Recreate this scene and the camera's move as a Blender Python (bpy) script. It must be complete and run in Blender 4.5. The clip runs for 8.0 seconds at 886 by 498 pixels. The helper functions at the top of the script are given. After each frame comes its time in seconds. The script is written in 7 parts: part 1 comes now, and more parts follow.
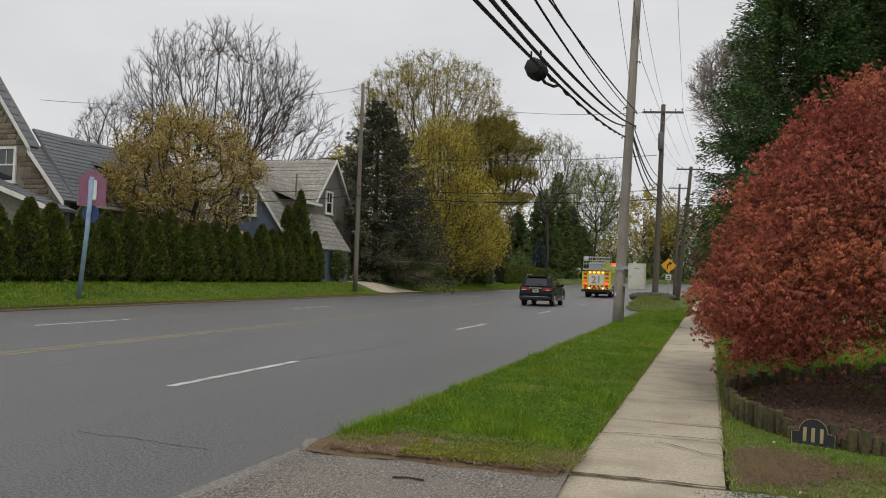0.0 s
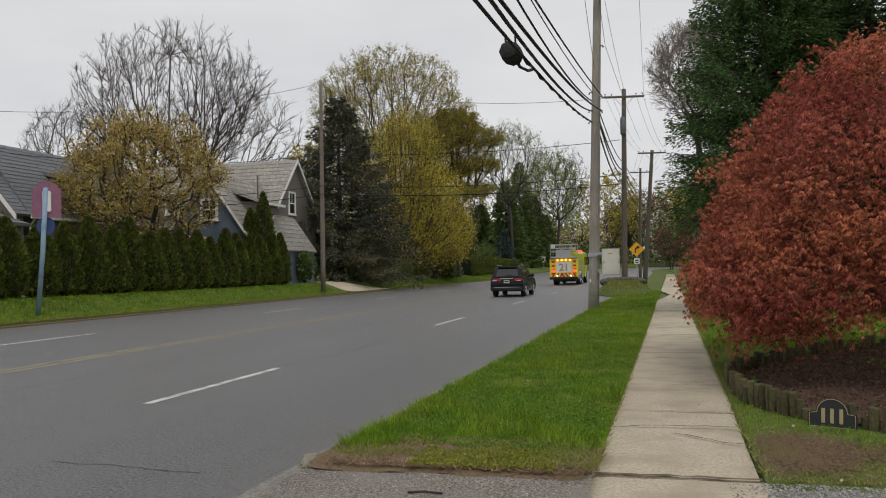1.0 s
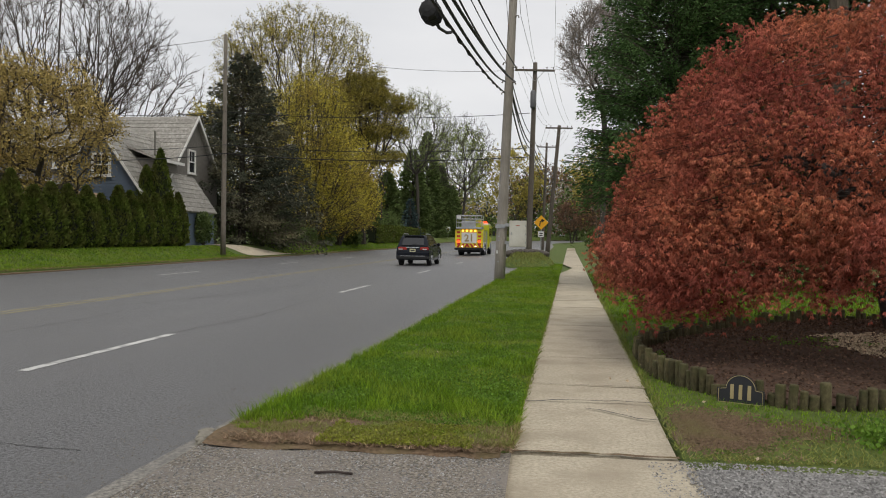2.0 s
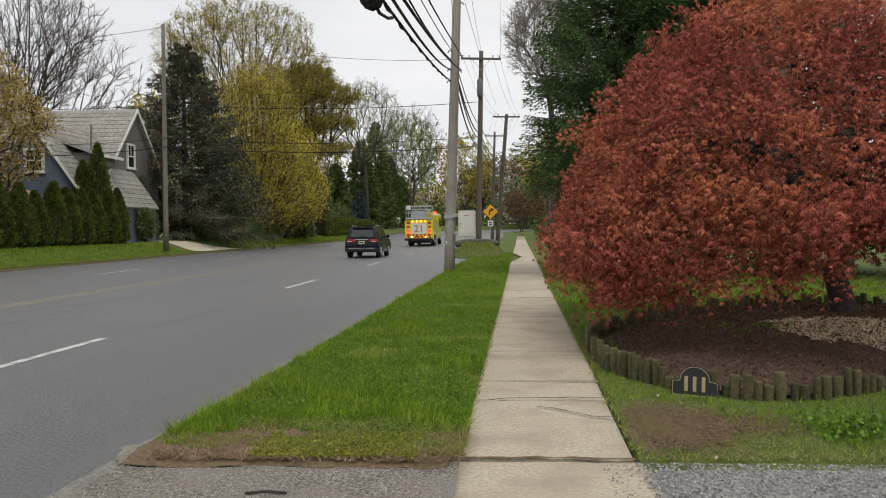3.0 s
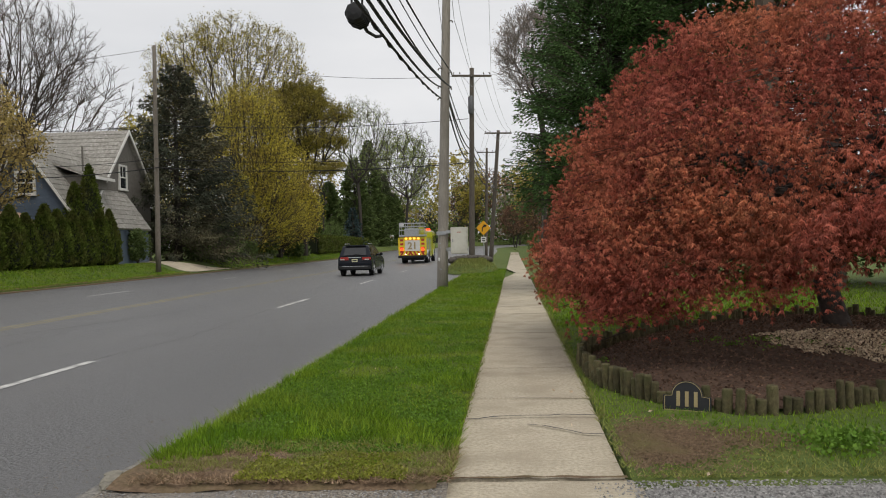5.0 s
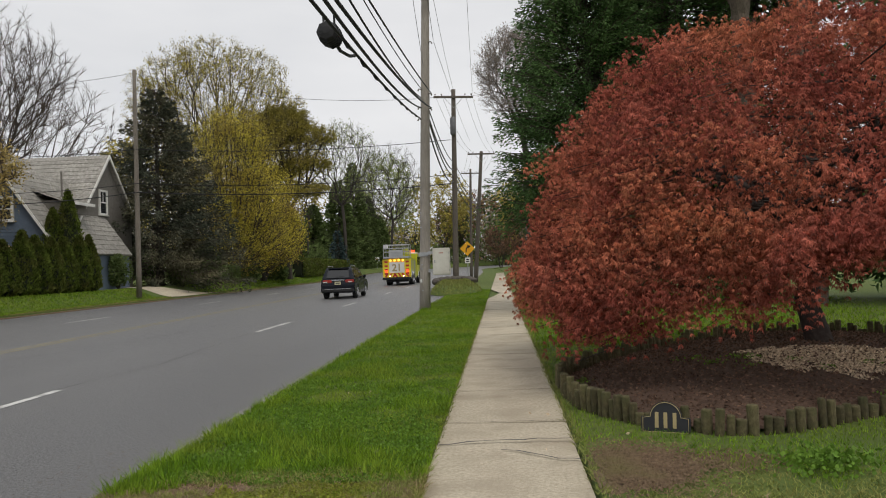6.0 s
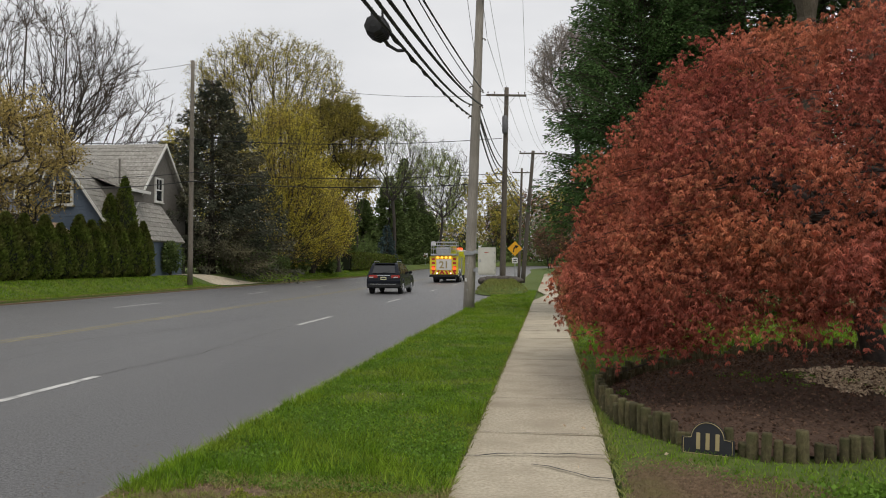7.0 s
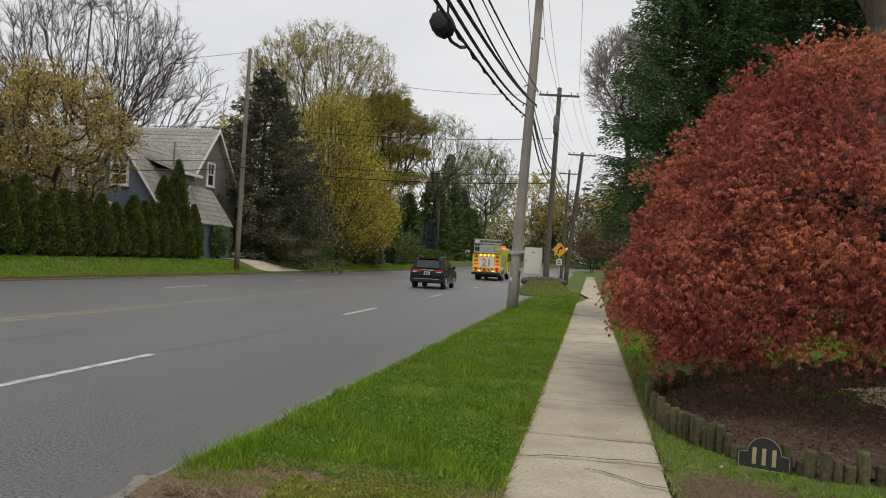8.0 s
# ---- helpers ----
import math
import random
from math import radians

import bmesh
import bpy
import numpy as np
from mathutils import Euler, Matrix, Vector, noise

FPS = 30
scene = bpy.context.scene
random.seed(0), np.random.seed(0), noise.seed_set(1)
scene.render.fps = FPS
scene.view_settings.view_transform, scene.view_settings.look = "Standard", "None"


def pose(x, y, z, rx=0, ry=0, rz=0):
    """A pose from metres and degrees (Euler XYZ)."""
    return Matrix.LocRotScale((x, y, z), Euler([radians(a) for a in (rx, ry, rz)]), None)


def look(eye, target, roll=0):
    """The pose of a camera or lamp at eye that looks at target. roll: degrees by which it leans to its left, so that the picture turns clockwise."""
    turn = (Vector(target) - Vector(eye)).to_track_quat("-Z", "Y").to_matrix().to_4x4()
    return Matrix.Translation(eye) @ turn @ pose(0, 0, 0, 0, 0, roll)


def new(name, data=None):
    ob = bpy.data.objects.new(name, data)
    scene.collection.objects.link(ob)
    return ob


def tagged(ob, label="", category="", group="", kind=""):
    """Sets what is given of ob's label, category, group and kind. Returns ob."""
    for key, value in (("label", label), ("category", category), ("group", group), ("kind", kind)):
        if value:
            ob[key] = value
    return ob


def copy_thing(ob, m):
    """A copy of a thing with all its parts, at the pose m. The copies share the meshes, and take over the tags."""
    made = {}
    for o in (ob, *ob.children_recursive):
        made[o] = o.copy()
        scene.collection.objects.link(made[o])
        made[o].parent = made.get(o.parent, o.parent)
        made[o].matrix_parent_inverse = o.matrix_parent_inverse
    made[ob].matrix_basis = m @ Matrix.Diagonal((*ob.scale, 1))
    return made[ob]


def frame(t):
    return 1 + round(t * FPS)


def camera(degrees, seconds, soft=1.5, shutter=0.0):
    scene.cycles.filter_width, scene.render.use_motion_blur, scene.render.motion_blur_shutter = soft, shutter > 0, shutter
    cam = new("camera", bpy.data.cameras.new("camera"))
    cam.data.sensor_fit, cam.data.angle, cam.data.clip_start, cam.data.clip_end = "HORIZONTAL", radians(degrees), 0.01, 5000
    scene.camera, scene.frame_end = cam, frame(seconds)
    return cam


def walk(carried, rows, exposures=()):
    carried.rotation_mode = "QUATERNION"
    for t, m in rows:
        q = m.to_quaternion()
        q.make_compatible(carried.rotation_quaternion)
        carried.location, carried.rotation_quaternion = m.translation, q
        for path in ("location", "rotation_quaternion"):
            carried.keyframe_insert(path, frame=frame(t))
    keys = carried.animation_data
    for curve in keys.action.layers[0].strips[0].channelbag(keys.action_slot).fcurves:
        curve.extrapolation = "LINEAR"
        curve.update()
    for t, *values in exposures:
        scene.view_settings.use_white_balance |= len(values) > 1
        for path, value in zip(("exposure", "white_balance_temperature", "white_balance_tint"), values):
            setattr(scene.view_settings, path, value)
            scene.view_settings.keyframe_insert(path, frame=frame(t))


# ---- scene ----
cam = camera(59.3, 8.0, soft=1.0)
PATH = [
    (0, (0.362, -1.251, 1.545), (-0.219, 0.661, 1.612), 1.8),
    (0.5, (0.172, -0.997, 1.527), (-0.359, 0.93, 1.581), 1.1),
    (1, (-0.055, -0.894, 1.546), (-0.545, 1.044, 1.6), -1.2),
    (1.5, (-0.151, -0.782, 1.532), (-0.566, 1.174, 1.519), -0.3),
    (2, (-0.235, -0.527, 1.524), (-0.485, 1.458, 1.496), 0.7),
    (3.5, (-0.191, -0.103, 1.562), (-0.306, 1.893, 1.502), -0.7),
    (4, (-0.21, -0.115, 1.557), (-0.36, 1.879, 1.518), -0.8),
    (4.5, (-0.196, -0.132, 1.563), (-0.332, 1.864, 1.528), -0.9),
    (6, (-0.014, 0.099, 1.538), (-0.086, 2.098, 1.582), -2.1),
    (6.5, (0.05, 0.26, 1.559), (-0.061, 2.256, 1.592), -1.9),
    (7, (0.088, 0.351, 1.581), (-0.11, 2.341, 1.621), 0.1),
    (7.5, (-0.006, 0.328, 1.587), (-0.277, 2.309, 1.627), 2.3),
    (8, (-0.08, 0.302, 1.583), (-0.383, 2.278, 1.611), 3.1),
]
walk(cam, [(t, look(eye, target, roll)) for t, eye, target, roll in PATH], [(0, -0.12, 6750, 10), (1.5, -0.14, 6750, 10), (2.2, 0.07, 6750, 10), (3.3, 0.15, 6750, 10), (4.5, 0.0, 6750, 10), (6.0, 0.0, 6750, 10), (8, 0.0, 6750, 10)])

# ---------------------------------------------------------------- light
world = bpy.data.worlds.new("sky")
scene.world = world
world.use_nodes = True
wn, wl = world.node_tree.nodes, world.node_tree.links
wn.clear()
w_out, w_bg = wn.new("ShaderNodeOutputWorld"), wn.new("ShaderNodeBackground")
w_sky, w_mix = wn.new("ShaderNodeTexSky"), wn.new("ShaderNodeMix")
w_noise, w_ramp, w_tc, w_map = (wn.new("ShaderNodeTexNoise"), wn.new("ShaderNodeValToRGB"), wn.new("ShaderNodeTexCoord"), wn.new("ShaderNodeMapping"))
w_sky.sky_type, w_sky.sun_disc, w_sky.sun_elevation, w_sky.sun_rotation = "NISHITA", False, radians(52), radians(150)
w_map.inputs["Scale"].default_value = (1, 1, 3.5)
w_noise.inputs["Scale"].default_value, w_noise.inputs["Detail"].default_value = 2.2, 5
w_ramp.color_ramp.elements[0].position, w_ramp.color_ramp.elements[1].position = 0.3, 0.75
w_ramp.color_ramp.elements[0].color, w_ramp.color_ramp.elements[1].color = (6.9, 7.15, 7.6, 1), (8.7, 8.85, 9.2, 1)
w_mix.data_type = "RGBA"
w_mix.inputs["Factor"].default_value = 0.95
wl.new(w_tc.outputs["Generated"], w_map.inputs["Vector"])
wl.new(w_map.outputs["Vector"], w_noise.inputs["Vector"])
wl.new(w_noise.outputs["Fac"], w_ramp.inputs["Fac"])
wl.new(w_sky.outputs["Color"], w_mix.inputs["A"])
wl.new(w_ramp.outputs["Color"], w_mix.inputs["B"])
wl.new(w_mix.outputs["Result"], w_bg.inputs["Color"])
w_bg.inputs["Strength"].default_value = 0.1
wl.new(w_bg.outputs["Background"], w_out.inputs["Surface"])
sun = new("sun", bpy.data.lights.new("sun", "SUN"))
sun.data.energy, sun.data.angle, sun.data.color = 1.1, radians(25), (1.0, 0.96, 0.9)
sun.matrix_world = look((0, 0, 30), (-9, 17, 0))
scene.view_settings.exposure = 0.0


# ---------------------------------------------------------------- materials
def mat(name, c1, c2, scale=3.0, rough=0.8, bump=0.2, bscale=40.0, metal=0.0, island=0.0, big=0.0, c3=None, stretch=(1, 1, 1), obrand=0.0, trans=0.0, spec=0.4, streak=None, crisp=1.0):
    """Two-tone grain at scale, broad stains of c3 by big, fine relief by bump; island and obrand vary the tone piece by piece."""
    m = bpy.data.materials.new(name)
    m.use_nodes = True
    n, l = m.node_tree.nodes, m.node_tree.links
    b = n["Principled BSDF"]
    b.inputs["Roughness"].default_value, b.inputs["Metallic"].default_value, b.inputs["Specular IOR Level"].default_value = rough, metal, spec
    tc, mp, nz, mx = n.new("ShaderNodeTexCoord"), n.new("ShaderNodeMapping"), n.new("ShaderNodeTexNoise"), n.new("ShaderNodeMix")
    mp.inputs["Scale"].default_value = stretch
    l.new(tc.outputs["Object"], mp.inputs["Vector"])
    l.new(mp.outputs["Vector"], nz.inputs["Vector"])
    nz.inputs["Scale"].default_value, nz.inputs["Detail"].default_value, nz.inputs["Roughness"].default_value = scale, 6, 0.65
    rp = n.new("ShaderNodeMapRange")
    rp.inputs["From Min"].default_value, rp.inputs["From Max"].default_value = 0.5 - 0.18 / crisp, 0.5 + 0.18 / crisp
    l.new(nz.outputs["Fac"], rp.inputs["Value"])
    mx.data_type = "RGBA"
    l.new(rp.outputs["Result"], mx.inputs["Factor"])
    mx.inputs["A"].default_value, mx.inputs["B"].default_value = (*c1, 1), (*c2, 1)
    col = mx.outputs["Result"]
    if c3:
        n3, r3, m3 = n.new("ShaderNodeTexNoise"), n.new("ShaderNodeMapRange"), n.new("ShaderNodeMix")
        n3.inputs["Scale"].default_value, n3.inputs["Detail"].default_value = big, 4
        if streak:
            ms3 = n.new("ShaderNodeMapping")
            ms3.inputs["Scale"].default_value = streak
            l.new(tc.outputs["Object"], ms3.inputs["Vector"])
        l.new(ms3.outputs["Vector"] if streak else tc.outputs["Object"], n3.inputs["Vector"])
        r3.inputs["From Min"].default_value, r3.inputs["From Max"].default_value = 0.45, 0.72
        l.new(n3.outputs["Fac"], r3.inputs["Value"])
        m3.data_type = "RGBA"
        l.new(r3.outputs["Result"], m3.inputs["Factor"])
        l.new(col, m3.inputs["A"])
        m3.inputs["B"].default_value = (*c3, 1)
        col = m3.outputs["Result"]
    if island or obrand:
        src = n.new("ShaderNodeNewGeometry").outputs["Random Per Island"] if island else n.new("ShaderNodeObjectInfo").outputs["Random"]
        amount = island or obrand
        mr, hs = n.new("ShaderNodeMapRange"), n.new("ShaderNodeHueSaturation")
        mr.inputs["To Min"].default_value, mr.inputs["To Max"].default_value = 1 - amount, 1 + amount
        l.new(src, mr.inputs["Value"])
        l.new(mr.outputs["Result"], hs.inputs["Value"])
        l.new(col, hs.inputs["Color"])
        col = hs.outputs["Color"]
    l.new(col, b.inputs["Base Color"])
    if bump:
        bn, bp = n.new("ShaderNodeTexNoise"), n.new("ShaderNodeBump")
        bn.inputs["Scale"].default_value, bn.inputs["Detail"].default_value = bscale, 4
        l.new(mp.outputs["Vector"], bn.inputs["Vector"])
        l.new(bn.outputs["Fac"], bp.inputs["Height"])
        bp.inputs["Strength"].default_value, bp.inputs["Distance"].default_value = bump, 0.02
        l.new(bp.outputs["Normal"], b.inputs["Normal"])
    if trans:
        tr, ms = n.new("ShaderNodeBsdfTranslucent"), n.new("ShaderNodeMixShader")
        l.new(col, tr.inputs["Color"])
        ms.inputs["Fac"].default_value = trans
        l.new(b.outputs["BSDF"], ms.inputs[1])
        l.new(tr.outputs["BSDF"], ms.inputs[2])
        l.new(ms.outputs["Shader"], n["Material Output"].inputs["Surface"])
    return m


def glow(name, color, strength):
    m = bpy.data.materials.new(name)
    m.use_nodes = True
    b = m.node_tree.nodes["Principled BSDF"]
    b.inputs["Base Color"].default_value, b.inputs["Emission Color"].default_value, b.inputs["Emission Strength"].default_value = (*color, 1), (*color, 1), strength
    return m


ASPHALT = mat("asphalt", (0.03, 0.03, 0.031), (0.20, 0.197, 0.198), 40, 0.45, 1.0, 80, crisp=2.2, c3=(0.13, 0.127, 0.127), big=1.1, streak=(0.8, 0.035, 1), spec=1.0)
APRON = mat("worn_apron", (0.09, 0.08, 0.066), (0.33, 0.29, 0.24), 46, 0.95, 0.6, 90, crisp=1.8, c3=(0.24, 0.215, 0.19), big=1.6)
GUTTER = mat("sandy_gutter", (0.15, 0.143, 0.13), (0.33, 0.308, 0.27), 30, 0.8, 0.5, 90, c3=(0.17, 0.163, 0.152), big=2.5, crisp=1.6)
CONCRETE = mat("concrete", (0.38, 0.325, 0.24), (0.63, 0.56, 0.43), 34, 0.85, 0.6, 90, c3=(0.38, 0.32, 0.235), big=1.7, obrand=0.09)
KERBSTONE = mat("kerb_concrete", (0.2, 0.185, 0.15), (0.32, 0.295, 0.245), 9, 0.9, 0.4, 60, c3=(0.16, 0.15, 0.11), big=1.0)
TURF = mat("turf", (0.06, 0.088, 0.017), (0.145, 0.185, 0.033), 9, 0.95, 0.8, 60, c3=(0.085, 0.135, 0.03), big=0.5)
SOIL = mat("dry_soil", (0.085, 0.055, 0.032), (0.235, 0.16, 0.10), 22, 1.0, 0.8, 50, c3=(0.16, 0.13, 0.06), big=2.5)
MULCH = mat("mulch", (0.04, 0.023, 0.016), (0.15, 0.09, 0.06), 26, 1.0, 1.0, 45, c3=(0.09, 0.054, 0.038), big=1.5)
CHIPS = mat("pale_chips", (0.48, 0.37, 0.24), (0.76, 0.62, 0.46), 30, 1.0, 0.6, 60, island=0.35)
BARKCHIP = mat("bark_chips", (0.045, 0.027, 0.019), (0.20, 0.122, 0.082), 30, 1.0, 0.5, 60, island=0.5)
GRAVEL = mat("gravel", (0.155, 0.15, 0.145), (0.37, 0.362, 0.35), 30, 0.95, 0.4, 60, island=0.5)
PAINT_W = mat("worn_white_paint", (0.5, 0.5, 0.48), (0.68, 0.67, 0.64), 20, 0.8, 0.2, 100, c3=(0.28, 0.275, 0.27), big=4)
PAINT_Y = mat("worn_yellow_paint", (0.40, 0.345, 0.17), (0.27, 0.245, 0.17), 12, 0.8, 0.2, 100, c3=(0.2, 0.185, 0.15), big=2)
TAR = mat("crack_filler", (0.035, 0.034, 0.034), (0.07, 0.068, 0.066), 20, 0.8, 0.2, 60)
BLADE = mat("grass_blades", (0.085, 0.18, 0.010), (0.235, 0.37, 0.028), 2.2, 0.8, 0, island=0.5, trans=0.3, c3=(0.24, 0.31, 0.04), big=0.9, spec=0.15)
DRYBLADE = mat("dry_grass", (0.27, 0.25, 0.08), (0.19, 0.25, 0.05), 3, 0.8, 0, island=0.4, trans=0.2)
STRAW = mat("straw", (0.20, 0.125, 0.075), (0.40, 0.28, 0.18), 6, 0.9, 0, island=0.4)
POLEWOOD = mat("weathered_pole_wood", (0.27, 0.24, 0.205), (0.42, 0.385, 0.335), 9, 0.9, 0.6, 18, c3=(0.22, 0.2, 0.175), big=0.8, stretch=(6, 6, 0.35))
MIDPOLE = mat("brown_grey_pole_wood", (0.13, 0.112, 0.09), (0.24, 0.21, 0.175), 9, 0.9, 0.6, 18, stretch=(6, 6, 0.35))
DARKPOLE = mat("dark_pole_wood", (0.075, 0.063, 0.05), (0.15, 0.127, 0.105), 9, 0.9, 0.6, 18, stretch=(6, 6, 0.35))
CABLE = mat("black_cable", (0.012, 0.012, 0.013), (0.022, 0.022, 0.023), 20, 0.6, 0)
WIRE = mat("grey_wire", (0.10, 0.10, 0.105), (0.17, 0.17, 0.175), 20, 0.5, 0, metal=0.4)
GALV = mat("galvanised_metal", (0.33, 0.34, 0.35), (0.46, 0.47, 0.48), 8, 0.5, 0.1, 50, metal=0.6)
CREAM = mat("cream_enamel", (0.62, 0.6, 0.53), (0.7, 0.68, 0.61), 5, 0.5, 0.05, 30, c3=(0.52, 0.49, 0.42), big=2)
BARK = mat("grey_bark", (0.035, 0.03, 0.026), (0.085, 0.073, 0.062), 12, 0.95, 0.5, 30, stretch=(3, 3, 0.6))
MIDBARK = mat("brown_bark", (0.07, 0.055, 0.042), (0.16, 0.13, 0.10), 12, 0.95, 0.6, 30, stretch=(3, 3, 0.5))
TWIG = mat("grey_twigs", (0.05, 0.043, 0.038), (0.10, 0.087, 0.077), 2, 0.95, 0)
TWIGPALE = mat("pale_twigs", (0.15, 0.13, 0.115), (0.25, 0.215, 0.19), 2, 0.95, 0)
TWIGDARK = mat("brown_twigs", (0.045, 0.036, 0.028), (0.095, 0.074, 0.056), 2, 0.95, 0)
BUD_Y = mat("yellow_green_buds", (0.44, 0.38, 0.05), (0.64, 0.55, 0.10), 0.8, 0.7, 0, island=0.5, trans=0.4, c3=(0.34, 0.25, 0.07), big=0.35, spec=0.1)
BUD_O = mat("olive_gold_buds", (0.30, 0.25, 0.055), (0.46, 0.39, 0.10), 0.8, 0.7, 0, island=0.4, trans=0.35, spec=0.1)
BUD_C = mat("brown_gold_buds", (0.29, 0.21, 0.075), (0.47, 0.37, 0.13), 0.8, 0.7, 0, island=0.45, trans=0.3, spec=0.1)
BUD_P = mat("pale_green_buds", (0.22, 0.28, 0.07), (0.32, 0.37, 0.12), 0.8, 0.7, 0, island=0.35, trans=0.35, spec=0.1)
BUD_G = mat("grey_pink_buds", (0.3, 0.25, 0.21), (0.42, 0.35, 0.3), 0.8, 0.8, 0, island=0.3)
BUD_R = mat("russet_buds", (0.15, 0.085, 0.055), (0.22, 0.13, 0.085), 0.8, 0.8, 0, island=0.35, spec=0.1)
NEEDLE = mat("spruce_needles", (0.03, 0.04, 0.028), (0.105, 0.11, 0.078), 1.2, 1.0, 0, island=0.3, c3=(0.15, 0.135, 0.08), big=0.3, spec=0.05)
NEEDLE_B = mat("blue_spruce_needles", (0.035, 0.06, 0.058), (0.075, 0.11, 0.112), 1.5, 0.8, 0, island=0.4, spec=0.1)
NEEDLE_D = mat("hemlock_sprays", (0.034, 0.074, 0.022), (0.12, 0.20, 0.068), 1.2, 0.75, 0, island=0.5, trans=0.15, spec=0.1)
NEEDLE_P = mat("pine_needles", (0.19, 0.17, 0.035), (0.33, 0.28, 0.06), 0.7, 0.8, 0, island=0.4, trans=0.15, spec=0.1)
THUJA = mat("arborvitae_sprays", (0.045, 0.07, 0.011), (0.13, 0.165, 0.03), 2.5, 0.8, 0, island=0.45, trans=0.12, c3=(0.10, 0.095, 0.03), big=1.2, spec=0.1)
# near-black fill for hedges: the shade between the sprays put into its colour
THUJA_SHADE = mat("arborvitae_inner_shade", (0.010, 0.014, 0.006), (0.02, 0.026, 0.01), 8, 1.0, 0.6, 20)
SHRUB = mat("shrub_leaves", (0.06, 0.10, 0.03), (0.175, 0.22, 0.078), 1.5, 0.7, 0, island=0.5, trans=0.2, spec=0.1)
SHRUB_L = mat("bright_shrub_leaves", (0.22, 0.28, 0.03), (0.34, 0.38, 0.06), 1.5, 0.7, 0, island=0.3, trans=0.2, spec=0.1)
MAPLE = mat("red_maple_leaves", (0.255, 0.066, 0.05), (0.50, 0.16, 0.112), 1.3, 0.75, 0, island=0.6, trans=0.28, c3=(0.54, 0.215, 0.11), big=0.45, spec=0.1)
MAPLEBARK = mat("maple_bark", (0.03, 0.023, 0.02), (0.065, 0.05, 0.044), 14, 0.95, 0.6, 30)
MOSSLEAF = mat("yellow_green_weeds", (0.17, 0.20, 0.02), (0.31, 0.32, 0.05), 5, 0.8, 0, island=0.4, trans=0.2)
CLOVER = mat("clover_leaves", (0.085, 0.18, 0.016), (0.17, 0.295, 0.032), 5, 0.7, 0, island=0.3, trans=0.2)


# ---------------------------------------------------------------- mesh helpers
class Shape:
    """Collects vertices and faces for one mesh."""

    def __init__(self):
        self.v, self.f, self.n = [], [], 0

    def add(self, verts, faces):
        self.v.append(np.asarray(verts, float).reshape(-1, 3))
        self.f += [tuple(i + self.n for i in face) for face in faces]
        self.n += len(self.v[-1])

    def arrays(self, verts, quads):
        """Many alike faces at once: verts (N, 3), quads (M, k)."""
        self.v.append(verts)
        self.f += (quads + self.n).tolist()
        self.n += len(verts)

    def box(self, x0, y0, z0, x1, y1, z1, b=0.0, m=None):
        """A box with bevelled edges."""
        bm = bmesh.new()
        bmesh.ops.create_cube(bm, size=1)
        bmesh.ops.scale(bm, vec=(abs(x1 - x0), abs(y1 - y0), abs(z1 - z0)), verts=bm.verts)
        if b:
            bmesh.ops.bevel(bm, geom=bm.edges[:], offset=b, segments=2, affect="EDGES")
        bmesh.ops.translate(bm, vec=((x0 + x1) / 2, (y0 + y1) / 2, (z0 + z1) / 2), verts=bm.verts)
        if m is not None:
            bmesh.ops.transform(bm, matrix=m, verts=bm.verts)
        bm.verts.index_update()
        self.add([v.co[:] for v in bm.verts], [[v.index for v in f.verts] for f in bm.faces])
        bm.free()
        return self

    def tube(self, pts, radii, sides=8, caps=True):
        pts = np.asarray(pts, float)
        radii = np.broadcast_to(np.asarray(radii, float), (len(pts),))
        rings = []
        ref = None
        for i, p in enumerate(pts):
            d = pts[min(i + 1, len(pts) - 1)] - pts[max(i - 1, 0)]
            d = d / (np.linalg.norm(d) + 1e-9)
            if ref is None:
                ref = np.array((1.0, 0, 0)) if abs(d[0]) < 0.9 else np.array((0, 1.0, 0))
            a = np.cross(d, ref)
            a /= np.linalg.norm(a) + 1e-9
            b = np.cross(d, a)
            ref = np.cross(a, d)
            ang = np.arange(sides) * 2 * math.pi / sides
            rings.append(p + radii[i] * (np.cos(ang)[:, None] * a + np.sin(ang)[:, None] * b))
        faces = [(i * sides + k, i * sides + (k + 1) % sides, (i + 1) * sides + (k + 1) % sides, (i + 1) * sides + k) for i in range(len(pts) - 1) for k in range(sides)]
        if caps:
            faces += [tuple(range(sides))[::-1], tuple((len(pts) - 1) * sides + k for k in range(sides))]
        self.add(np.concatenate(rings), faces)
        return self

    def prism(self, outline, axis, a, b):
        """A flat outline pushed out along an axis from a to b. outline: pairs in the two other axes, in x, y, z order."""
        k = "xyz".index(axis)
        n = len(outline)
        vs = []
        for d in (a, b):
            for p in outline:
                q = list(p)
                q.insert(k, d)
                vs.append(q)
        self.add(vs, [tuple(range(n))[::-1], tuple(range(n, 2 * n))] + [(i, (i + 1) % n, n + (i + 1) % n, n + i) for i in range(n)])
        return self


def mesh_of(shape, material, smooth=False):
    me = bpy.data.meshes.new("mesh")
    if isinstance(shape, Shape):
        me.from_pydata(np.concatenate(shape.v).tolist(), [], shape.f)
        me.update()
        bm = None
    else:
        shape.to_mesh(me)
        shape.free()
    if material:
        me.materials.append(material)
    if smooth:
        me.polygons.foreach_set("use_smooth", [True] * len(me.polygons))
    return me


def part(name, shape, material, parent, label="", smooth=False):
    ob = new(name, mesh_of(shape, material, smooth))
    ob.parent = parent
    if label:
        tagged(ob, label)
    return ob


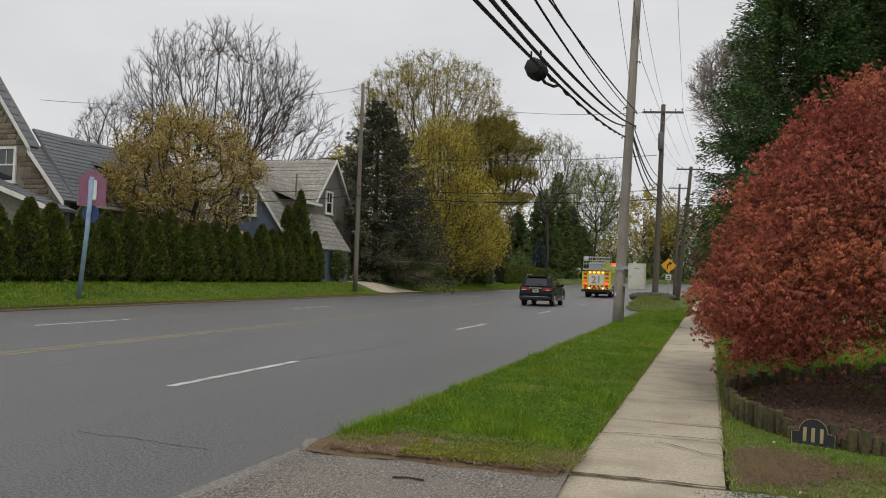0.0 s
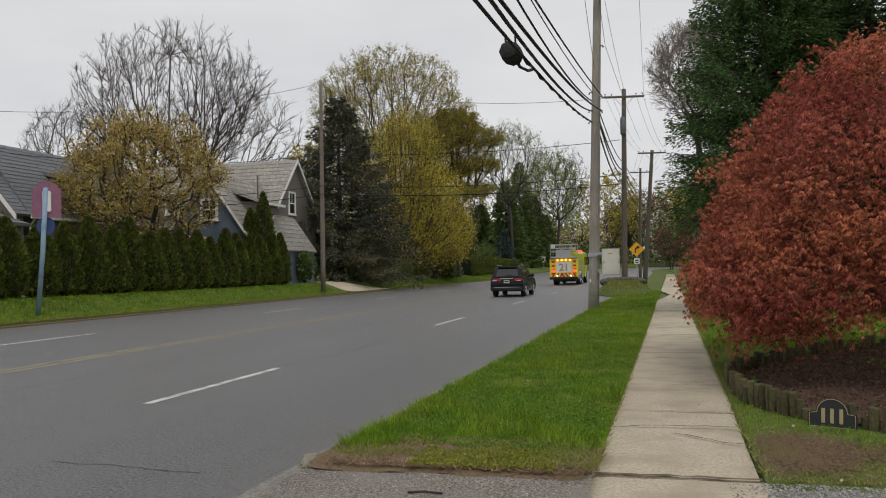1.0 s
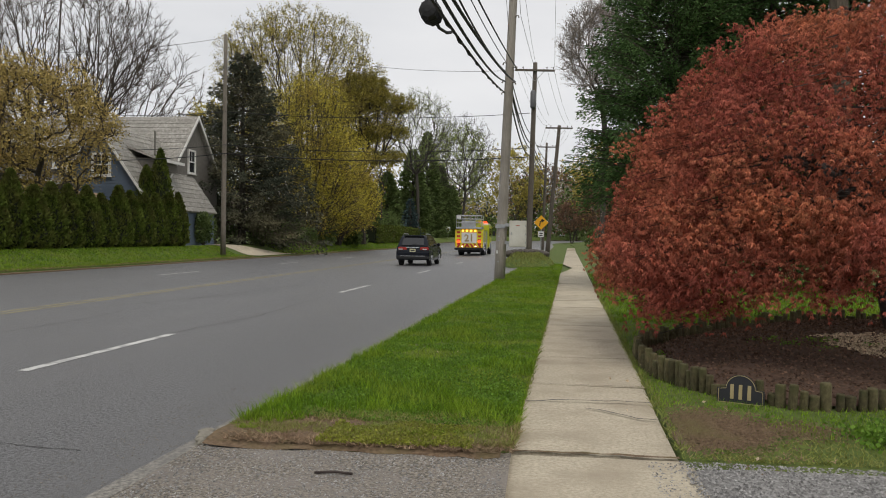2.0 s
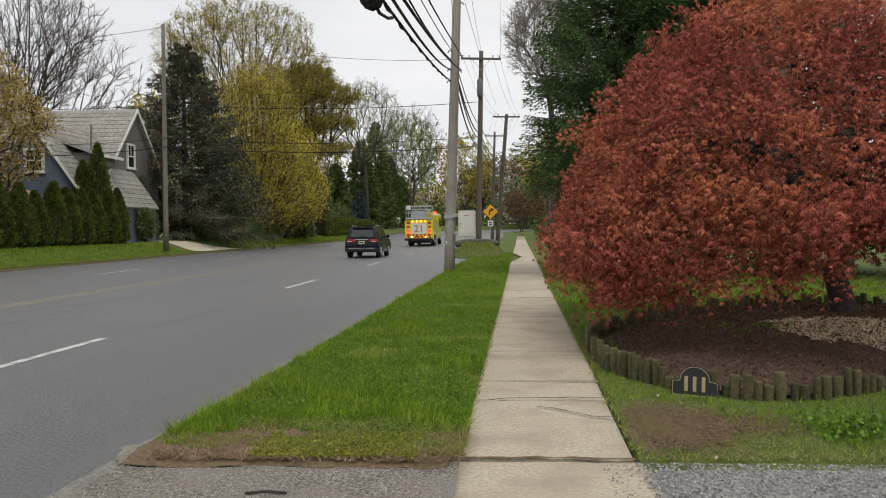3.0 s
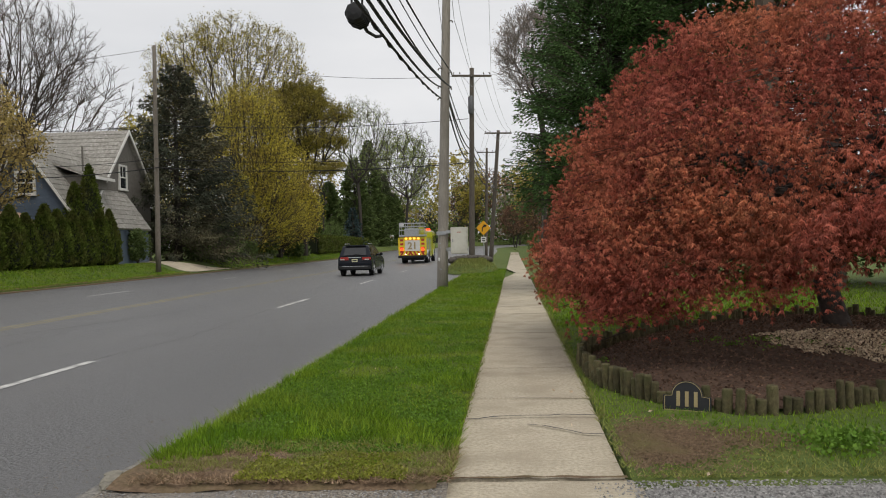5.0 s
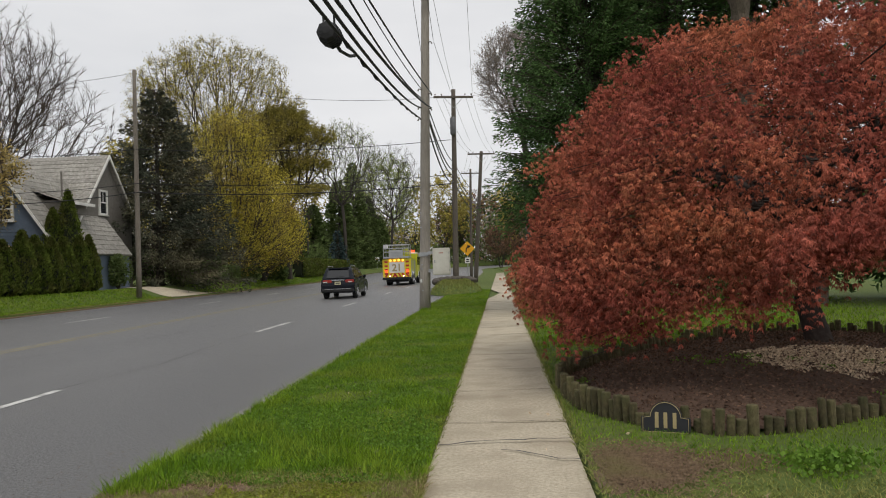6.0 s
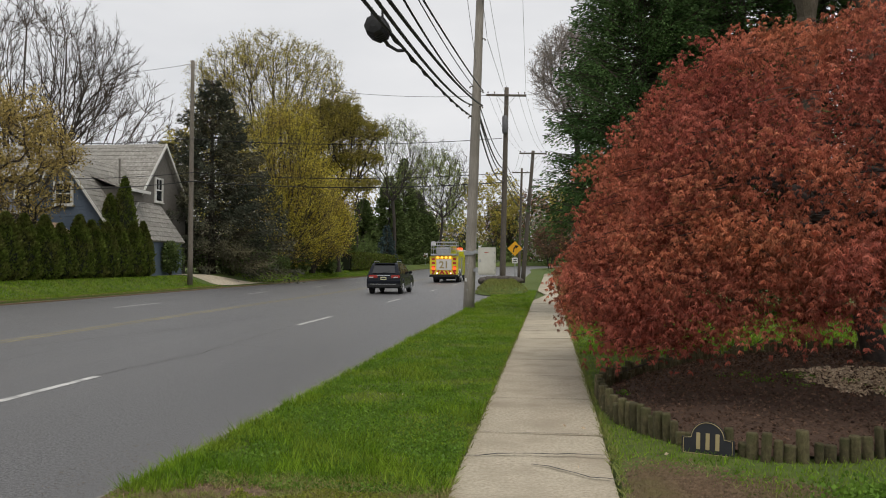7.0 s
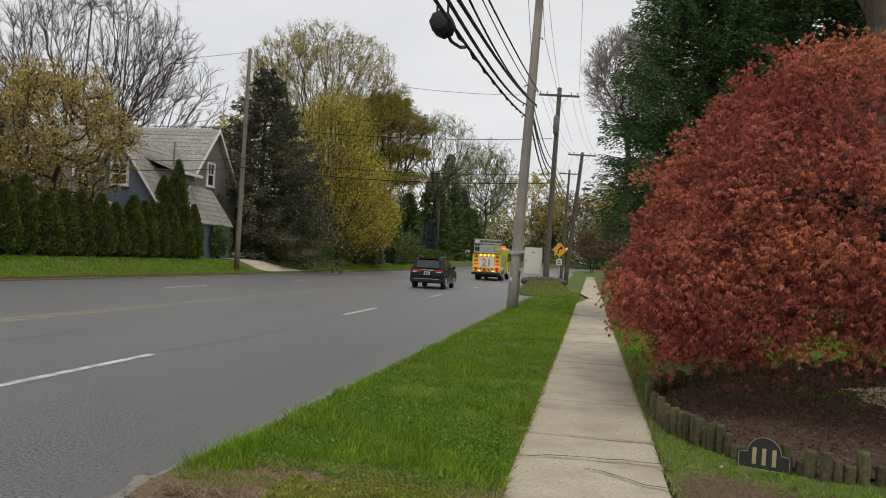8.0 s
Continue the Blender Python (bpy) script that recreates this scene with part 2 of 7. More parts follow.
def thing(name, label, category, group="", at=None, kind=""):
    ob = new(name)
    ob.empty_display_size = 0.2
    if at is not None:
        ob.matrix_basis = at
    return tagged(ob, label, category, group, kind)


def solid(name, shape, material, label, category, kind="", group="", smooth=False):
    return tagged(new(name, mesh_of(shape, material, smooth)), label, category, group, kind)


# ---------------------------------------------------------------- plan of the ground
SKEW = 0.036
KERB, WALK_L, WALK_R, FAR_KERB = -2.86, -0.62, 0.58, -19.4


def bend(y):
    """How far the road has swung to the right at y."""
    return 0.0 if y < 150 else (y - 150) ** 2 / 150 if y < 210 else 24 + (min(y, 300) - 210) * 0.8


def rise(y):
    return 0.0 if y < 100 else 0.011 * min(y - 100, 150)


def kink(y):
    """How far the walk steps aside round the grass past the first pole."""
    return 0.55 * max(0.0, 1 - abs(y - 41.5) / 6.5)


def smooth_step(a, b, v):
    k = min(max((v - a) / (b - a), 0), 1)
    return k * k * (3 - 2 * k)


def lawn_z(x, y):
    """Height of the open ground off the road."""
    if x < -19:
        return 0.13 + 0.70 * smooth_step(-20.1, -22.6, x) + 0.3 * smooth_step(-23, -40, x) + rise(y)
    return 0.015 + 0.5 * smooth_step(7, 30, x) + rise(y)


ROWS = [-150, -60, -20, -6, 0, 3, 4.5, 4.7, 4.76, 4.85, 5.0, 5.4] + [6 + i for i in range(0, 40)] + [48, 52, 56, 60, 66, 72, 80, 90, 100, 106, 115, 124, 133, 142, 150, 158, 166, 175, 185, 196, 208, 222, 250, 300, 420, 800, 1800]
COLS = [(-1500, 0), (-400, 0), (-150, 0), (-80, 0), (-50, 0), (-36, 0), (-30, 0), (-26, 0), (-24, 0), (-22.8, 0), (-22.2, 0), (-21.5, 0), (-20.8, 0), (-20.2, 0), (FAR_KERB - 0.16, 0), (FAR_KERB - 0.15, 0),
        (KERB + 0.10, SKEW), (KERB + 0.11, SKEW), (-2.2, SKEW), (-1.6, SKEW), (-1.1, SKEW), (WALK_L - 0.01, SKEW), (WALK_L + 0.02, SKEW), (WALK_R - 0.02, SKEW), (WALK_R + 0.01, SKEW), (1.0, SKEW), (1.6, SKEW), (2.4, SKEW), (3.4, SKEW), (5, SKEW), (8, SKEW), (12, SKEW), (20, 0.02), (40, 0), (100, 0), (300, 0), (1500, 0)]


def build_ground():
    s = Shape()
    vs = []
    for y in ROWS:
        for i, (x0, k) in enumerate(COLS):
            x = x0 + k * min(y, 130) + bend(y)
            if 15 <= i <= 16 or 22 <= i <= 23:
                z = -0.08 + rise(y)
            elif i < 15:
                z = lawn_z(x0, y)
            else:
                z = lawn_z(x0, y) + 0.02 * noise.noise((x * 1.3, y * 1.3, 0))
                if i in (17, 18, 19, 20, 21):
                    z += (0.015 if i == 17 else 0.05 if i < 21 else 0.02)
                if y < 4.78 and x0 < 14:
                    z = -0.08
            vs.append((x, y, z))
    n = len(COLS)
    s.add(vs, [(r * n + c, r * n + c + 1, (r + 1) * n + c + 1, (r + 1) * n + c) for r in range(len(ROWS) - 1) for c in range(n - 1)])
    return solid("ground", s, TURF, "lawn ground with green spring grass", "ground", "structure")


def ribbon(name, xa, ka, xb, kb, y0, y1, z, material, label, category, step=2.0, kind="structure"):
    """A sheet along the road between two lines, following its bend and rise."""
    s = Shape()
    ys = np.linspace(y0, y1, max(2, int((y1 - y0) / step) + 1))
    vs = []
    for y in ys:
        for k in range(5):
            x = (xa + ka * min(y, 130)) * (1 - k / 4) + (xb + kb * min(y, 130)) * k / 4 + bend(y)
            vs.append((x, y, z + rise(y)))
    s.add(vs, [(r * 5 + c, r * 5 + c + 1, r * 5 + c + 6, r * 5 + c + 5) for r in range(len(ys) - 1) for c in range(4)])
    return solid(name, s, material, label, category, kind)


build_ground()
ribbon("road", FAR_KERB - 0.2, 0, KERB + 0.12, SKEW, -150, 460, 0.0, ASPHALT, "grey worn asphalt road of four lanes", "road")


def kerb_run(name, x, k, w, h, y0, y1, label, material=KERBSTONE):
    s = Shape()
    ys = np.arange(y0, y1, 1.5)
    vs = []
    for y in ys:
        xx = x + k * min(y, 130) + bend(y) + 0.012 * noise.noise((y * 0.9, x, 3))
        zz = h + rise(y) + 0.012 * noise.noise((y * 0.7, x, 9))
        vs += [(xx, y, -0.05), (xx, y, zz - 0.02), (xx + 0.02 * np.sign(w), y, zz), (xx + w, y, zz), (xx + w, y, -0.05)]
    s.add(vs, [(r * 5 + c, r * 5 + c + 1, r * 5 + c + 6, r * 5 + c + 5) for r in range(len(ys) - 1) for c in range(4)] + [(0, 1, 2, 3, 4)])
    return solid(name, s, material, label, "kerb", "structure")


kerb_run("kerb_near", KERB, SKEW, 0.10, 0.02, 4.95, 330, "low worn concrete kerb along the grass verge")
kerb_run("kerb_far", FAR_KERB, 0, -0.16, 0.06, -100, 330, "low dirty kerb edge along the far lawn", SOIL)

# lane lines
for x0, k, starts in ((-6.08, 0.017, [7.4, 20.2, 32.5, 45.9, 58.8, 71.6, 84.5, 97.5, 110]), (-14.85, 0.01, [1.0, 14.1, 27.2, 40.3, 53.4, 66.5, 79.6, 92.7])):
    for y0 in starts:
        ribbon("lane_dash", x0, k, x0 + 0.13, k, y0, y0 + 3.4, 0.005, PAINT_W, "worn white dashed lane line", "lane marking", 0.8)
for dx in (0.0, 0.28):
    ribbon("centre_line", -10.62 + dx, 0.004, -10.51 + dx, 0.004, -60, 200, 0.005, PAINT_Y, "worn yellow double centre line", "lane marking")


def crack(name, pts, w, material, z=0.006, seed=1, label="thin dark crack", wob=0.08):
    """A wandering narrow strip over flat ground."""
    rng = np.random.default_rng(seed)
    path = []
    for (xa, ya), (xb, yb) in zip(pts[:-1], pts[1:]):
        n = max(2, int(math.hypot(xb - xa, yb - ya) / 0.12))
        for i in range(n):
            path.append((xa + (xb - xa) * i / n + rng.normal(0, wob * 0.25), ya + (yb - ya) * i / n + rng.normal(0, wob * 0.25)))
    path.append(pts[-1])
    s, vs = Shape(), []
    for i, (x, y) in enumerate(path):
        xa, ya = path[max(i - 1, 0)]
        xb, yb = path[min(i + 1, len(path) - 1)]
        d = math.hypot(xb - xa, yb - ya) or 1
        ww = w * rng.uniform(0.4, 1.2)
        vs += [(x - (yb - ya) / d * ww, y + (xb - xa) / d * ww, z), (x + (yb - ya) / d * ww, y - (xb - xa) / d * ww, z)]
    s.add(vs, [(2 * i, 2 * i + 1, 2 * i + 3, 2 * i + 2) for i in range(len(path) - 1)])
    return solid(name, s, material, label, "crack", "structure")


for i, (pts, w) in enumerate([([(-5.9, 10.9), (-5.55, 13.5), (-5.75, 20)], 0.012), ([(-9.5, 14), (-8.2, 18.5), (-7.6, 24)], 0.02), ([(-5.6, 15.2), (-3.9, 14.4), (-2.6, 14.9)], 0.012), ([(-4.6, 12.4), (-3.0, 12.2)], 0.01),
                              ([(-3.4, 4.55), (-4.9, 4.7)], 0.01), ([(-12.5, 10), (-11.9, 22), (-12.2, 38)], 0.015), ([(-8.6, 7.5), (-8.3, 12), (-8.5, 15)], 0.012), ([(-6.5, 24.5), (-4, 24.9), (-2.2, 24.4)], 0.012), ([(-17, 22), (-14, 21.6), (-11, 22)], 0.012)]):
    crack("road_crack", pts, w * 0.6, TAR, 0.004, i, "dark sealed crack in the asphalt")

ribbon("gutter", KERB - 0.10, SKEW, KERB + 0.04, SKEW, -8, 120, 0.004, GUTTER, "pale sandy gutter along the kerb", "gutter", 1.0)

# driveway apron beside the walk, gravel drive on its other side
def apron():
    s = Shape()
    xs, ys = np.linspace(-2.64, -0.42, 30), np.concatenate([np.linspace(-7, 0, 6), np.linspace(0.4, 4.95, 18)])
    vs = []
    for y in ys:
        for x in xs:
            e = 4.74 + 0.09 * noise.noise((x * 2.2, 0, 5)) + 0.05 * noise.noise((x * 9, 0, 6)) + 0.12 * smooth_step(-1.2, -0.4, x)
            yy = min(y, e) if y > 4.5 else y
            z = 0.02 + 0.02 * smooth_step(-2.9, -2.3, x) + 0.006 * noise.noise((x * 4, y * 4, 1))
            vs.append((x - 0.25 * smooth_step(3.2, 0.5, y) * (x < -2.4), yy, z))
    n = len(xs)
    s.add(vs, [(r * n + c, r * n + c + 1, (r + 1) * n + c + 1, (r + 1) * n + c) for r in range(len(ys) - 1) for c in range(n - 1)])
    return solid("driveway_apron", s, APRON, "worn exposed-aggregate driveway apron beside the road", "driveway", "structure")


apron()
gs = Shape()
gxs, gys = np.linspace(0.5, 9, 30), np.concatenate([np.linspace(-7, 0, 5), np.linspace(0.4, 4.98, 15)])
gs.add([(x, y if y < 4.8 else 4.86 + 0.05 * noise.noise((x * 3, 2, 0)), -0.012 + 0.006 * noise.noise((x * 6, y * 6, 0)) + 0.02 * (x > 0.95)) for y in gys for x in gxs], [(r * 30 + c, r * 30 + c + 1, r * 30 + c + 31, r * 30 + c + 30) for r in range(19) for c in range(29)])
solid("gravel_drive", gs, GRAVEL, "grey crushed-stone gravel driveway", "driveway", "structure")


# ---------------------------------------------------------------- plants
def unit(v):
    return v / (np.linalg.norm(v, axis=-1, keepdims=True) + 1e-9)


def sticks(shape, segs, sides=3):
    """Tapered prisms for many limbs at once. segs: rows of p0, p1, r0, r1."""
    a = np.asarray(segs, float)
    p0, p1, r0, r1 = a[:, 0:3], a[:, 3:6], a[:, 6], a[:, 7]
    d = unit(p1 - p0)
    ref = np.where(np.abs(d[:, 2:3]) < 0.9, np.array([[0, 0, 1.0]]), np.array([[1.0, 0, 0]]))
    u = unit(np.cross(d, ref))
    w = np.cross(d, u)
    ang = np.arange(sides) * 2 * math.pi / sides
    ring = np.cos(ang)[None, :, None] * u[:, None] + np.sin(ang)[None, :, None] * w[:, None]
    v = np.concatenate([p0[:, None] + ring * r0[:, None, None], p1[:, None] + ring * r1[:, None, None]], axis=1)
    k = np.arange(sides)
    q = np.stack([k, (k + 1) % sides, sides + (k + 1) % sides, sides + k], axis=1)
    quads = (np.arange(len(a))[:, None, None] * 2 * sides + q[None]).reshape(-1, 4)
    shape.arrays(v.reshape(-1, 3), quads)


def leaves(shape, pts, size, rng, along=None, long=1.6, droop=0.0, spread=0.0, flat=0.0):
    """Small three- or four-cornered leaves at the points, turned at random or along the given directions."""
    pts = np.asarray(pts, float)
    n = len(pts)
    if spread:
        pts = pts + rng.normal(0, spread, (n, 3))
    d = rng.normal(0, 1, (n, 3)) if along is None else np.asarray(along) + rng.normal(0, 0.35, (n, 3))
    d[:, 2] -= droop
    d = unit(d)
    s = rng.normal(0, 1, (n, 3))
    s[:, 2] *= 1 - flat
    side = unit(np.cross(d, s))
    sz = size * rng.uniform(0.6, 1.35, (n, 1))
    nose, half = d * sz * long, side * sz * 0.5
    if flat:
        v = np.stack([pts, pts + nose * 0.5 + half, pts + nose, pts + nose * 0.5 - half], axis=1).reshape(-1, 3)
        shape.arrays(v, np.arange(4 * n).reshape(-1, 4))
    else:
        v = np.stack([pts, pts + nose * 0.45 + half * 1.5, pts + nose - half * 0.9], axis=1).reshape(-1, 3)
        shape.arrays(v, np.arange(3 * n).reshape(-1, 3))


def grow(rng, p, d, length, r, level, last, segs, tips, bend_=0.25, up=0.1, kids=(4, 6), ratio=0.62, angle=45, first=0.3, bits=5):
    """One limb and all that springs from it."""
    p, d = np.array(p, float), unit(np.array(d, float))
    step = length / bits
    r1 = r
    for i in range(bits):
        d = unit(d + rng.normal(0, bend_ / math.sqrt(bits), 3) + np.array((0, 0, up)))
        q = p + d * step
        r0, r1 = r1, r * (1 - 0.75 * (i + 1) / bits) if level else r * (1 - 0.45 * (i + 1) / bits)
        segs.append((*p, *q, max(r0, 0.008), max(r1, 0.008)))
        p = q
        frac = (i + 1) / bits
        if level < last and frac >= first:
            share = rng.integers(kids[0], kids[1] + 1) / max(1, bits * (1 - first))
            for _ in range(int(share) + (rng.random() < share % 1)):
                a = radians(angle) * rng.uniform(0.6, 1.3)
                side = unit(np.cross(d, rng.normal(0, 1, 3)))
                nd = d * math.cos(a) + side * math.sin(a)
                grow(rng, p, nd, length * ratio * rng.uniform(0.75, 1.15) * (1.15 - 0.4 * frac), max(r1 * 0.7, r * 0.3), level + 1, last, segs, tips, bend_, up, kids, ratio, angle, 0.25, max(3, bits - 1))
        if level >= last - 1:
            tips.append((*p, *d))
    return p


def tree(name, at, height, seed, label, category="tree", stems=1, trunk=0.3, clear=0.25, angle=40, last=4, kids=(4, 6), ratio=0.62, up=0.08, bark=BARK, twig=None, leaf=None, leaf_size=0.12, leaf_n=4, leaf_spread=0.25, leaf_long=1.4, spread=0.35, lean=(0, 0), bend_=0.25):
    rng = np.random.default_rng(seed)
    segs, tips = [], []
    for k in range(stems):
        az = 2 * math.pi * (k + rng.uniform(0, 0.5)) / stems
        d = (spread * math.cos(az) * (stems > 1) + lean[0], spread * math.sin(az) * (stems > 1) + lean[1], 1)
        base = (0.25 * trunk * math.cos(az) * (stems > 1), 0.25 * trunk * math.sin(az) * (stems > 1), -0.1)
        grow(rng, base, d, height * (0.62 if ratio > 0.5 else 0.75) * rng.uniform(0.9, 1.05), trunk * (1 if stems == 1 else 0.6), 0, last, segs, tips, bend_, up, kids, ratio, angle, clear, 7)
    top = max(s[5] for s in segs)
    f = height / top
    segs, tips = np.array(segs), np.array(tips)
    segs[:, [0, 1, 2, 3, 4, 5]] *= f
    tips[:, :3] *= f
    ob = thing(name, label, category, at=pose(*at, 0, 0, 0))
    thick = segs[:, 6] > 0.045
    s = Shape()
    sticks(s, segs[thick], 6)
    part("trunk", s, bark, ob)
    crown = Shape()
    sticks(crown, segs[~thick], 3)
    part("twigs", crown, twig or TWIG, ob)
    if leaf:
        lf = Shape()
        pts = np.repeat(tips[:, :3], leaf_n, axis=0)
        leaves(lf, pts, leaf_size, rng, spread=leaf_spread, long=leaf_long)
        part("foliage", lf, leaf, ob)
    return ob, len(segs), len(tips)


def conifer(name, at, height, radius, seed, material, label, skirt=0.4, whorls=34, per=9, leaf=0.16, droop=0.35, density=22, power=0.85, bark=BARK, column=0.0):
    """A straight trunk with whorls of drooping, needle-clad branches."""
    rng = np.random.default_rng(seed)
    ob = thing(name, label, "conifer", at=pose(*at))
    segs, pts, dirs = [], [], []
    for i in range(whorls):
        z = skirt + (height - skirt) * (i / whorls) ** 0.95
        t = (z - skirt) / (height - skirt)
        reach = radius * ((1 - t) ** power * (1 - column) + column * (1 - t ** 5))
        for k in range(per):
            az = rng.uniform(0, 2 * math.pi)
            ln = reach * rng.uniform(0.66, 1.06) + 0.08
            d = np.array((math.cos(az), math.sin(az), 0.25 - droop * rng.uniform(0.6, 1.3) * (1 - 0.6 * t)))
            p0 = np.array((0, 0, z + rng.uniform(-0.2, 0.2)))
            mid = p0 + d * ln * 0.55
            end = p0 + d * ln + np.array((0, 0, 0.12 * ln))
            segs += [(*p0, *mid, 0.03, 0.02), (*mid, *end, 0.02, 0.008)]
            m = max(4, int(density * ln / max(radius, 0.1)) + 3)
            w = rng.uniform(0.12, 1.0, m)[:, None] ** 0.7
            line = np.where(w < 0.55, p0 + (mid - p0) * w / 0.55, mid + (end - mid) * (w - 0.55) / 0.45)
            side = np.array((-math.sin(az), math.cos(az), 0))
            pts.append(line + side * rng.normal(0, 0.13 * ln + 0.05, (m, 1)) * (1.1 - w) + np.array((0, 0, -1)) * np.abs(rng.normal(0, 0.10 + 0.05 * ln, (m, 1))))
            dirs.append(np.tile(d + np.array((0, 0, -0.25)), (m, 1)))
    s = Shape()
    s.tube([(0, 0, -0.1), (0, 0, height * 0.5), (0, 0, height)], [0.022 * height, 0.012 * height, 0.01], 8)
    part("trunk", s, bark, ob, smooth=True)
    b = Shape()
    sticks(b, segs, 3)
    part("bough_work", b, TWIGDARK, ob)
    lf = Shape()
    leaves(lf, np.concatenate(pts), leaf, rng, along=np.concatenate(dirs), long=2.6)
    part("foliage", lf, material, ob)
    return ob


def shrub(name, at, size, seed, material, label, n=2500, leaf=0.09, core=True, group="", lumps=5):
    """A rounded bush: lobes of leaves round a dark heart of stems. size: half widths and height."""
    rng = np.random.default_rng(seed)
    ob = thing(name, label, "shrub", group, at=pose(*at))
    st, segs = Shape(), []
    for _ in range(9):
        e = rng.normal(0, 0.4, 2)
        segs.append((0, 0, -0.05, e[0] * size[0], e[1] * size[1], size[2] * rng.uniform(0.5, 0.85), 0.03, 0.01))
    sticks(st, segs, 4)
    part("stems", st, TWIGDARK, ob)
    cs = rng.normal(0, 0.33, (lumps, 3)) * (1, 1, 0.45) + (0, 0, 0.52)
    cs[0] = (0, 0, 0.5)
    d = unit(rng.normal(0, 1, (n, 3)))
    c = cs[rng.integers(0, lumps, n)]
    p = c + d * rng.uniform(0.32, 0.5, (n, 1)) * (1, 1, 0.9)
    p[:, 2] = np.clip(p[:, 2], 0.02, 1.05)
    lf = Shape()
    leaves(lf, p * np.array(size), leaf, rng, along=d, long=1.5)
    part("foliage", lf, material, ob)
    return ob


def arborvitae(seed, height=3.2, r=0.64, n=4200):
    """An upright, pointed hedge shrub of flat sprays round a core coloured as inner shade."""
    rng = np.random.default_rng(seed)
    ob = thing("arborvitae", "narrow dark green clipped arborvitae in a hedge row", "hedge shrub", "arborvitae hedge")

    def prof(t):
        return r * np.minimum(1, (t + 0.02) * 9) ** 0.5 * (1 - np.clip((t - 0.22) / 0.78, 0, 1) ** 1.7) ** 0.85

    # solid fill behind the sprays, standing in for the shade within
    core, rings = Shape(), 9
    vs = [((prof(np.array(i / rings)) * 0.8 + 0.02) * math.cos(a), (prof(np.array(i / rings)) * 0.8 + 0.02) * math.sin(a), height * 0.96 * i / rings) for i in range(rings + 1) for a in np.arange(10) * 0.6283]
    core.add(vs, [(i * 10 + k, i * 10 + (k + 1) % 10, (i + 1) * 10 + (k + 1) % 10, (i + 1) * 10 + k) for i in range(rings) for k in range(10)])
    part("core", core, THUJA_SHADE, ob)
    t = rng.uniform(0, 0.99, n) ** 0.9
    az = rng.uniform(0, 2 * math.pi, n)
    lump = 1 + 0.14 * np.sin(az * 5 + t * 9 + seed) + 0.1 * np.sin(az * 11 - t * 23)
    rad = prof(t) * lump * rng.uniform(0.8, 1.05, n)
    p = np.stack([rad * np.cos(az), rad * np.sin(az), height * t], axis=1)
    d = np.stack([np.cos(az) * 0.55, np.sin(az) * 0.55, np.full(n, 1.0)], axis=1)
    lf = Shape()
    leaves(lf, p, 0.085, rng, along=d, long=1.9)
    part("foliage", lf, THUJA, ob)
    return ob


# ---- weeping red maple over the log-edged bed
BED = (4.2, 10.6)
TRUNK = (4.72, 11.05)


def dome(az, t):
    """Reach and height of the maple's crown: az round it, t from the tip (0) to the hem (1)."""
    keys_t = [0.0, 0.08, 0.22, 0.45, 0.68, 0.84, 1.0]
    keys_r = [0.0, 1.15, 2.15, 3.05, 3.9, 4.1, 3.75]
    keys_z = [4.72, 4.66, 4.22, 3.2, 2.05, 1.34, 0.78]
    hem = 0.75 * (0.5 - 0.5 * np.cos(az - math.pi)) * np.clip((t - 0.6) / 0.4, 0, 1) * (0.35 + 0.65 * (np.sin(az) < 0.4)) + 0.75 * np.clip((np.cos(az) + 0.5) / 0.3, 0, 1) * (np.sin(az) < 0.3) * np.clip((t - 0.7) / 0.3, 0, 1)
    tuck = 1 - 0.075 * np.clip(-np.cos(az) * 1.2, 0, 1) * np.clip((t - 0.4) / 0.3, 0, 1)
    hem = hem + 0.6 * np.clip((np.sin(az) - 0.2) / 0.3, 0, 1) * np.clip((t - 0.6) / 0.4, 0, 1)
    hem = hem + 0.16 * np.clip((np.cos(az) + 0.75) / 0.2, 0, 1) * (np.sin(az) < 0.3) * np.clip((t - 0.7) / 0.3, 0, 1)
    narrow = 1 - 0.30 * np.clip(np.cos(az), 0, 1) * np.clip(1 - t / 0.7, 0, 1)
    return np.interp(t, keys_t, keys_r) * tuck * narrow, np.interp(t, keys_t, keys_z) + hem


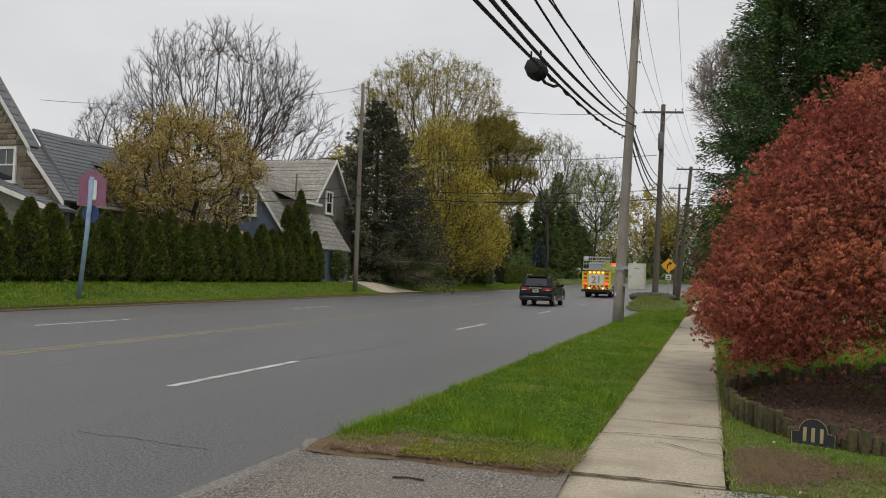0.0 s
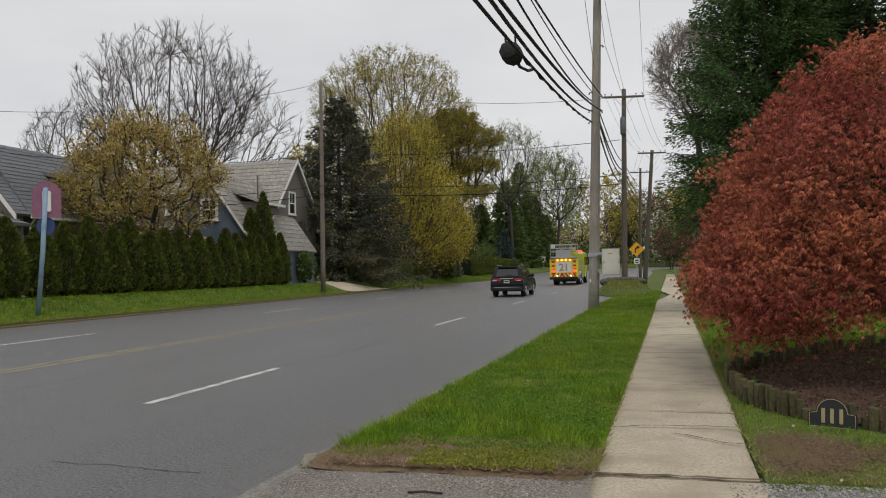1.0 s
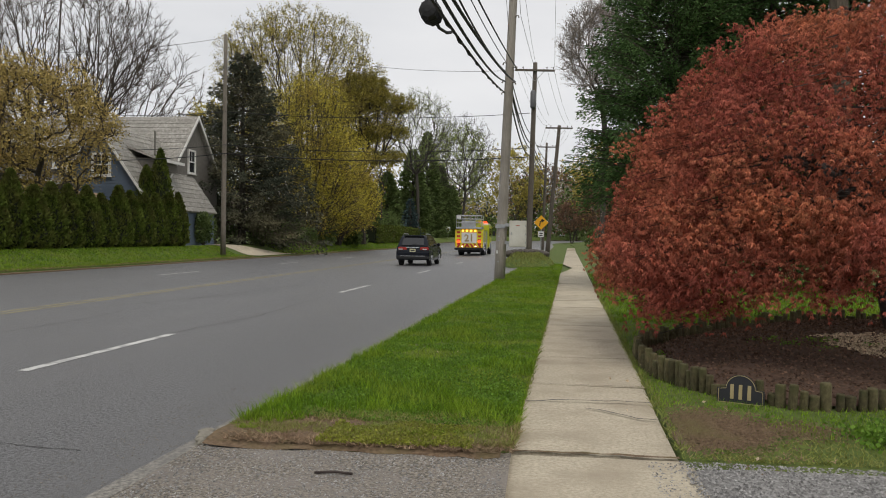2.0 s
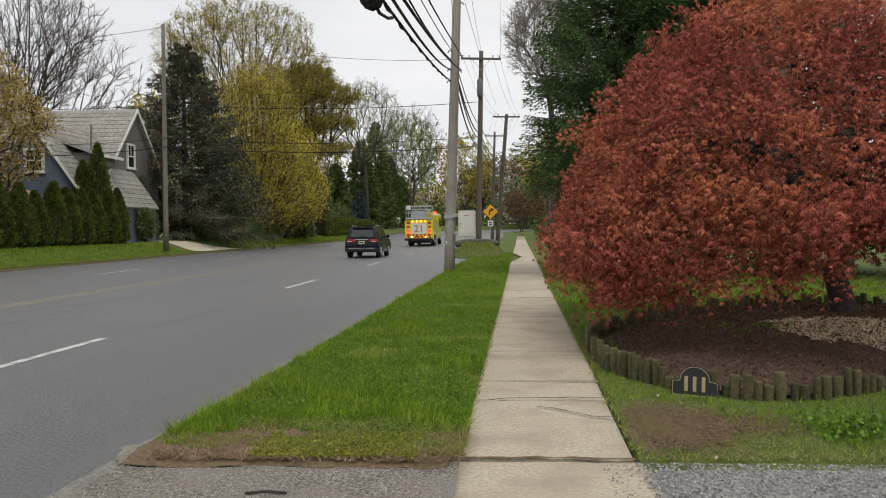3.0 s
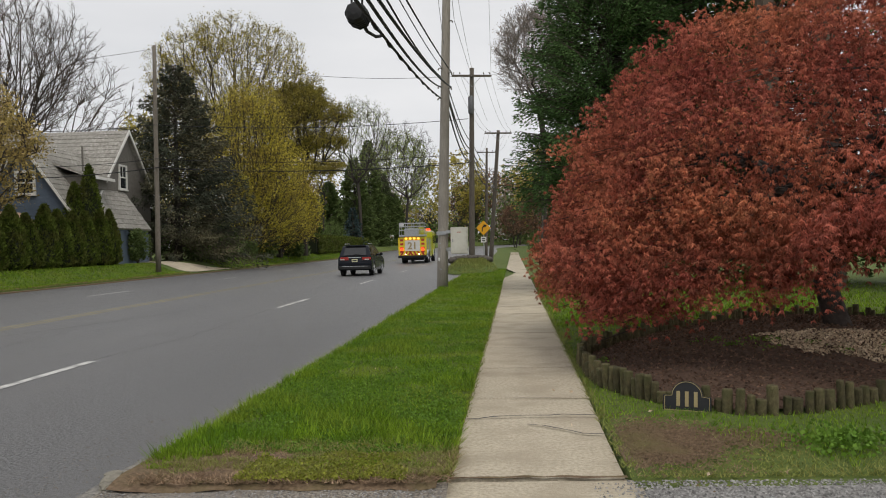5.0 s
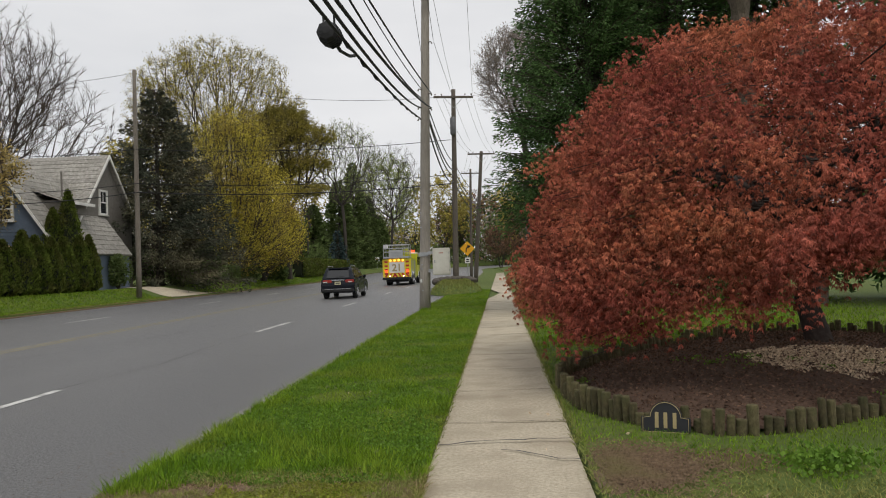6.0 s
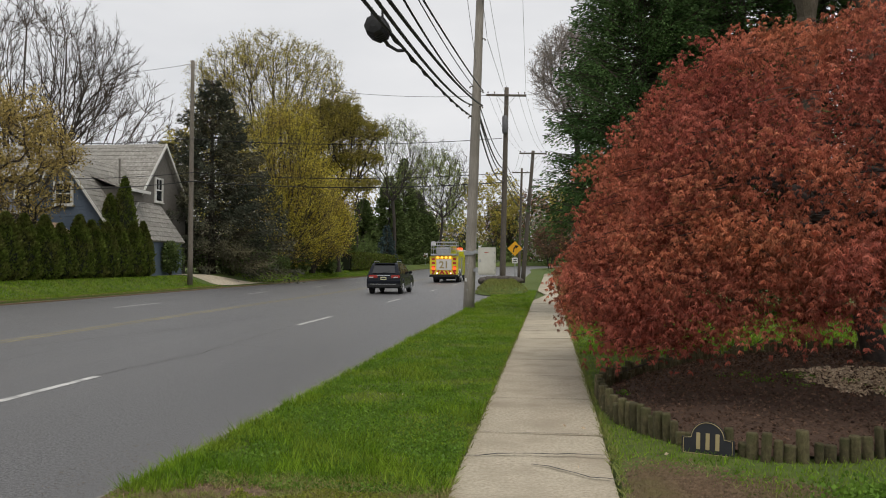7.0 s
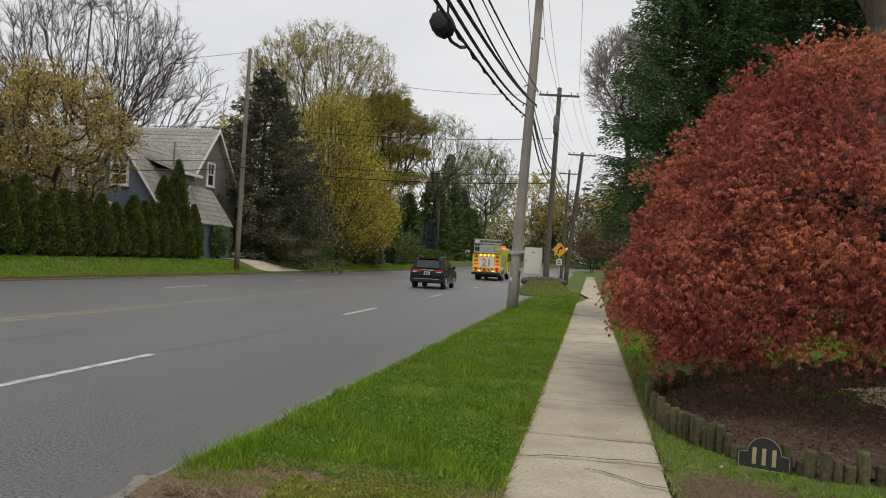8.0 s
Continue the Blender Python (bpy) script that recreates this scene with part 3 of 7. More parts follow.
def maple():
    rng = np.random.default_rng(11)
    ob = thing("red_maple", "weeping cutleaf maple with dense dark red foliage in a mulched bed", "tree", at=pose(TRUNK[0], TRUNK[1], 0.22))
    segs, ends = [], []
    tr = Shape()
    tr.tube([(0.05, -0.05, -0.25), (0.02, 0, 0.1), (-0.1, 0.1, 0.7), (0.1, 0.05, 1.3), (0.05, 0, 1.9)], [0.27, 0.18, 0.15, 0.14, 0.12], 12)
    for k in range(16):
        az = k * 0.393 + rng.uniform(-0.15, 0.15)
        reach, top = rng.uniform(2.2, 3.3), rng.uniform(1.7, 3.3)
        p = np.array((0, 0.05, rng.uniform(0.9, 1.9)))
        path = [p]
        for i in range(1, 8):
            f = i / 7
            path.append(np.array((math.cos(az + 0.35 * math.sin(f * 5 + k)) * reach * f, math.sin(az + 0.35 * math.sin(f * 5 + k)) * reach * f, p[2] + (top - p[2]) * math.sin(f * 1.9) + rng.normal(0, 0.07))))
        lm = Shape()
        lm.tube(path, np.linspace(0.10, 0.015, 8), 6)
        part("limb", lm, MAPLEBARK, ob, smooth=True)
        for q in path[2:]:
            for _ in range(5):
                e = q + rng.normal(0, 0.5, 3) * (1, 1, 0.5)
                segs.append((*q, *e, 0.018, 0.006))
                ends.append(e)
    part("trunk", tr, MAPLEBARK, ob, "dark twisted trunk", smooth=True)
    # pads of foliage that overlap like shelves, each a drooping fan of tufts
    pads, per_pad = 1750, 52
    az = (np.arange(pads) * 2.399963 + rng.normal(0, 0.06, pads)) % (2 * math.pi)
    t = np.clip(np.sqrt((np.arange(pads) + 0.5) / pads) ** 1.1 + rng.normal(0, 0.015, pads), 0, 1)
    reach, z = dome(az, t)
    lob = 1 + 0.06 * np.sin(az * 5 + 1.2) + 0.05 * np.sin(az * 9 + t * 7) + rng.normal(0, 0.055, pads)
    c = np.stack([np.cos(az) * reach * lob - 0.4 * (1 - t) ** 1.5, np.sin(az) * reach * lob, z - 0.22 + rng.normal(0, 0.08, pads)], axis=1)
    hollow = np.array([noise.noise(Vector(q) * 1.5) + 0.5 * noise.noise(Vector(q) * 3.4) for q in c])
    c += unit(c - np.array((0, 0, 1.2))) * (0.26 * hollow[:, None] - 0.02)
    size = rng.uniform(0.2, 0.42, pads)
    rr, ph = np.sqrt(rng.uniform(0, 1, (pads, per_pad))), rng.uniform(0, 2 * math.pi, (pads, per_pad))
    o = np.stack([np.cos(az), np.sin(az), 0 * az], axis=1)[:, None]
    sd = np.stack([-np.sin(az), np.cos(az), 0 * az], axis=1)[:, None]
    fan = o * (rr * np.cos(ph))[..., None] * 0.75 + sd * (rr * np.sin(ph))[..., None] * 1.1
    slope = 0.35 + 0.75 * t[:, None] * np.maximum(np.cos(ph), -0.2)
    p = c[:, None] + size[:, None, None] * fan - np.array((0, 0, 1.0)) * (size[:, None] * (rr ** 2 * 0.45 + rr * slope * 0.5))[..., None]
    p = p.reshape(-1, 3) + rng.normal(0, 0.055, (pads * per_pad, 3))
    out = (o + 0.4 * fan).reshape(-1, 3)
    p[:, 2] = np.maximum(p[:, 2], 0.2)
    m = 9000
    az2, t2 = rng.uniform(0, 2 * math.pi, m), np.sqrt(rng.uniform(0, 0.9, m))
    r2, z2 = dome(az2, t2)
    k2 = rng.uniform(0.62, 0.93, m)
    p2 = np.stack([np.cos(az2) * r2 * k2, np.sin(az2) * r2 * k2, np.maximum((z2 - 0.22) * (0.75 + 0.25 * k2), 1.15)], axis=1)
    p, out = np.concatenate([p, p2]), np.concatenate([out, np.stack([np.cos(az2), np.sin(az2), 0 * az2], axis=1)])
    per = 11
    # each tuft: narrow leaves that spring from one point and hang like a tassel
    n = len(p)
    d = unit(rng.normal(0, 1, (n, per, 3)) * (1, 1, 0.6)) + out[:, None] * 0.35
    d[..., 2] -= 0.6
    d = unit(d)
    s = unit(np.cross(d, rng.normal(0, 1, (n, per, 3))))
    ln = rng.uniform(0.02, 0.046, (n, per, 1)) * rng.uniform(0.7, 1.35, (n, 1, 1))
    start = p[:, None] + d * ln * 0.15
    tip = start + d * ln
    tip[..., 2] -= 0.4 * ln[..., 0]
    mid = p[:, None] + d * ln * 0.55 + s * 0.0115
    v = np.concatenate([p[:, None], np.stack([mid, tip], axis=2).reshape(n, 2 * per, 3)], axis=1).reshape(-1, 3)
    base_i = np.arange(n)[:, None] * (2 * per + 1)
    k_i = np.arange(per)[None] * 2
    lf = Shape()
    lf.arrays(v, np.stack([base_i + 0 * k_i, base_i + 1 + k_i, base_i + 2 + k_i], axis=2).reshape(-1, 3))
    part("foliage", lf, MAPLE, ob, "dense lacy dark red leaves hanging in tufts")
    tw = Shape()
    for q in p[rng.integers(0, len(p), 1500)]:
        a = q * np.array((0.86, 0.86, 1)) + np.array((0, 0, 0.12))
        segs.append((*a, *q, 0.008, 0.004))
    sticks(tw, segs, 3)
    part("twig_work", tw, MAPLEBARK, ob)
    return ob


maple()

# ---- hedge of arborvitae on the far lawn
hedge = [arborvitae(s, 3.2) for s in (1, 2, 3)]
hrng = np.random.default_rng(5)
hy = 15.0
first = 0
while hy < 46.2:
    m = pose(-22.75 + hrng.uniform(-0.12, 0.12), hy, 0.78, hrng.uniform(-2, 2), hrng.uniform(-2, 2), hrng.uniform(0, 360)) @ Matrix.Diagonal((hrng.uniform(0.92, 1.12), hrng.uniform(0.92, 1.12), hrng.uniform(0.86, 1.07), 1))
    if first < 3:
        ob = hedge[first]
    else:
        ob = copy_thing(hedge[first % 3], m)
    ob.matrix_basis = m
    first += 1
    hy += hrng.uniform(1.3, 1.5)


def crown_tree(name, at, blobs, seed, label, fork=0.25, trunk=0.3, n=1500, twigs=3, twig_len=0.9, twig=None, bark=BARK, leaf=None, leaf_size=0.1, leaf_n=3, leaf_spread=0.2, shell=0.35, stems=1, hang=0.0, category="tree", path_cost=0.6, limb=0.018, fine=0):
    """A tree whose limbs grow outward to fill a crown. blobs: (x, y, z, rx, ry, rz) from its foot; fork: height where the limbs part."""
    rng = np.random.default_rng(seed)
    share = np.array([b[3] * b[4] * b[5] for b in blobs])
    pick = rng.choice(len(blobs), n, p=share / share.sum())
    B = np.array(blobs)[pick]
    d = unit(rng.normal(0, 1, (n, 3)))
    pts = B[:, :3] + d * B[:, 3:] * (rng.uniform(shell, 1.0, (n, 1)) ** 0.6)
    pts = pts[pts[:, 2] > fork * 0.8]
    nodes, parent, path = [], [], []
    for k in range(stems):
        a = 2 * math.pi * k / stems + 0.6
        off = np.array((math.cos(a), math.sin(a), 0)) * trunk * (0.9 if stems > 1 else 0)
        root = len(nodes)
        for i in range(4):
            f = i / 3
            nodes.append(off * (1 + 1.6 * f) + np.array((rng.normal(0, 0.05) * f, rng.normal(0, 0.05) * f, -0.15 + (fork + 0.15) * f)))
            parent.append(-1 if i == 0 else root + i - 1)
            path.append(0.0 if i < 3 else 0.0)
    pts = pts[np.argsort(np.linalg.norm(pts - nodes[3], axis=1))]
    N = np.zeros((len(nodes) + len(pts), 3))
    D = np.zeros(len(N))
    m = len(nodes)
    N[:m] = nodes
    live = np.ones(len(N))
    for i in range(m):
        if i % 4 != 3:
            live[i] = 1e6
    for p in pts:
        gap = np.linalg.norm(N[:m] - p, axis=1)
        j = int(np.argmin(gap + path_cost * D[:m] + (live[:m] - 1)))
        N[m] = p
        D[m] = D[j] + gap[j]
        parent.append(j)
        m += 1
    parent = np.array(parent)
    load = np.zeros(m)
    kids = np.zeros(m, int)
    for i in range(m - 1, 0, -1):
        if parent[i] >= 0:
            load[parent[i]] += load[i] if kids[i] else 1.0
            kids[parent[i]] += 1
            if not kids[i]:
                load[i] = 1.0
    rad = limb * np.maximum(load, 1) ** 0.46
    rad *= min(1.0, trunk / rad.max()) if rad.max() > trunk else 1.0
    segs = []
    for i in range(m):
        j = parent[i]
        if j >= 0:
            a, b = N[j], N[i]
            ln = np.linalg.norm(b - a)
            mid = (a + b) / 2 + rng.normal(0, 0.03 * ln, 3) + (0, 0, 0.03 * ln)
            r0 = min(rad[j], rad[i] * 1.5)
            segs += [(*a, *mid, r0, (r0 + rad[i]) / 2), (*mid, *b, (r0 + rad[i]) / 2, rad[i])]
    ends = np.where(load < 6)[0]
    tips = []
    for i in ends:
        j = max(parent[i], 0)
        dr = unit(N[i] - N[j])
        for _ in range(twigs):
            q = N[i] + (N[j] - N[i]) * rng.uniform(0, 0.8)
            e = q + (unit(dr + rng.normal(0, 0.4, 3) + (0, 0, 0.2 - hang))) * twig_len * rng.uniform(0.5, 1.2)
            segs.append((*q, *e, 0.011, 0.006))
            tips += [q * 0.5 + e * 0.5, e]
            for g in (0.45, 0.75)[:fine]:
                w0 = q + (e - q) * g
                segs.append((*w0, *(w0 + unit(unit(e - q) + rng.normal(0, 0.5, 3)) * twig_len * rng.uniform(0.3, 0.6)), 0.006, 0.004))
    segs = np.array(segs)
    ob = thing(name, label, category, at=pose(*at))
    thick = segs[:, 6] > 0.05
    s = Shape()
    sticks(s, segs[thick], 7)
    part("trunk", s, bark, ob)
    s = Shape()
    sticks(s, segs[~thick], 3)
    part("twig_work", s, twig or TWIG, ob)
    if leaf:
        lf = Shape()
        leaves(lf, np.repeat(np.array(tips), leaf_n, axis=0), leaf_size, rng, spread=leaf_spread)
        part("foliage", lf, leaf, ob)
    return ob


# ---- trees, near ones first
for at, h, r, sd, dn, lf_, col in (((3.9, 25.0, 0.0), 12.6, 3.35, 21, 240, 0.045, 0.2), ((7.0, 25.5, 0.1), 15.5, 3.2, 22, 90, 0.065, 0.2), ((9.8, 26.5, 0.2), 16.0, 3.4, 23, 30, 0.11, 0.3), ((13.2, 22.5, 0.3), 15.0, 3.2, 24, 30, 0.11, 0.3), ((6.4, 29.5, 0.1), 13.0, 3.2, 25, 30, 0.11, 0.3)):
    conifer("hemlock", at, h, r, sd, NEEDLE_D, "tall dark green evergreen with hanging sprays", skirt=3.4 if sd == 21 else 1.0, whorls=66, per=12, leaf=lf_, droop=0.42, density=dn, power=0.55, column=col)
for x, y, r in ((8.15, 23.0, 0.34), (9.95, 23.2, 0.46)):
    crown_tree("tall_tree", (x, y, lawn_z(x, y)), [(0, 0, 15.5, 3.6, 3.6, 5.5)], int(x * 10), "tall tree with a thick grey-brown trunk behind the maple", fork=8.5, trunk=r, n=260, twigs=3, twig=TWIGDARK, bark=MIDBARK, limb=r * 0.09)
conifer("spruce", (-23.9, 59, 0.85), 15.4, 7.0, 31, NEEDLE, "tall dark spruce with drooping grey-green branches", skirt=1.25, whorls=28, per=16, leaf=0.09, density=280, power=0.74, droop=0.42)
conifer("blue_spruce", (-23.2, 135, 1.25), 7.4, 2.4, 32, NEEDLE_B, "small dense blue spruce behind a clipped hedge", whorls=22, per=10, leaf=0.16, density=22)
for at, h, r, sd in (((-25.0, 148, 1.3), 17.5, 4.8, 33), ((-24.6, 164, 1.4), 23, 5.0, 34), ((-23.6, 178, 1.5), 17, 4.6, 35), ((-27.5, 136, 1.2), 12, 3.8, 36), ((-22.5, 190, 1.6), 13, 4.2, 37)):
    conifer("evergreen", at, h, r, sd, SHRUB, "dark green evergreen tree along the far side of the road", whorls=40, per=12, leaf=0.24, density=60, power=0.7, droop=0.2)
crown_tree("bare_tree", (-41, 62, 1.1), [(0, 0, 16.6, 9.6, 8, 7.2), (7.0, -3, 12, 7, 5, 5), (-6, 2, 12, 5, 5, 4)], 41, "large bare tree with upright dark limbs and a round crown", fork=3.0, trunk=0.6, n=2400, twigs=6, twig_len=0.7, stems=4, limb=0.0155, path_cost=0.75, twig=TWIGDARK, fine=1)
crown_tree("bare_tree", (-63, 76, 1.1), [(0, 0, 15.5, 6, 6, 6)], 42, "bare grey tree behind the houses", fork=4, trunk=0.4, n=800, twigs=5)
crown_tree("budding_tree", (-28.2, 86, 0.95), [(0, 0, 19.5, 10.0, 7, 7.4), (3, 0, 14.5, 10.0, 6, 5)], 43, "tall round-crowned tree with first yellow-green buds", fork=8, trunk=0.5, n=2000, twigs=5, leaf=BUD_O, leaf_size=0.10, leaf_n=4, twig=TWIGDARK, twig_len=0.8, limb=0.018, path_cost=0.7, fine=1)
crown_tree("budding_tree", (-22.8, 73, 0.85), [(0, 0, 9.5, 4.4, 4.5, 7.4), (2.4, 0, 5.5, 4.2, 4, 5), (-2.2, 0, 6, 3.6, 4, 5), (1.5, 0, 12, 3, 3, 4)], 44, "yellow-green budding tree with many upright stems", fork=0.8, trunk=0.2, n=1500, twigs=4, leaf=BUD_Y, leaf_size=0.095, leaf_n=5, leaf_spread=0.24, twig=TWIG, stems=5, path_cost=0.9)
crown_tree("budding_tree", (-21.6, 80, 0.85), [(0, 0, 6.5, 4.0, 4.0, 5.8), (1.5, 0, 4.5, 3, 3, 3.5)], 45, "golden-green budding tree with several stems", fork=0.8, trunk=0.2, n=900, twigs=4, leaf=BUD_Y, leaf_size=0.095, leaf_n=5, leaf_spread=0.24, twig=TWIG, stems=4, path_cost=0.9)
crown_tree("pine", (-20.2, 86, 0.9), [(0, 0, 17.0, 3.2, 3.2, 2.4), (-2.4, 0, 14.5, 3.4, 3, 1.2), (2.8, 0, 15.6, 3.0, 2.5, 1.1), (2.4, 0, 12.4, 3.2, 2.5, 0.9), (1.8, 0, 9.6, 3.0, 2.5, 0.8), (-2, 0, 11.5, 3, 2.5, 0.9)], 46, "open golden-green pine with level boughs", fork=7, trunk=0.3, n=900, twigs=5, twig_len=0.5, leaf=NEEDLE_P, leaf_size=0.10, leaf_n=6, leaf_spread=0.16, category="conifer")
crown_tree("crabapple", (-26.2, 36, 0.95), [(0.3, 0, 5.9, 4.2, 4.2, 3.8), (-2.4, 0, 5.2, 2.6, 3, 2.6)], 47, "spreading crabapple with twisted limbs and small gold buds", fork=1.6, trunk=0.3, n=420, twigs=6, twig_len=0.55, leaf=BUD_C, leaf_size=0.085, leaf_n=7, twig=TWIGDARK, stems=2, path_cost=0.35, limb=0.026)
crown_tree("russet_tree", (-22.6, 92, 0.9), [(0, 0, 5.0, 2.6, 3.0, 4.0)], 48, "russet budding small tree with slanting stems", fork=1.0, trunk=0.16, n=700, twigs=4, leaf=BUD_R, leaf_size=0.1, leaf_n=3, twig=TWIGDARK, stems=4)
crown_tree("bare_tree", (-22.0, 136, 1.2), [(0, 0, 19, 6.5, 6, 7.5)], 49, "bare grey tree along the far side of the road", fork=5, trunk=0.32, n=1000, twigs=4, twig_len=1.1, leaf=BUD_P, leaf_size=0.12, leaf_n=1)
crown_tree("bare_tree", (-17.5, 172, 1.5), [(0, 0, 19, 8, 7, 9)], 50, "bare spreading tree beyond the road", fork=5, trunk=0.36, n=900, twigs=4, twig_len=1.3)
crown_tree("spire_tree", (-27.4, 130, 1.2), [(0, 0, 16, 1.4, 1.4, 9.5)], 51, "thin bare tree with short side twigs", fork=7, trunk=0.2, n=250, twigs=3, path_cost=0.1)
crown_tree("leafing_tree", (-21, 196, 1.9), [(0, 0, 18, 8, 7, 11)], 52, "tree with fresh pale green leaves", fork=5, trunk=0.3, n=800, twigs=3, twig_len=1.2, leaf=BUD_P, leaf_size=0.24, leaf_n=3)
crown_tree("bare_tree", (3.9, 56, 0.05), [(0, 0, 15.0, 3.2, 3.4, 3.6)], 53, "tall bare grey-brown tree with dense fine twigs", fork=8, trunk=0.2, n=1000, twigs=5, twig_len=0.7, leaf=BUD_G, leaf_size=0.06, leaf_n=1, twig=TWIGPALE, limb=0.014, stems=3, fine=1)
for k, (x, y, h, lf) in enumerate(((9.5, 62, 8, BUD_R), (8.0, 78, 9, BUD_R), (11, 92, 11, BUD_O), (7.5, 108, 9, BUD_R), (13, 118, 14, BUD_P), (10, 140, 14, BUD_O), (2, 242, 22, BUD_R), (9, 252, 24, BUD_O), (-4, 236, 20, BUD_R), (16, 264, 24, BUD_R), (6, 160, 9, BUD_R), (-8, 215, 26, BUD_O), (16, 190, 24, BUD_O), (-36, 150, 22, BUD_O), (-52, 120, 22, BUD_O))):
    crown_tree("roadside_tree", (x, y, lawn_z(x, y)), [(0, 0, h * 0.62, h * 0.36, h * 0.36, h * 0.4)], 60 + k, "budding roadside tree in brown and olive tones", fork=h * 0.2, trunk=0.2, n=300, twigs=3, twig_len=h * 0.08, leaf=lf, leaf_size=0.013 * h + 0.06, leaf_n=3, twig=TWIGDARK, stems=2)

# shrubs under the trees
for k, (x, y, a, h, m, lb) in enumerate(((-23.2, 50.4, 1.05, 2.1, SHRUB, "dark green yew bush beside the house"), (-25.2, 60, 2.2, 2.8, SHRUB, "dark bush behind the spruce"), (-27.5, 57.5, 2.2, 3.0, SHRUB, "dark bush behind the spruce"), (-23.2, 61, 1.5, 2.2, SHRUB, "low green bush under the trees"), (-23.4, 64.2, 1.7, 2.4, SHRUB, "dark bush under the trees"), (-21.9, 74, 1.3, 1.5, SHRUB, "low green bush under the trees"), (-22.0, 58.5, 1.4, 1.5, SHRUB, "low green bush under the trees"), (-21.6, 62, 1.5, 1.7, SHRUB, "low green bush under the trees"), (-22.2, 66, 1.8, 2.4, SHRUB, "dark bush under the trees"),
                                         (-21.8, 70.5, 1.6, 1.9, SHRUB, "low green bush under the trees"), (-22.3, 77, 2.0, 3.2, SHRUB, "tall dark evergreen bush under the trees"), (-21.7, 84, 1.6, 1.8, SHRUB, "low green bush under the trees"), (-23.5, 88, 2.2, 4.0, SHRUB, "tall dark evergreen bush under the trees"),
                                         (-24, 66.5, 2.0, 3.2, SHRUB, "dark bush under the trees"), (-25.5, 70, 2.4, 4.0, SHRUB, "dark bush under the trees"), (-26, 78, 2.6, 4.2, SHRUB, "dark bush under the trees"), (-26, 96, 2.6, 5.0, SHRUB, "dark bush behind the clipped hedge"), (-27, 104, 2.8, 6.0, SHRUB, "dark bush behind the clipped hedge"), (-25.5, 128, 3.0, 5.0, SHRUB, "dark bush along the road"), (-20.8, 188, 1.7, 4.2, SHRUB_L, "round bright yellow-green clipped shrub"),
                                         (5.5, 40, 1.3, 1.8, SHRUB, "green bush on the lawn"), (6.5, 52, 1.6, 2.4, SHRUB, "green bush on the lawn"), (5.6, 68, 1.2, 1.9, SHRUB, "green bush by the walk"), (7, 85, 2.2, 3.4, BUD_R, "brown budding bush by the walk"), (6.5, 100, 2, 3.5, SHRUB, "dark bush by the walk"))):
    shrub("bush", (x, y, lawn_z(x, y)), (a, a, h), 80 + k, m, lb, n=2600 if y < 100 else 1800, leaf=0.10 if y < 75 else 0.16, group="bushes under the trees")
for k in range(12):
    x, h = -32 + 6.2 * k, 8 + 3 * math.sin(k * 2.3)
    shrub("thicket", (x, 338 + 3 * math.sin(k * 1.7), lawn_z(x, 338)), (5.5, 4, h), 130 + k, (BUD_R, SHRUB, BUD_O)[k % 3], "brown and green thicket far along the road", n=1500, leaf=0.55, group="thickets far along the road")


def clipped_hedge():
    rng = np.random.default_rng(9)
    ob = thing("clipped_hedge", "long low clipped dark green hedge along the road", "hedge")
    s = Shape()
    # near-black box that paints the shade inside the hedge
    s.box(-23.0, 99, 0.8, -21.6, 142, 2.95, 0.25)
    part("core", s, THUJA_SHADE, ob)
    n = 14000
    y, u = rng.uniform(98.9, 142.1, n), rng.uniform(0, 3.2, n)
    x = np.where(u < 2.0, -21.5, -21.5 - (u - 2.0) * 1.25)
    z = np.where(u < 2.0, 0.9 + u * 1.08, 3.06) + 0.06 * np.sin(y * 2.1)
    lf = Shape()
    leaves(lf, np.stack([x, y, z], axis=1), 0.13, rng, spread=0.05)
    part("foliage", lf, THUJA, ob)


clipped_hedge()


def far_woods():
    """Woods that close the view, far behind the houses and beyond the bend."""
    rng = np.random.default_rng(77)
    for material, twig, count, lbl in ((BUD_O, TWIG, 26, "distant woods with olive spring buds"), (SHRUB, TWIGDARK, 22, "distant dark evergreen woods"), (BUD_G, TWIG, 26, "distant bare grey woods")):
        s, t = Shape(), Shape()
        segs = []
        for _ in range(count):
            az = rng.uniform(-62, 42)
            dist = rng.uniform(205, 290)
            x, y = dist * math.sin(radians(az)), dist * math.cos(radians(az))
            h, w = rng.uniform(13, 21), rng.uniform(6, 10)
            d = unit(rng.normal(0, 1, (700, 3)))
            p = d * rng.uniform(0.5, 1, (700, 1)) * (w, w, h * 0.48) + (x, y, h * 0.54 + 1.5)
            leaves(s, p, 0.55, rng)
            for q in p[:60]:
                segs.append((x, y, 2 + h * 0.25, *q, 0.12, 0.04))
            segs.append((x, y, 0, x, y, h * 0.7, 0.35, 0.1))
        sticks(t, segs, 3)
        ob = thing("far_woods", lbl, "woods", kind="stuff")
        part("foliage", s, material, ob)
        part("trunk_work", t, twig, ob)


far_woods()
th, tr_ = Shape(), np.random.default_rng(70)
az_ = np.radians(tr_.uniform(-65, 45, 30000))
dist_ = tr_.uniform(205, 226, 30000)
zz_ = tr_.uniform(0, 1, 30000) ** 1.2 * (8.5 + 2.5 * np.sin(az_ * 37) + 1.5 * np.sin(az_ * 90))
leaves(th, np.stack([dist_ * np.sin(az_), dist_ * np.cos(az_), zz_ + 0.8], axis=1), 0.6, tr_)
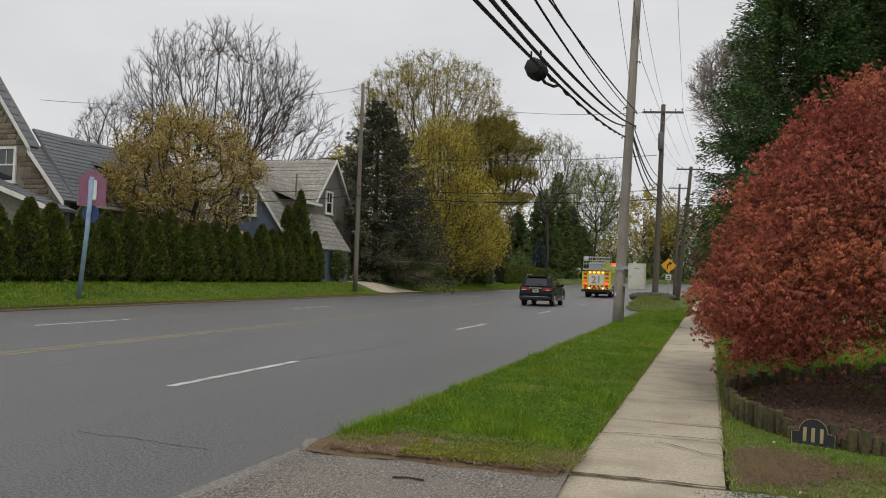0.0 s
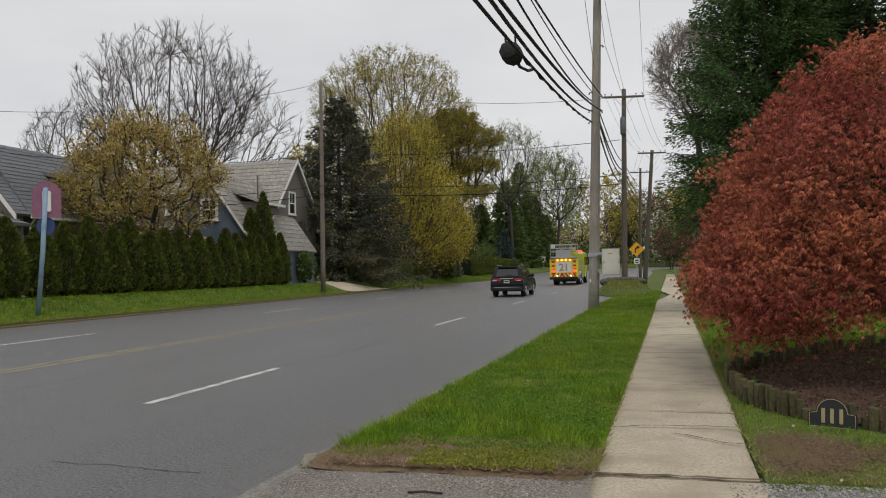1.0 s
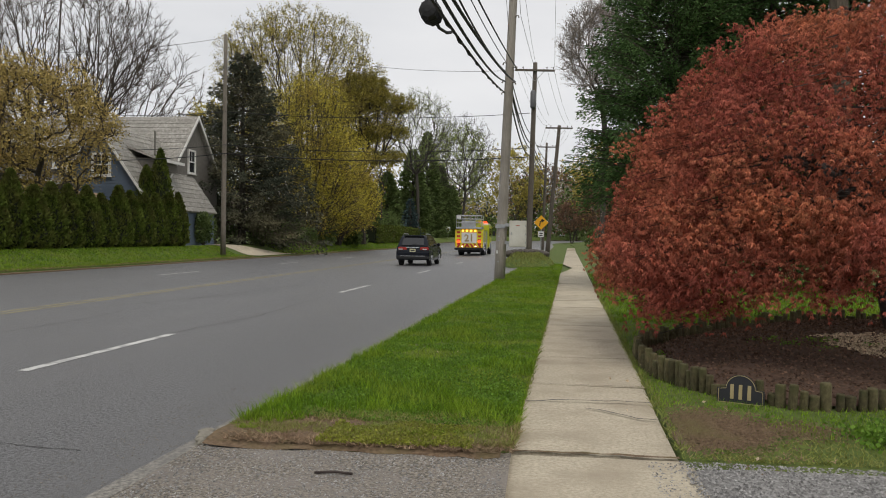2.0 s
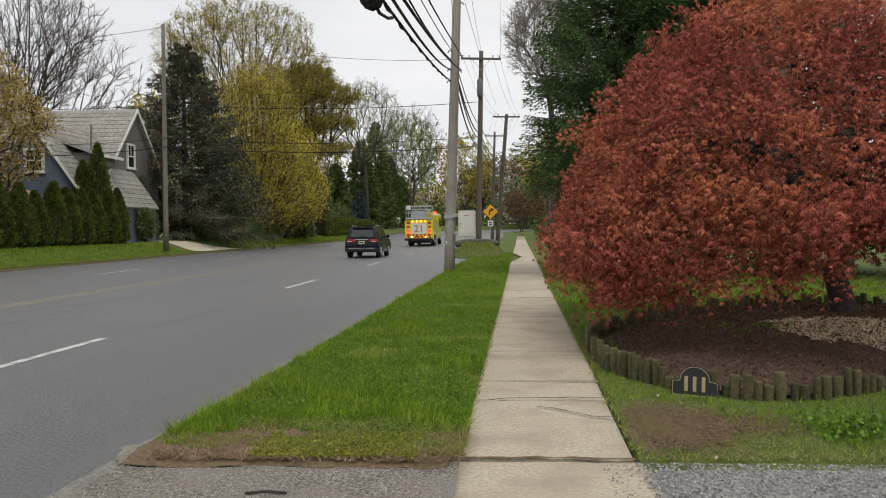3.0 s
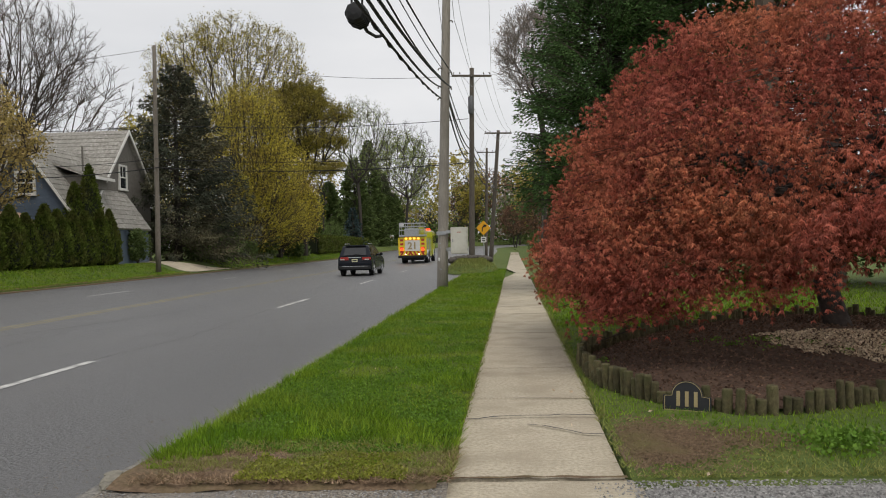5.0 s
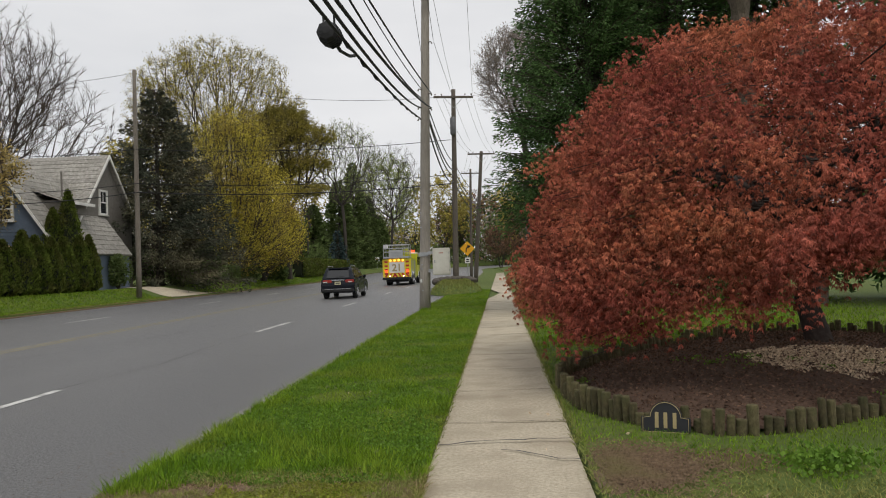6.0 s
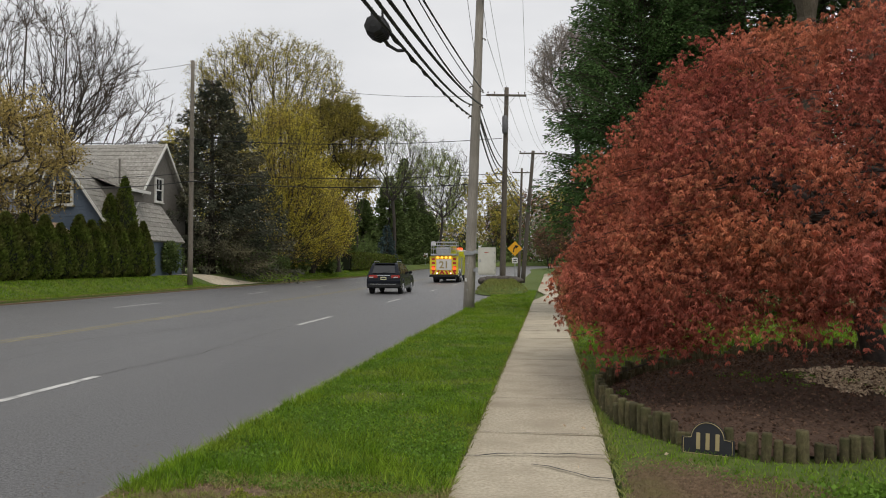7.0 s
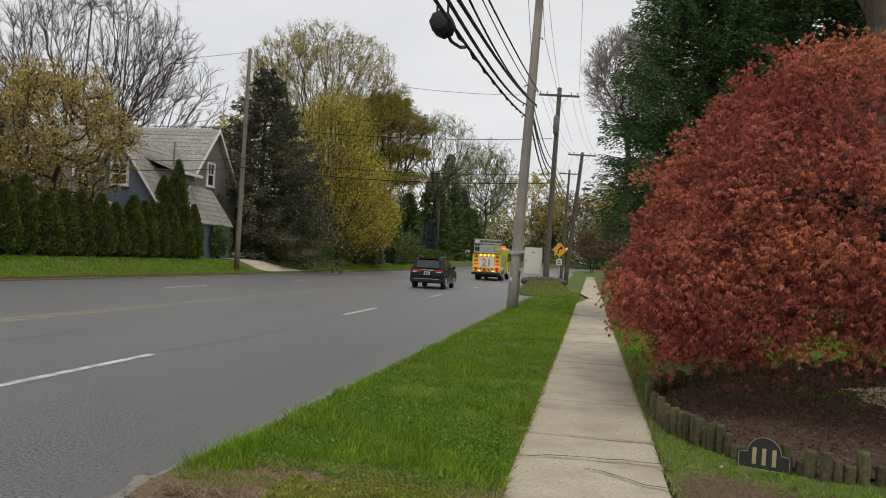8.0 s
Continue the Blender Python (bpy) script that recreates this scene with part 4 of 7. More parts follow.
solid("far_thicket", th, SHRUB, "distant thicket of dark green and brown undergrowth", "undergrowth", "stuff")


# ---------------------------------------------------------------- street furniture
def catenary(a, b, sag, n=24):
    return [tuple(np.array(a) * (1 - i / n) + np.array(b) * i / n - np.array((0, 0, sag * 4 * (i / n) * (1 - i / n)))) for i in range(n + 1)]


def utility_pole(name, base, top, r0, r1, material, label, arm_z=(), arm_w=2.4, arm_dir=(1, 0.17)):
    ob = thing(name, label, "utility pole", at=pose(*base))
    b, t = np.array((0.0, 0, -0.3)), np.array(top) - np.array(base)
    s = Shape()
    s.tube([b + (t - b) * i / 8 for i in range(9)], np.linspace(r0, r1, 9), 14)
    part("shaft", s, material, ob, smooth=True)
    u = np.array((*arm_dir, 0)) / math.hypot(*arm_dir)
    for z in arm_z:
        c = t * (z - base[2]) / t[2] + np.array((0, -r1 - 0.06, 0))
        arm = Shape()
        turn = Matrix.Translation(c) @ Matrix.Rotation(math.atan2(u[1], u[0]), 4, "Z")
        arm.box(-arm_w / 2, -0.05, -0.06, arm_w / 2, 0.05, 0.06, 0.008, turn)
        a = part("crossarm", arm, material, ob)
        for k in (-0.46, -0.3, 0.3, 0.46):
            ins = Shape()
            q = c + u * arm_w * k
            ins.tube([q + (0, 0, 0.05), q + (0, 0, 0.12), q + (0, 0, 0.14), q + (0, 0, 0.2)], [0.012, 0.012, 0.045, 0.035], 8)
            part("insulator", ins, DARKPOLE, ob)
        for k in (-1, 1):
            br = Shape()
            br.tube([c + u * 0.55 * k + (0, 0, -0.06), c + (0, 0.05, -0.65)], 0.014, 6)
            part("brace", br, GALV, ob)
    return ob


SIGN_W0 = mat('tag_white', (0.6, 0.6, 0.58), (0.7, 0.7, 0.68), 4, 0.5, 0)
P1, P1T = (-1.71, 27.3, 0.0), (-1.24, 27.3, 12.6)
near_pole = utility_pole("utility_pole", P1, P1T, 0.20, 0.13, POLEWOOD, "weathered grey wooden utility pole at the kerb", )
P2, P2T = (-1.0, 47.0, 0.1), (-0.73, 47.0, 12.2)
pole_b = utility_pole("utility_pole", P2, P2T, 0.19, 0.13, DARKPOLE, "dark wooden utility pole with a crossarm on a grassy mound", arm_z=(11.7,))
P3, P3T = (0.25, 66.0, 0.0), (1.16, 66.0, 11.15)
pole_c = utility_pole("utility_pole", P3, P3T, 0.2, 0.14, DARKPOLE, "leaning wooden utility pole with a crossarm", arm_z=(10.9,), arm_w=2.3)
P4, P4T = (-0.1, 88.0, 0.0), (0.25, 88.0, 12.4)
pole_d = utility_pole("utility_pole", P4, P4T, 0.18, 0.12, DARKPOLE, "distant wooden utility pole with a crossarm", arm_z=(11.9,), arm_w=2.2)
P5, P5T = (-20.5, 47.3, 0.6), (-20.3, 47.0, 14.3)
pole_l = utility_pole("utility_pole", P5, P5T, 0.17, 0.11, MIDPOLE, "slender wooden utility pole beside a drive on the far lawn")

s = Shape(); s.box(-0.14, -0.215, 1.9, 0.2, -0.10, 2.04, 0.01)
part("strap", s, GALV, near_pole, "grey metal strap")
s = Shape(); s.box(-0.10, -0.212, 1.0, -0.04, -0.196, 1.12)
part("tag", s, SIGN_W0, near_pole, "small white tag")
for zz in (0.7, 1.45, 1.6, 2.9, 3.4):
    s = Shape(); s.box(-0.05, -0.20, zz, 0.01, -0.185, zz + 0.03)
    part("staple", s, GALV, near_pole)
# pole-mounted transformer on the second pole
can = Shape()
can.tube([(0.17, -0.2, 9.3), (0.17, -0.2, 9.4), (0.17, -0.2, 10.3), (0.17, -0.2, 10.4)], [0.13, 0.17, 0.17, 0.1], 12)
part("transformer", can, WIRE, pole_b, "grey canister transformer", smooth=True)

# cabinet bracketed to the near pole
cab = thing("pole_cabinet", "cream metal equipment cabinet bracketed to the utility pole", "cabinet", at=pose(-1.05, 27.05, 1.24))
s = Shape(); s.box(-0.30, -0.17, 0, 0.30, 0.17, 0.93, 0.012)
part("housing", s, CREAM, cab)
s = Shape(); s.box(-0.28, -0.185, 0.03, 0.28, -0.172, 0.90, 0.004)
part("door", s, CREAM, cab)
for zz in (0.15, 0.45, 0.75):
    s = Shape(); s.tube([(0.27, -0.19, zz - 0.03), (0.27, -0.19, zz + 0.03)], 0.012, 8)
    part("hinge", s, GALV, cab)
s = Shape(); s.box(-0.25, -0.2, 0.42, -0.21, -0.186, 0.52, 0.004)
part("latch", s, GALV, cab)
s = Shape(); s.box(-0.08, -0.188, 0.74, 0.06, -0.186, 0.77)
part("notice", s, mat("red_notice", (0.4, 0.12, 0.08), (0.5, 0.2, 0.15), 5), cab, "small red notice")
for zz in (0.1, 0.72):
    s = Shape(); s.box(-0.46, -0.04, zz, -0.29, 0.10, zz + 0.11, 0.006)
    part("bracket", s, GALV, cab)


def wire(name, a, b, sag, r, material, label, n=26):
    s = Shape()
    s.tube(catenary(a, b, sag, n), r, 6)
    return solid(name, s, material, label, "cable", smooth=True)


THICK = "thick black cable strung between utility poles"
THIN = "thin wire strung between utility poles"
for bx, bz, ax, az, sg, r in ((-1.914, 3.71, -1.60, 6.72, 0.715, 0.024), (-1.551, 4.06, -1.576, 7.10, 1.12, 0.025), (-2.026, 4.10, -1.218, 7.08, 0.91, 0.027), (-2.707, 8.26, -1.58, 7.45, 1.67, 0.021), (-2.303, 4.61, -1.197, 7.59, 0.507, 0.018)):
    wire("cable", (bx, -13, bz), (ax, 27.15, az), sg, r, CABLE, THICK)
wire("overhead_wire", (-3.2, -13, 8.35), (-1.55, 27.15, 7.77), 1.12, 0.013, CABLE, THIN)
wire("overhead_wire", (-0.6, -13, 11.4), (-1.45, 27.15, 8.6), 0.7, 0.008, WIRE, THIN)
wire("overhead_wire", (-0.9, -13, 11.9), (-1.06, 27.15, 9.45), 0.3, 0.009, WIRE, THIN)
wire("overhead_wire", (-0.36, -13, 12.0), (0.42, 46.9, 11.85), 1.0, 0.008, WIRE, THIN)
for z1, z2, sg, r in ((6.75, 6.6, 0.7, 0.03), (7.15, 7.0, 0.6, 0.026), (7.22, 7.3, 0.5, 0.03), (7.55, 7.8, 0.4, 0.02)):
    wire("cable", (-1.45, 27.45, z1), (-0.9, 46.85, z2), sg, r, CABLE, THICK)
    wire("cable", (-0.85, 47.15, z2), (0.75, 65.9, z2 - 0.2), sg, r, CABLE, THICK)
    wire("cable", (0.8, 66.1, z2 - 0.2), (0.1, 88, z2 + 0.4), sg, r, CABLE, THICK)
wire("overhead_wire", (-1.24, 27.3, 12.5), (-0.73, 46.95, 12.2), 0.35, 0.009, WIRE, THIN)
wire("overhead_wire", (-1.06, 27.35, 9.45), (0.25, 66.0, 12.0), 0.2, 0.009, WIRE, THIN)
for dx in (-1.1, -0.7, 0.7, 1.1):
    wire("overhead_wire", (-0.75 + dx, 46.9, 11.9), (1.13 + dx, 65.9, 11.1), 0.6, 0.008, WIRE, THIN)
    wire("overhead_wire", (1.13 + dx, 66, 11.1), (0.25 + dx, 87.9, 12.1), 0.6, 0.008, WIRE, THIN)
for za, zb, r in ((14.1, 10.5, 0.012), (9.4, 8.4, 0.018), (7.3, 6.6, 0.018), (6.75, 5.9, 0.026)):
    wire("overhead_wire", (-33.5, 33.0, zb), (-20.35, 47.0, za), 0.7, r, CABLE, THIN)
    wire("overhead_wire", (-20.35, 47.0, za), (-1.85, 46.95, 11.75) if za > 14 else (-1.02, 46.95, za - 0.25), 0.75 if za > 14 else 0.35, r, CABLE, THIN)

# splice case hanging on the lowest cable
sp = thing("splice_case", "black dome-shaped splice case hanging from the cables", "cable closure", at=pose(-1.97, 11.4, 4.98, 0, 0, -4))
s = Shape(); s.tube([(0, 0.30, 0.02), (0, 0.2, 0.02), (0, 0.17, 0.02), (0, -0.16, 0.02), (0, -0.22, 0.02), (0, -0.24, 0.02)], [0.05, 0.09, 0.15, 0.16, 0.13, 0.05], 8)
part("body", s, CABLE, sp)
for k in range(4):
    s = Shape(); s.tube([(0, -0.1 + 0.08 * k, 0.02), (0, -0.07 + 0.08 * k, 0.02)], 0.172, 8)
    part("rib", s, CABLE, sp)
for k in (-0.08, 0.08):
    s = Shape(); s.box(k - 0.012, -0.05, 0.15, k + 0.012, 0.0, 0.32, 0.003)
    part("hanger", s, CABLE, sp)
s = Shape(); s.tube([(0, 0.28, 0.0), (0.01, 0.6, -0.06), (0.02, 1.2, 0.02), (0.0, 1.7, 0.16)], 0.028, 6)
part("tail", s, CABLE, sp)

lash = np.random.default_rng(19)
for k in range(9):
    f = 0.60 + 0.042 * k
    q = catenary((-1.914, -13, 3.71), (-1.60, 27.15, 6.72), 0.715, 1000)[int(f * 1000)]
    q2 = catenary((-1.914, -13, 3.71), (-1.60, 27.15, 6.72), 0.715, 1000)[int(f * 1000) + 22]
    s = Shape(); s.tube([q, (np.array(q) + q2) / 2 - (0, 0, 0.02), q2], [0.024, 0.034 + lash.uniform(0, 0.008), 0.024], 7)
    solid("cable_lashing", s, CABLE, "bulging black wrap on the lowest cable", "cable wrap", group="cable wraps", smooth=True)
for sx, zz in ((-1, 6.7), (-1, 7.1), (1, 7.05), (1, 7.58), (-1, 7.75), (1, 9.4)):
    cx_ = 0.0373 * zz
    s = Shape(); s.tube([(cx_ + sx * 0.12, -0.1, zz), (cx_ + sx * 0.21, -0.15, zz + 0.01), (cx_ + sx * 0.24, -0.15, zz - 0.06)], [0.022, 0.018, 0.03], 6)
    part("cable_clamp", s, DARKPOLE, near_pole)

# curve warning sign
SIGN_Y = mat("sign_yellow", (0.75, 0.36, 0.015), (0.82, 0.42, 0.02), 3, 0.5, 0)
SIGN_W = mat("sign_white", (0.7, 0.7, 0.68), (0.78, 0.78, 0.76), 3, 0.5, 0)
BLACK = mat("sign_black", (0.01, 0.01, 0.01), (0.02, 0.02, 0.02), 3, 0.5, 0)
sg_ = thing("curve_sign", "yellow diamond road sign with a black right-curve arrow", "road sign", at=pose(-0.25, 48.8, 0.05))
s = Shape(); s.tube([(0, 0.03, -0.1), (0, 0.03, 2.9)], 0.03, 8)
part("post", s, GALV, sg_)
s = Shape(); s.prism([(-0.46, 2.53), (0, 2.07), (0.46, 2.53), (0, 2.99)], "y", -0.004, 0.0)
part("panel", s, SIGN_Y, sg_)
s = Shape(); s.prism([(-0.12, 2.3), (-0.05, 2.3), (-0.03, 2.52), (0.05, 2.6), (0.08, 2.53), (0.22, 2.68), (0.02, 2.76), (0.02, 2.68), (-0.09, 2.58)], "y", -0.009, -0.005)
part("arrow", s, BLACK, sg_)
s = Shape(); s.box(-0.17, -0.006, 1.62, 0.17, 0, 1.97)
pl = part("plate", s, SIGN_W, sg_, "small white plate")
for k, zz in enumerate((1.72, 1.85)):
    s = Shape(); s.box(-0.1, -0.01, zz - 0.035, 0.1, -0.007, zz + 0.035)
    part("lettering_bar", s, BLACK, pl)
for x, y, w in ((-20.4, 168, 0.95), (-19.3, 188, 0.95)):
    rs = thing("road_sign", "small white road sign on a thin post", "road sign", at=pose(x, y, 1.3))
    s = Shape(); s.tube([(0, 0.03, -0.1), (0, 0.03, 2.75)], 0.05, 6)
    part("post", s, GALV, rs)
    s = Shape(); s.box(-w / 2, -0.01, 1.5, w / 2, 0, 2.75, 0.01)
    part("panel", s, SIGN_W, rs)
    s = Shape(); s.box(-w / 4, -0.015, 1.9, w / 4, -0.011, 2.4)
    part("lettering_bar", s, mat("sign_red", (0.5, 0.04, 0.03), (0.55, 0.06, 0.04), 3), rs)

# purple board on a pale blue post
bs = thing("post_board", "purple arched board on a pale blue metal post by the lawn", "sign", at=pose(-20.55, 22.3, 0.45))
PBLUE = mat("pale_blue_paint", (0.22, 0.33, 0.45), (0.29, 0.40, 0.52), 6, 0.6, 0.1, 20, c3=(0.18, 0.26, 0.35), big=3)
PURPLE = mat("purple_paint", (0.23, 0.09, 0.15), (0.29, 0.125, 0.19), 4, 0.6, 0.1, 20)
DBLUE = mat("dark_blue_paint", (0.02, 0.045, 0.14), (0.03, 0.06, 0.18), 4, 0.6, 0)
tm = Matrix.Rotation(radians(42), 4, "Z")
s = Shape(); s.tube([(-0.18, 0, -0.2), (0.05, 0, 2.2), (0.18, 0, 4.3)], 0.085, 10)
part("post", s, PBLUE, bs, smooth=True)
arch = [(-0.46, 3.25), (0.46, 3.25), (0.46, 4.3)] + [(0.34 * math.cos(a), 4.3 + 0.24 * math.sin(a)) for a in np.linspace(0, math.pi, 10)] + [(-0.46, 4.3)]
s = Shape(); s.prism(arch, "y", 0.10, 0.15)
pb = part("board", s, PURPLE, bs, "purple arched board")
pb.matrix_basis = Matrix.Translation((0.22, 0, 0)) @ tm
s = Shape(); s.box(-0.14, 0.02, 3.45, 0.14, 0.10, 4.2, 0.03)
wb = part("bracket", s, SIGN_W, bs, "white bracket box")
wb.matrix_basis = Matrix.Translation((0.22, 0, 0)) @ tm
s = Shape(); s.prism([(0.30 * math.cos(a), 2.95 + 0.33 * math.sin(a)) for a in np.linspace(0, 2 * math.pi, 20)[:-1]], "y", 0.12, 0.16)
db = part("disc", s, DBLUE, bs, "dark blue disc")
db.matrix_basis = Matrix.Translation((0.18, 0, 0)) @ tm


# ---------------------------------------------------------------- houses
SIDING = mat("blue_siding", (0.095, 0.125, 0.17), (0.12, 0.155, 0.205), 6, 0.7, 0.1, 30, c3=(0.085, 0.115, 0.155), big=0.7)
GREYSIDE = mat("grey_brown_shingle_wall", (0.13, 0.12, 0.105), (0.19, 0.175, 0.155), 5, 0.85, 0.3, 20)
SLATE = mat("pale_slate_roof", (0.20, 0.185, 0.16), (0.47, 0.45, 0.41), 5.5, 0.85, 0.3, 20, c3=(0.25, 0.24, 0.21), big=0.8, obrand=0.14)
SHINGLE = mat("grey_shingle_roof", (0.14, 0.15, 0.165), (0.20, 0.21, 0.23), 6, 0.9, 0.3, 30, c3=(0.17, 0.175, 0.185), big=0.6, obrand=0.10)
STONE = mat("brown_field_stone", (0.12, 0.095, 0.068), (0.25, 0.21, 0.155), 3, 0.95, 0.5, 15, obrand=0.35)
MORTAR = mat("stone_mortar", (0.17, 0.15, 0.12), (0.24, 0.215, 0.18), 8, 0.95, 0.4, 30)
TRIM = mat("white_trim_paint", (0.68, 0.67, 0.63), (0.76, 0.75, 0.72), 4, 0.6, 0.05, 20, c3=(0.6, 0.58, 0.53), big=1.5)
TANROOF = mat("tan_shed_roof", (0.33, 0.22, 0.14), (0.42, 0.29, 0.19), 5, 0.85, 0.2, 20)
GLASS = mat("window_glass", (0.02, 0.023, 0.026), (0.035, 0.038, 0.042), 1, 0.06, 0, spec=0.8)
CURTAIN = mat("window_blind", (0.3, 0.3, 0.28), (0.4, 0.4, 0.38), 3, 0.8, 0)


def sash_window(parent, m, w, h):
    """A white double-hung window; m: its pose, glass facing local -y, foot at its origin."""
    s = Shape()
    ring = []
    for y in (-0.08, 0.02):
        for ex, z0, z1 in ((0.10, 0.0, h + 0.02), (-0.06, 0.11, h - 0.11)):
            ring += [(-w / 2 - ex, y, z0), (w / 2 + ex, y, z0), (w / 2 + ex, y, z1), (-w / 2 - ex, y, z1)]
    fc = []
    for k in range(4):
        n_ = (k + 1) % 4
        fc += [(k, n_, 4 + n_, 4 + k), (8 + k, 12 + k, 12 + n_, 8 + n_), (k, 8 + k, 8 + n_, n_), (4 + k, 4 + n_, 12 + n_, 12 + k)]
    s.add(ring, fc)
    win = part("window", s, TRIM, parent, "white double-hung window")
    win.matrix_basis = m
    for a in ((-w / 2 + 0.02, h / 2 - 0.04, w / 2 - 0.02, h / 2 + 0.04), (-0.02, h / 2 + 0.045, 0.02, h - 0.09)):
        g = Shape()
        g.box(a[0], -0.05, a[1], a[2], -0.005, a[3], 0.004)
        part("sash_bar", g, TRIM, win)
    for k in (0, 1):
        g = Shape()
        g.box(-w / 2 + 0.02, -0.02, h / 2 * k + 0.06, w / 2 - 0.02, -0.01, h / 2 * (k + 1) - 0.03)
        part("pane", g, GLASS, win)
    g = Shape()
    g.box(-w / 2 - 0.16, -0.14, -0.07, w / 2 + 0.16, 0.02, 0.0, 0.01)
    part("sill", g, TRIM, win)
    return win


def roof_slope(parent, corners, material, thick=0.12, courses=14, across=10, name="roof_slope", seed=0):
    """A sloping roof in overlapping courses of slates. corners: eave start, eave end, ridge end, ridge start."""
    rng = np.random.default_rng(seed)
    a, b, c, d = (np.array(p, float) for p in corners)
    nrm = unit(np.cross(b - a, d - a))
    nrm = nrm if nrm[2] > 0 else -nrm
    s = Shape()
    s.add([a, b, c, d, a - nrm * thick, b - nrm * thick, c - nrm * thick, d - nrm * thick], [(0, 1, 2, 3), (4, 7, 6, 5), (0, 4, 5, 1), (1, 5, 6, 2), (2, 6, 7, 3), (3, 7, 4, 0)])
    base = part(name, s, material, parent)
    for i in range(courses):
        f0, f1 = i / courses, min(1, (i + 1.12) / courses)
        g = Shape()
        for k in range(across):
            u0, u1 = max(0, (k + 0.5 * (i % 2) - 0.5) / across), min(1, (k + 0.5 * (i % 2) + 0.5) / across)
            lift = 0.03 + rng.uniform(0, 0.018)
            p = [a + (b - a) * u + (d - a) * f * (1 - u) + (c - b) * f * u for u, f in ((u0, f0), (u1 - 0.004, f0), (u1 - 0.004, f1), (u0, f1))]
            p = [p[0] + nrm * lift, p[1] + nrm * lift, p[2] + nrm * 0.008, p[3] + nrm * 0.008]
            g.add(p + [p[0] - nrm * 0.03, p[1] - nrm * 0.03], [(0, 1, 2, 3), (0, 4, 5, 1)])
        tagged(part("roof_course", g, material, base), kind="stuff")
    return base


def boards(parent, outline, y, z0, z1, step, material, dirn=-1):
    """Lapped siding across a gable in the plane y; outline(z) gives the left and right ends."""
    z = z0
    while z < z1 - 0.02:
        zt = min(z + step, z1)
        xa, xb = outline(z)
        xc, xd = outline(zt)
        s = Shape()
        s.add([(xa, y + dirn * 0.035, z), (xb, y + dirn * 0.035, z), (xd, y + dirn * 0.008, zt), (xc, y + dirn * 0.008, zt), (xa, y, z), (xb, y, z)], [(0, 1, 2, 3), (0, 4, 5, 1)])
        part("siding_board", s, material, parent)
        z += step


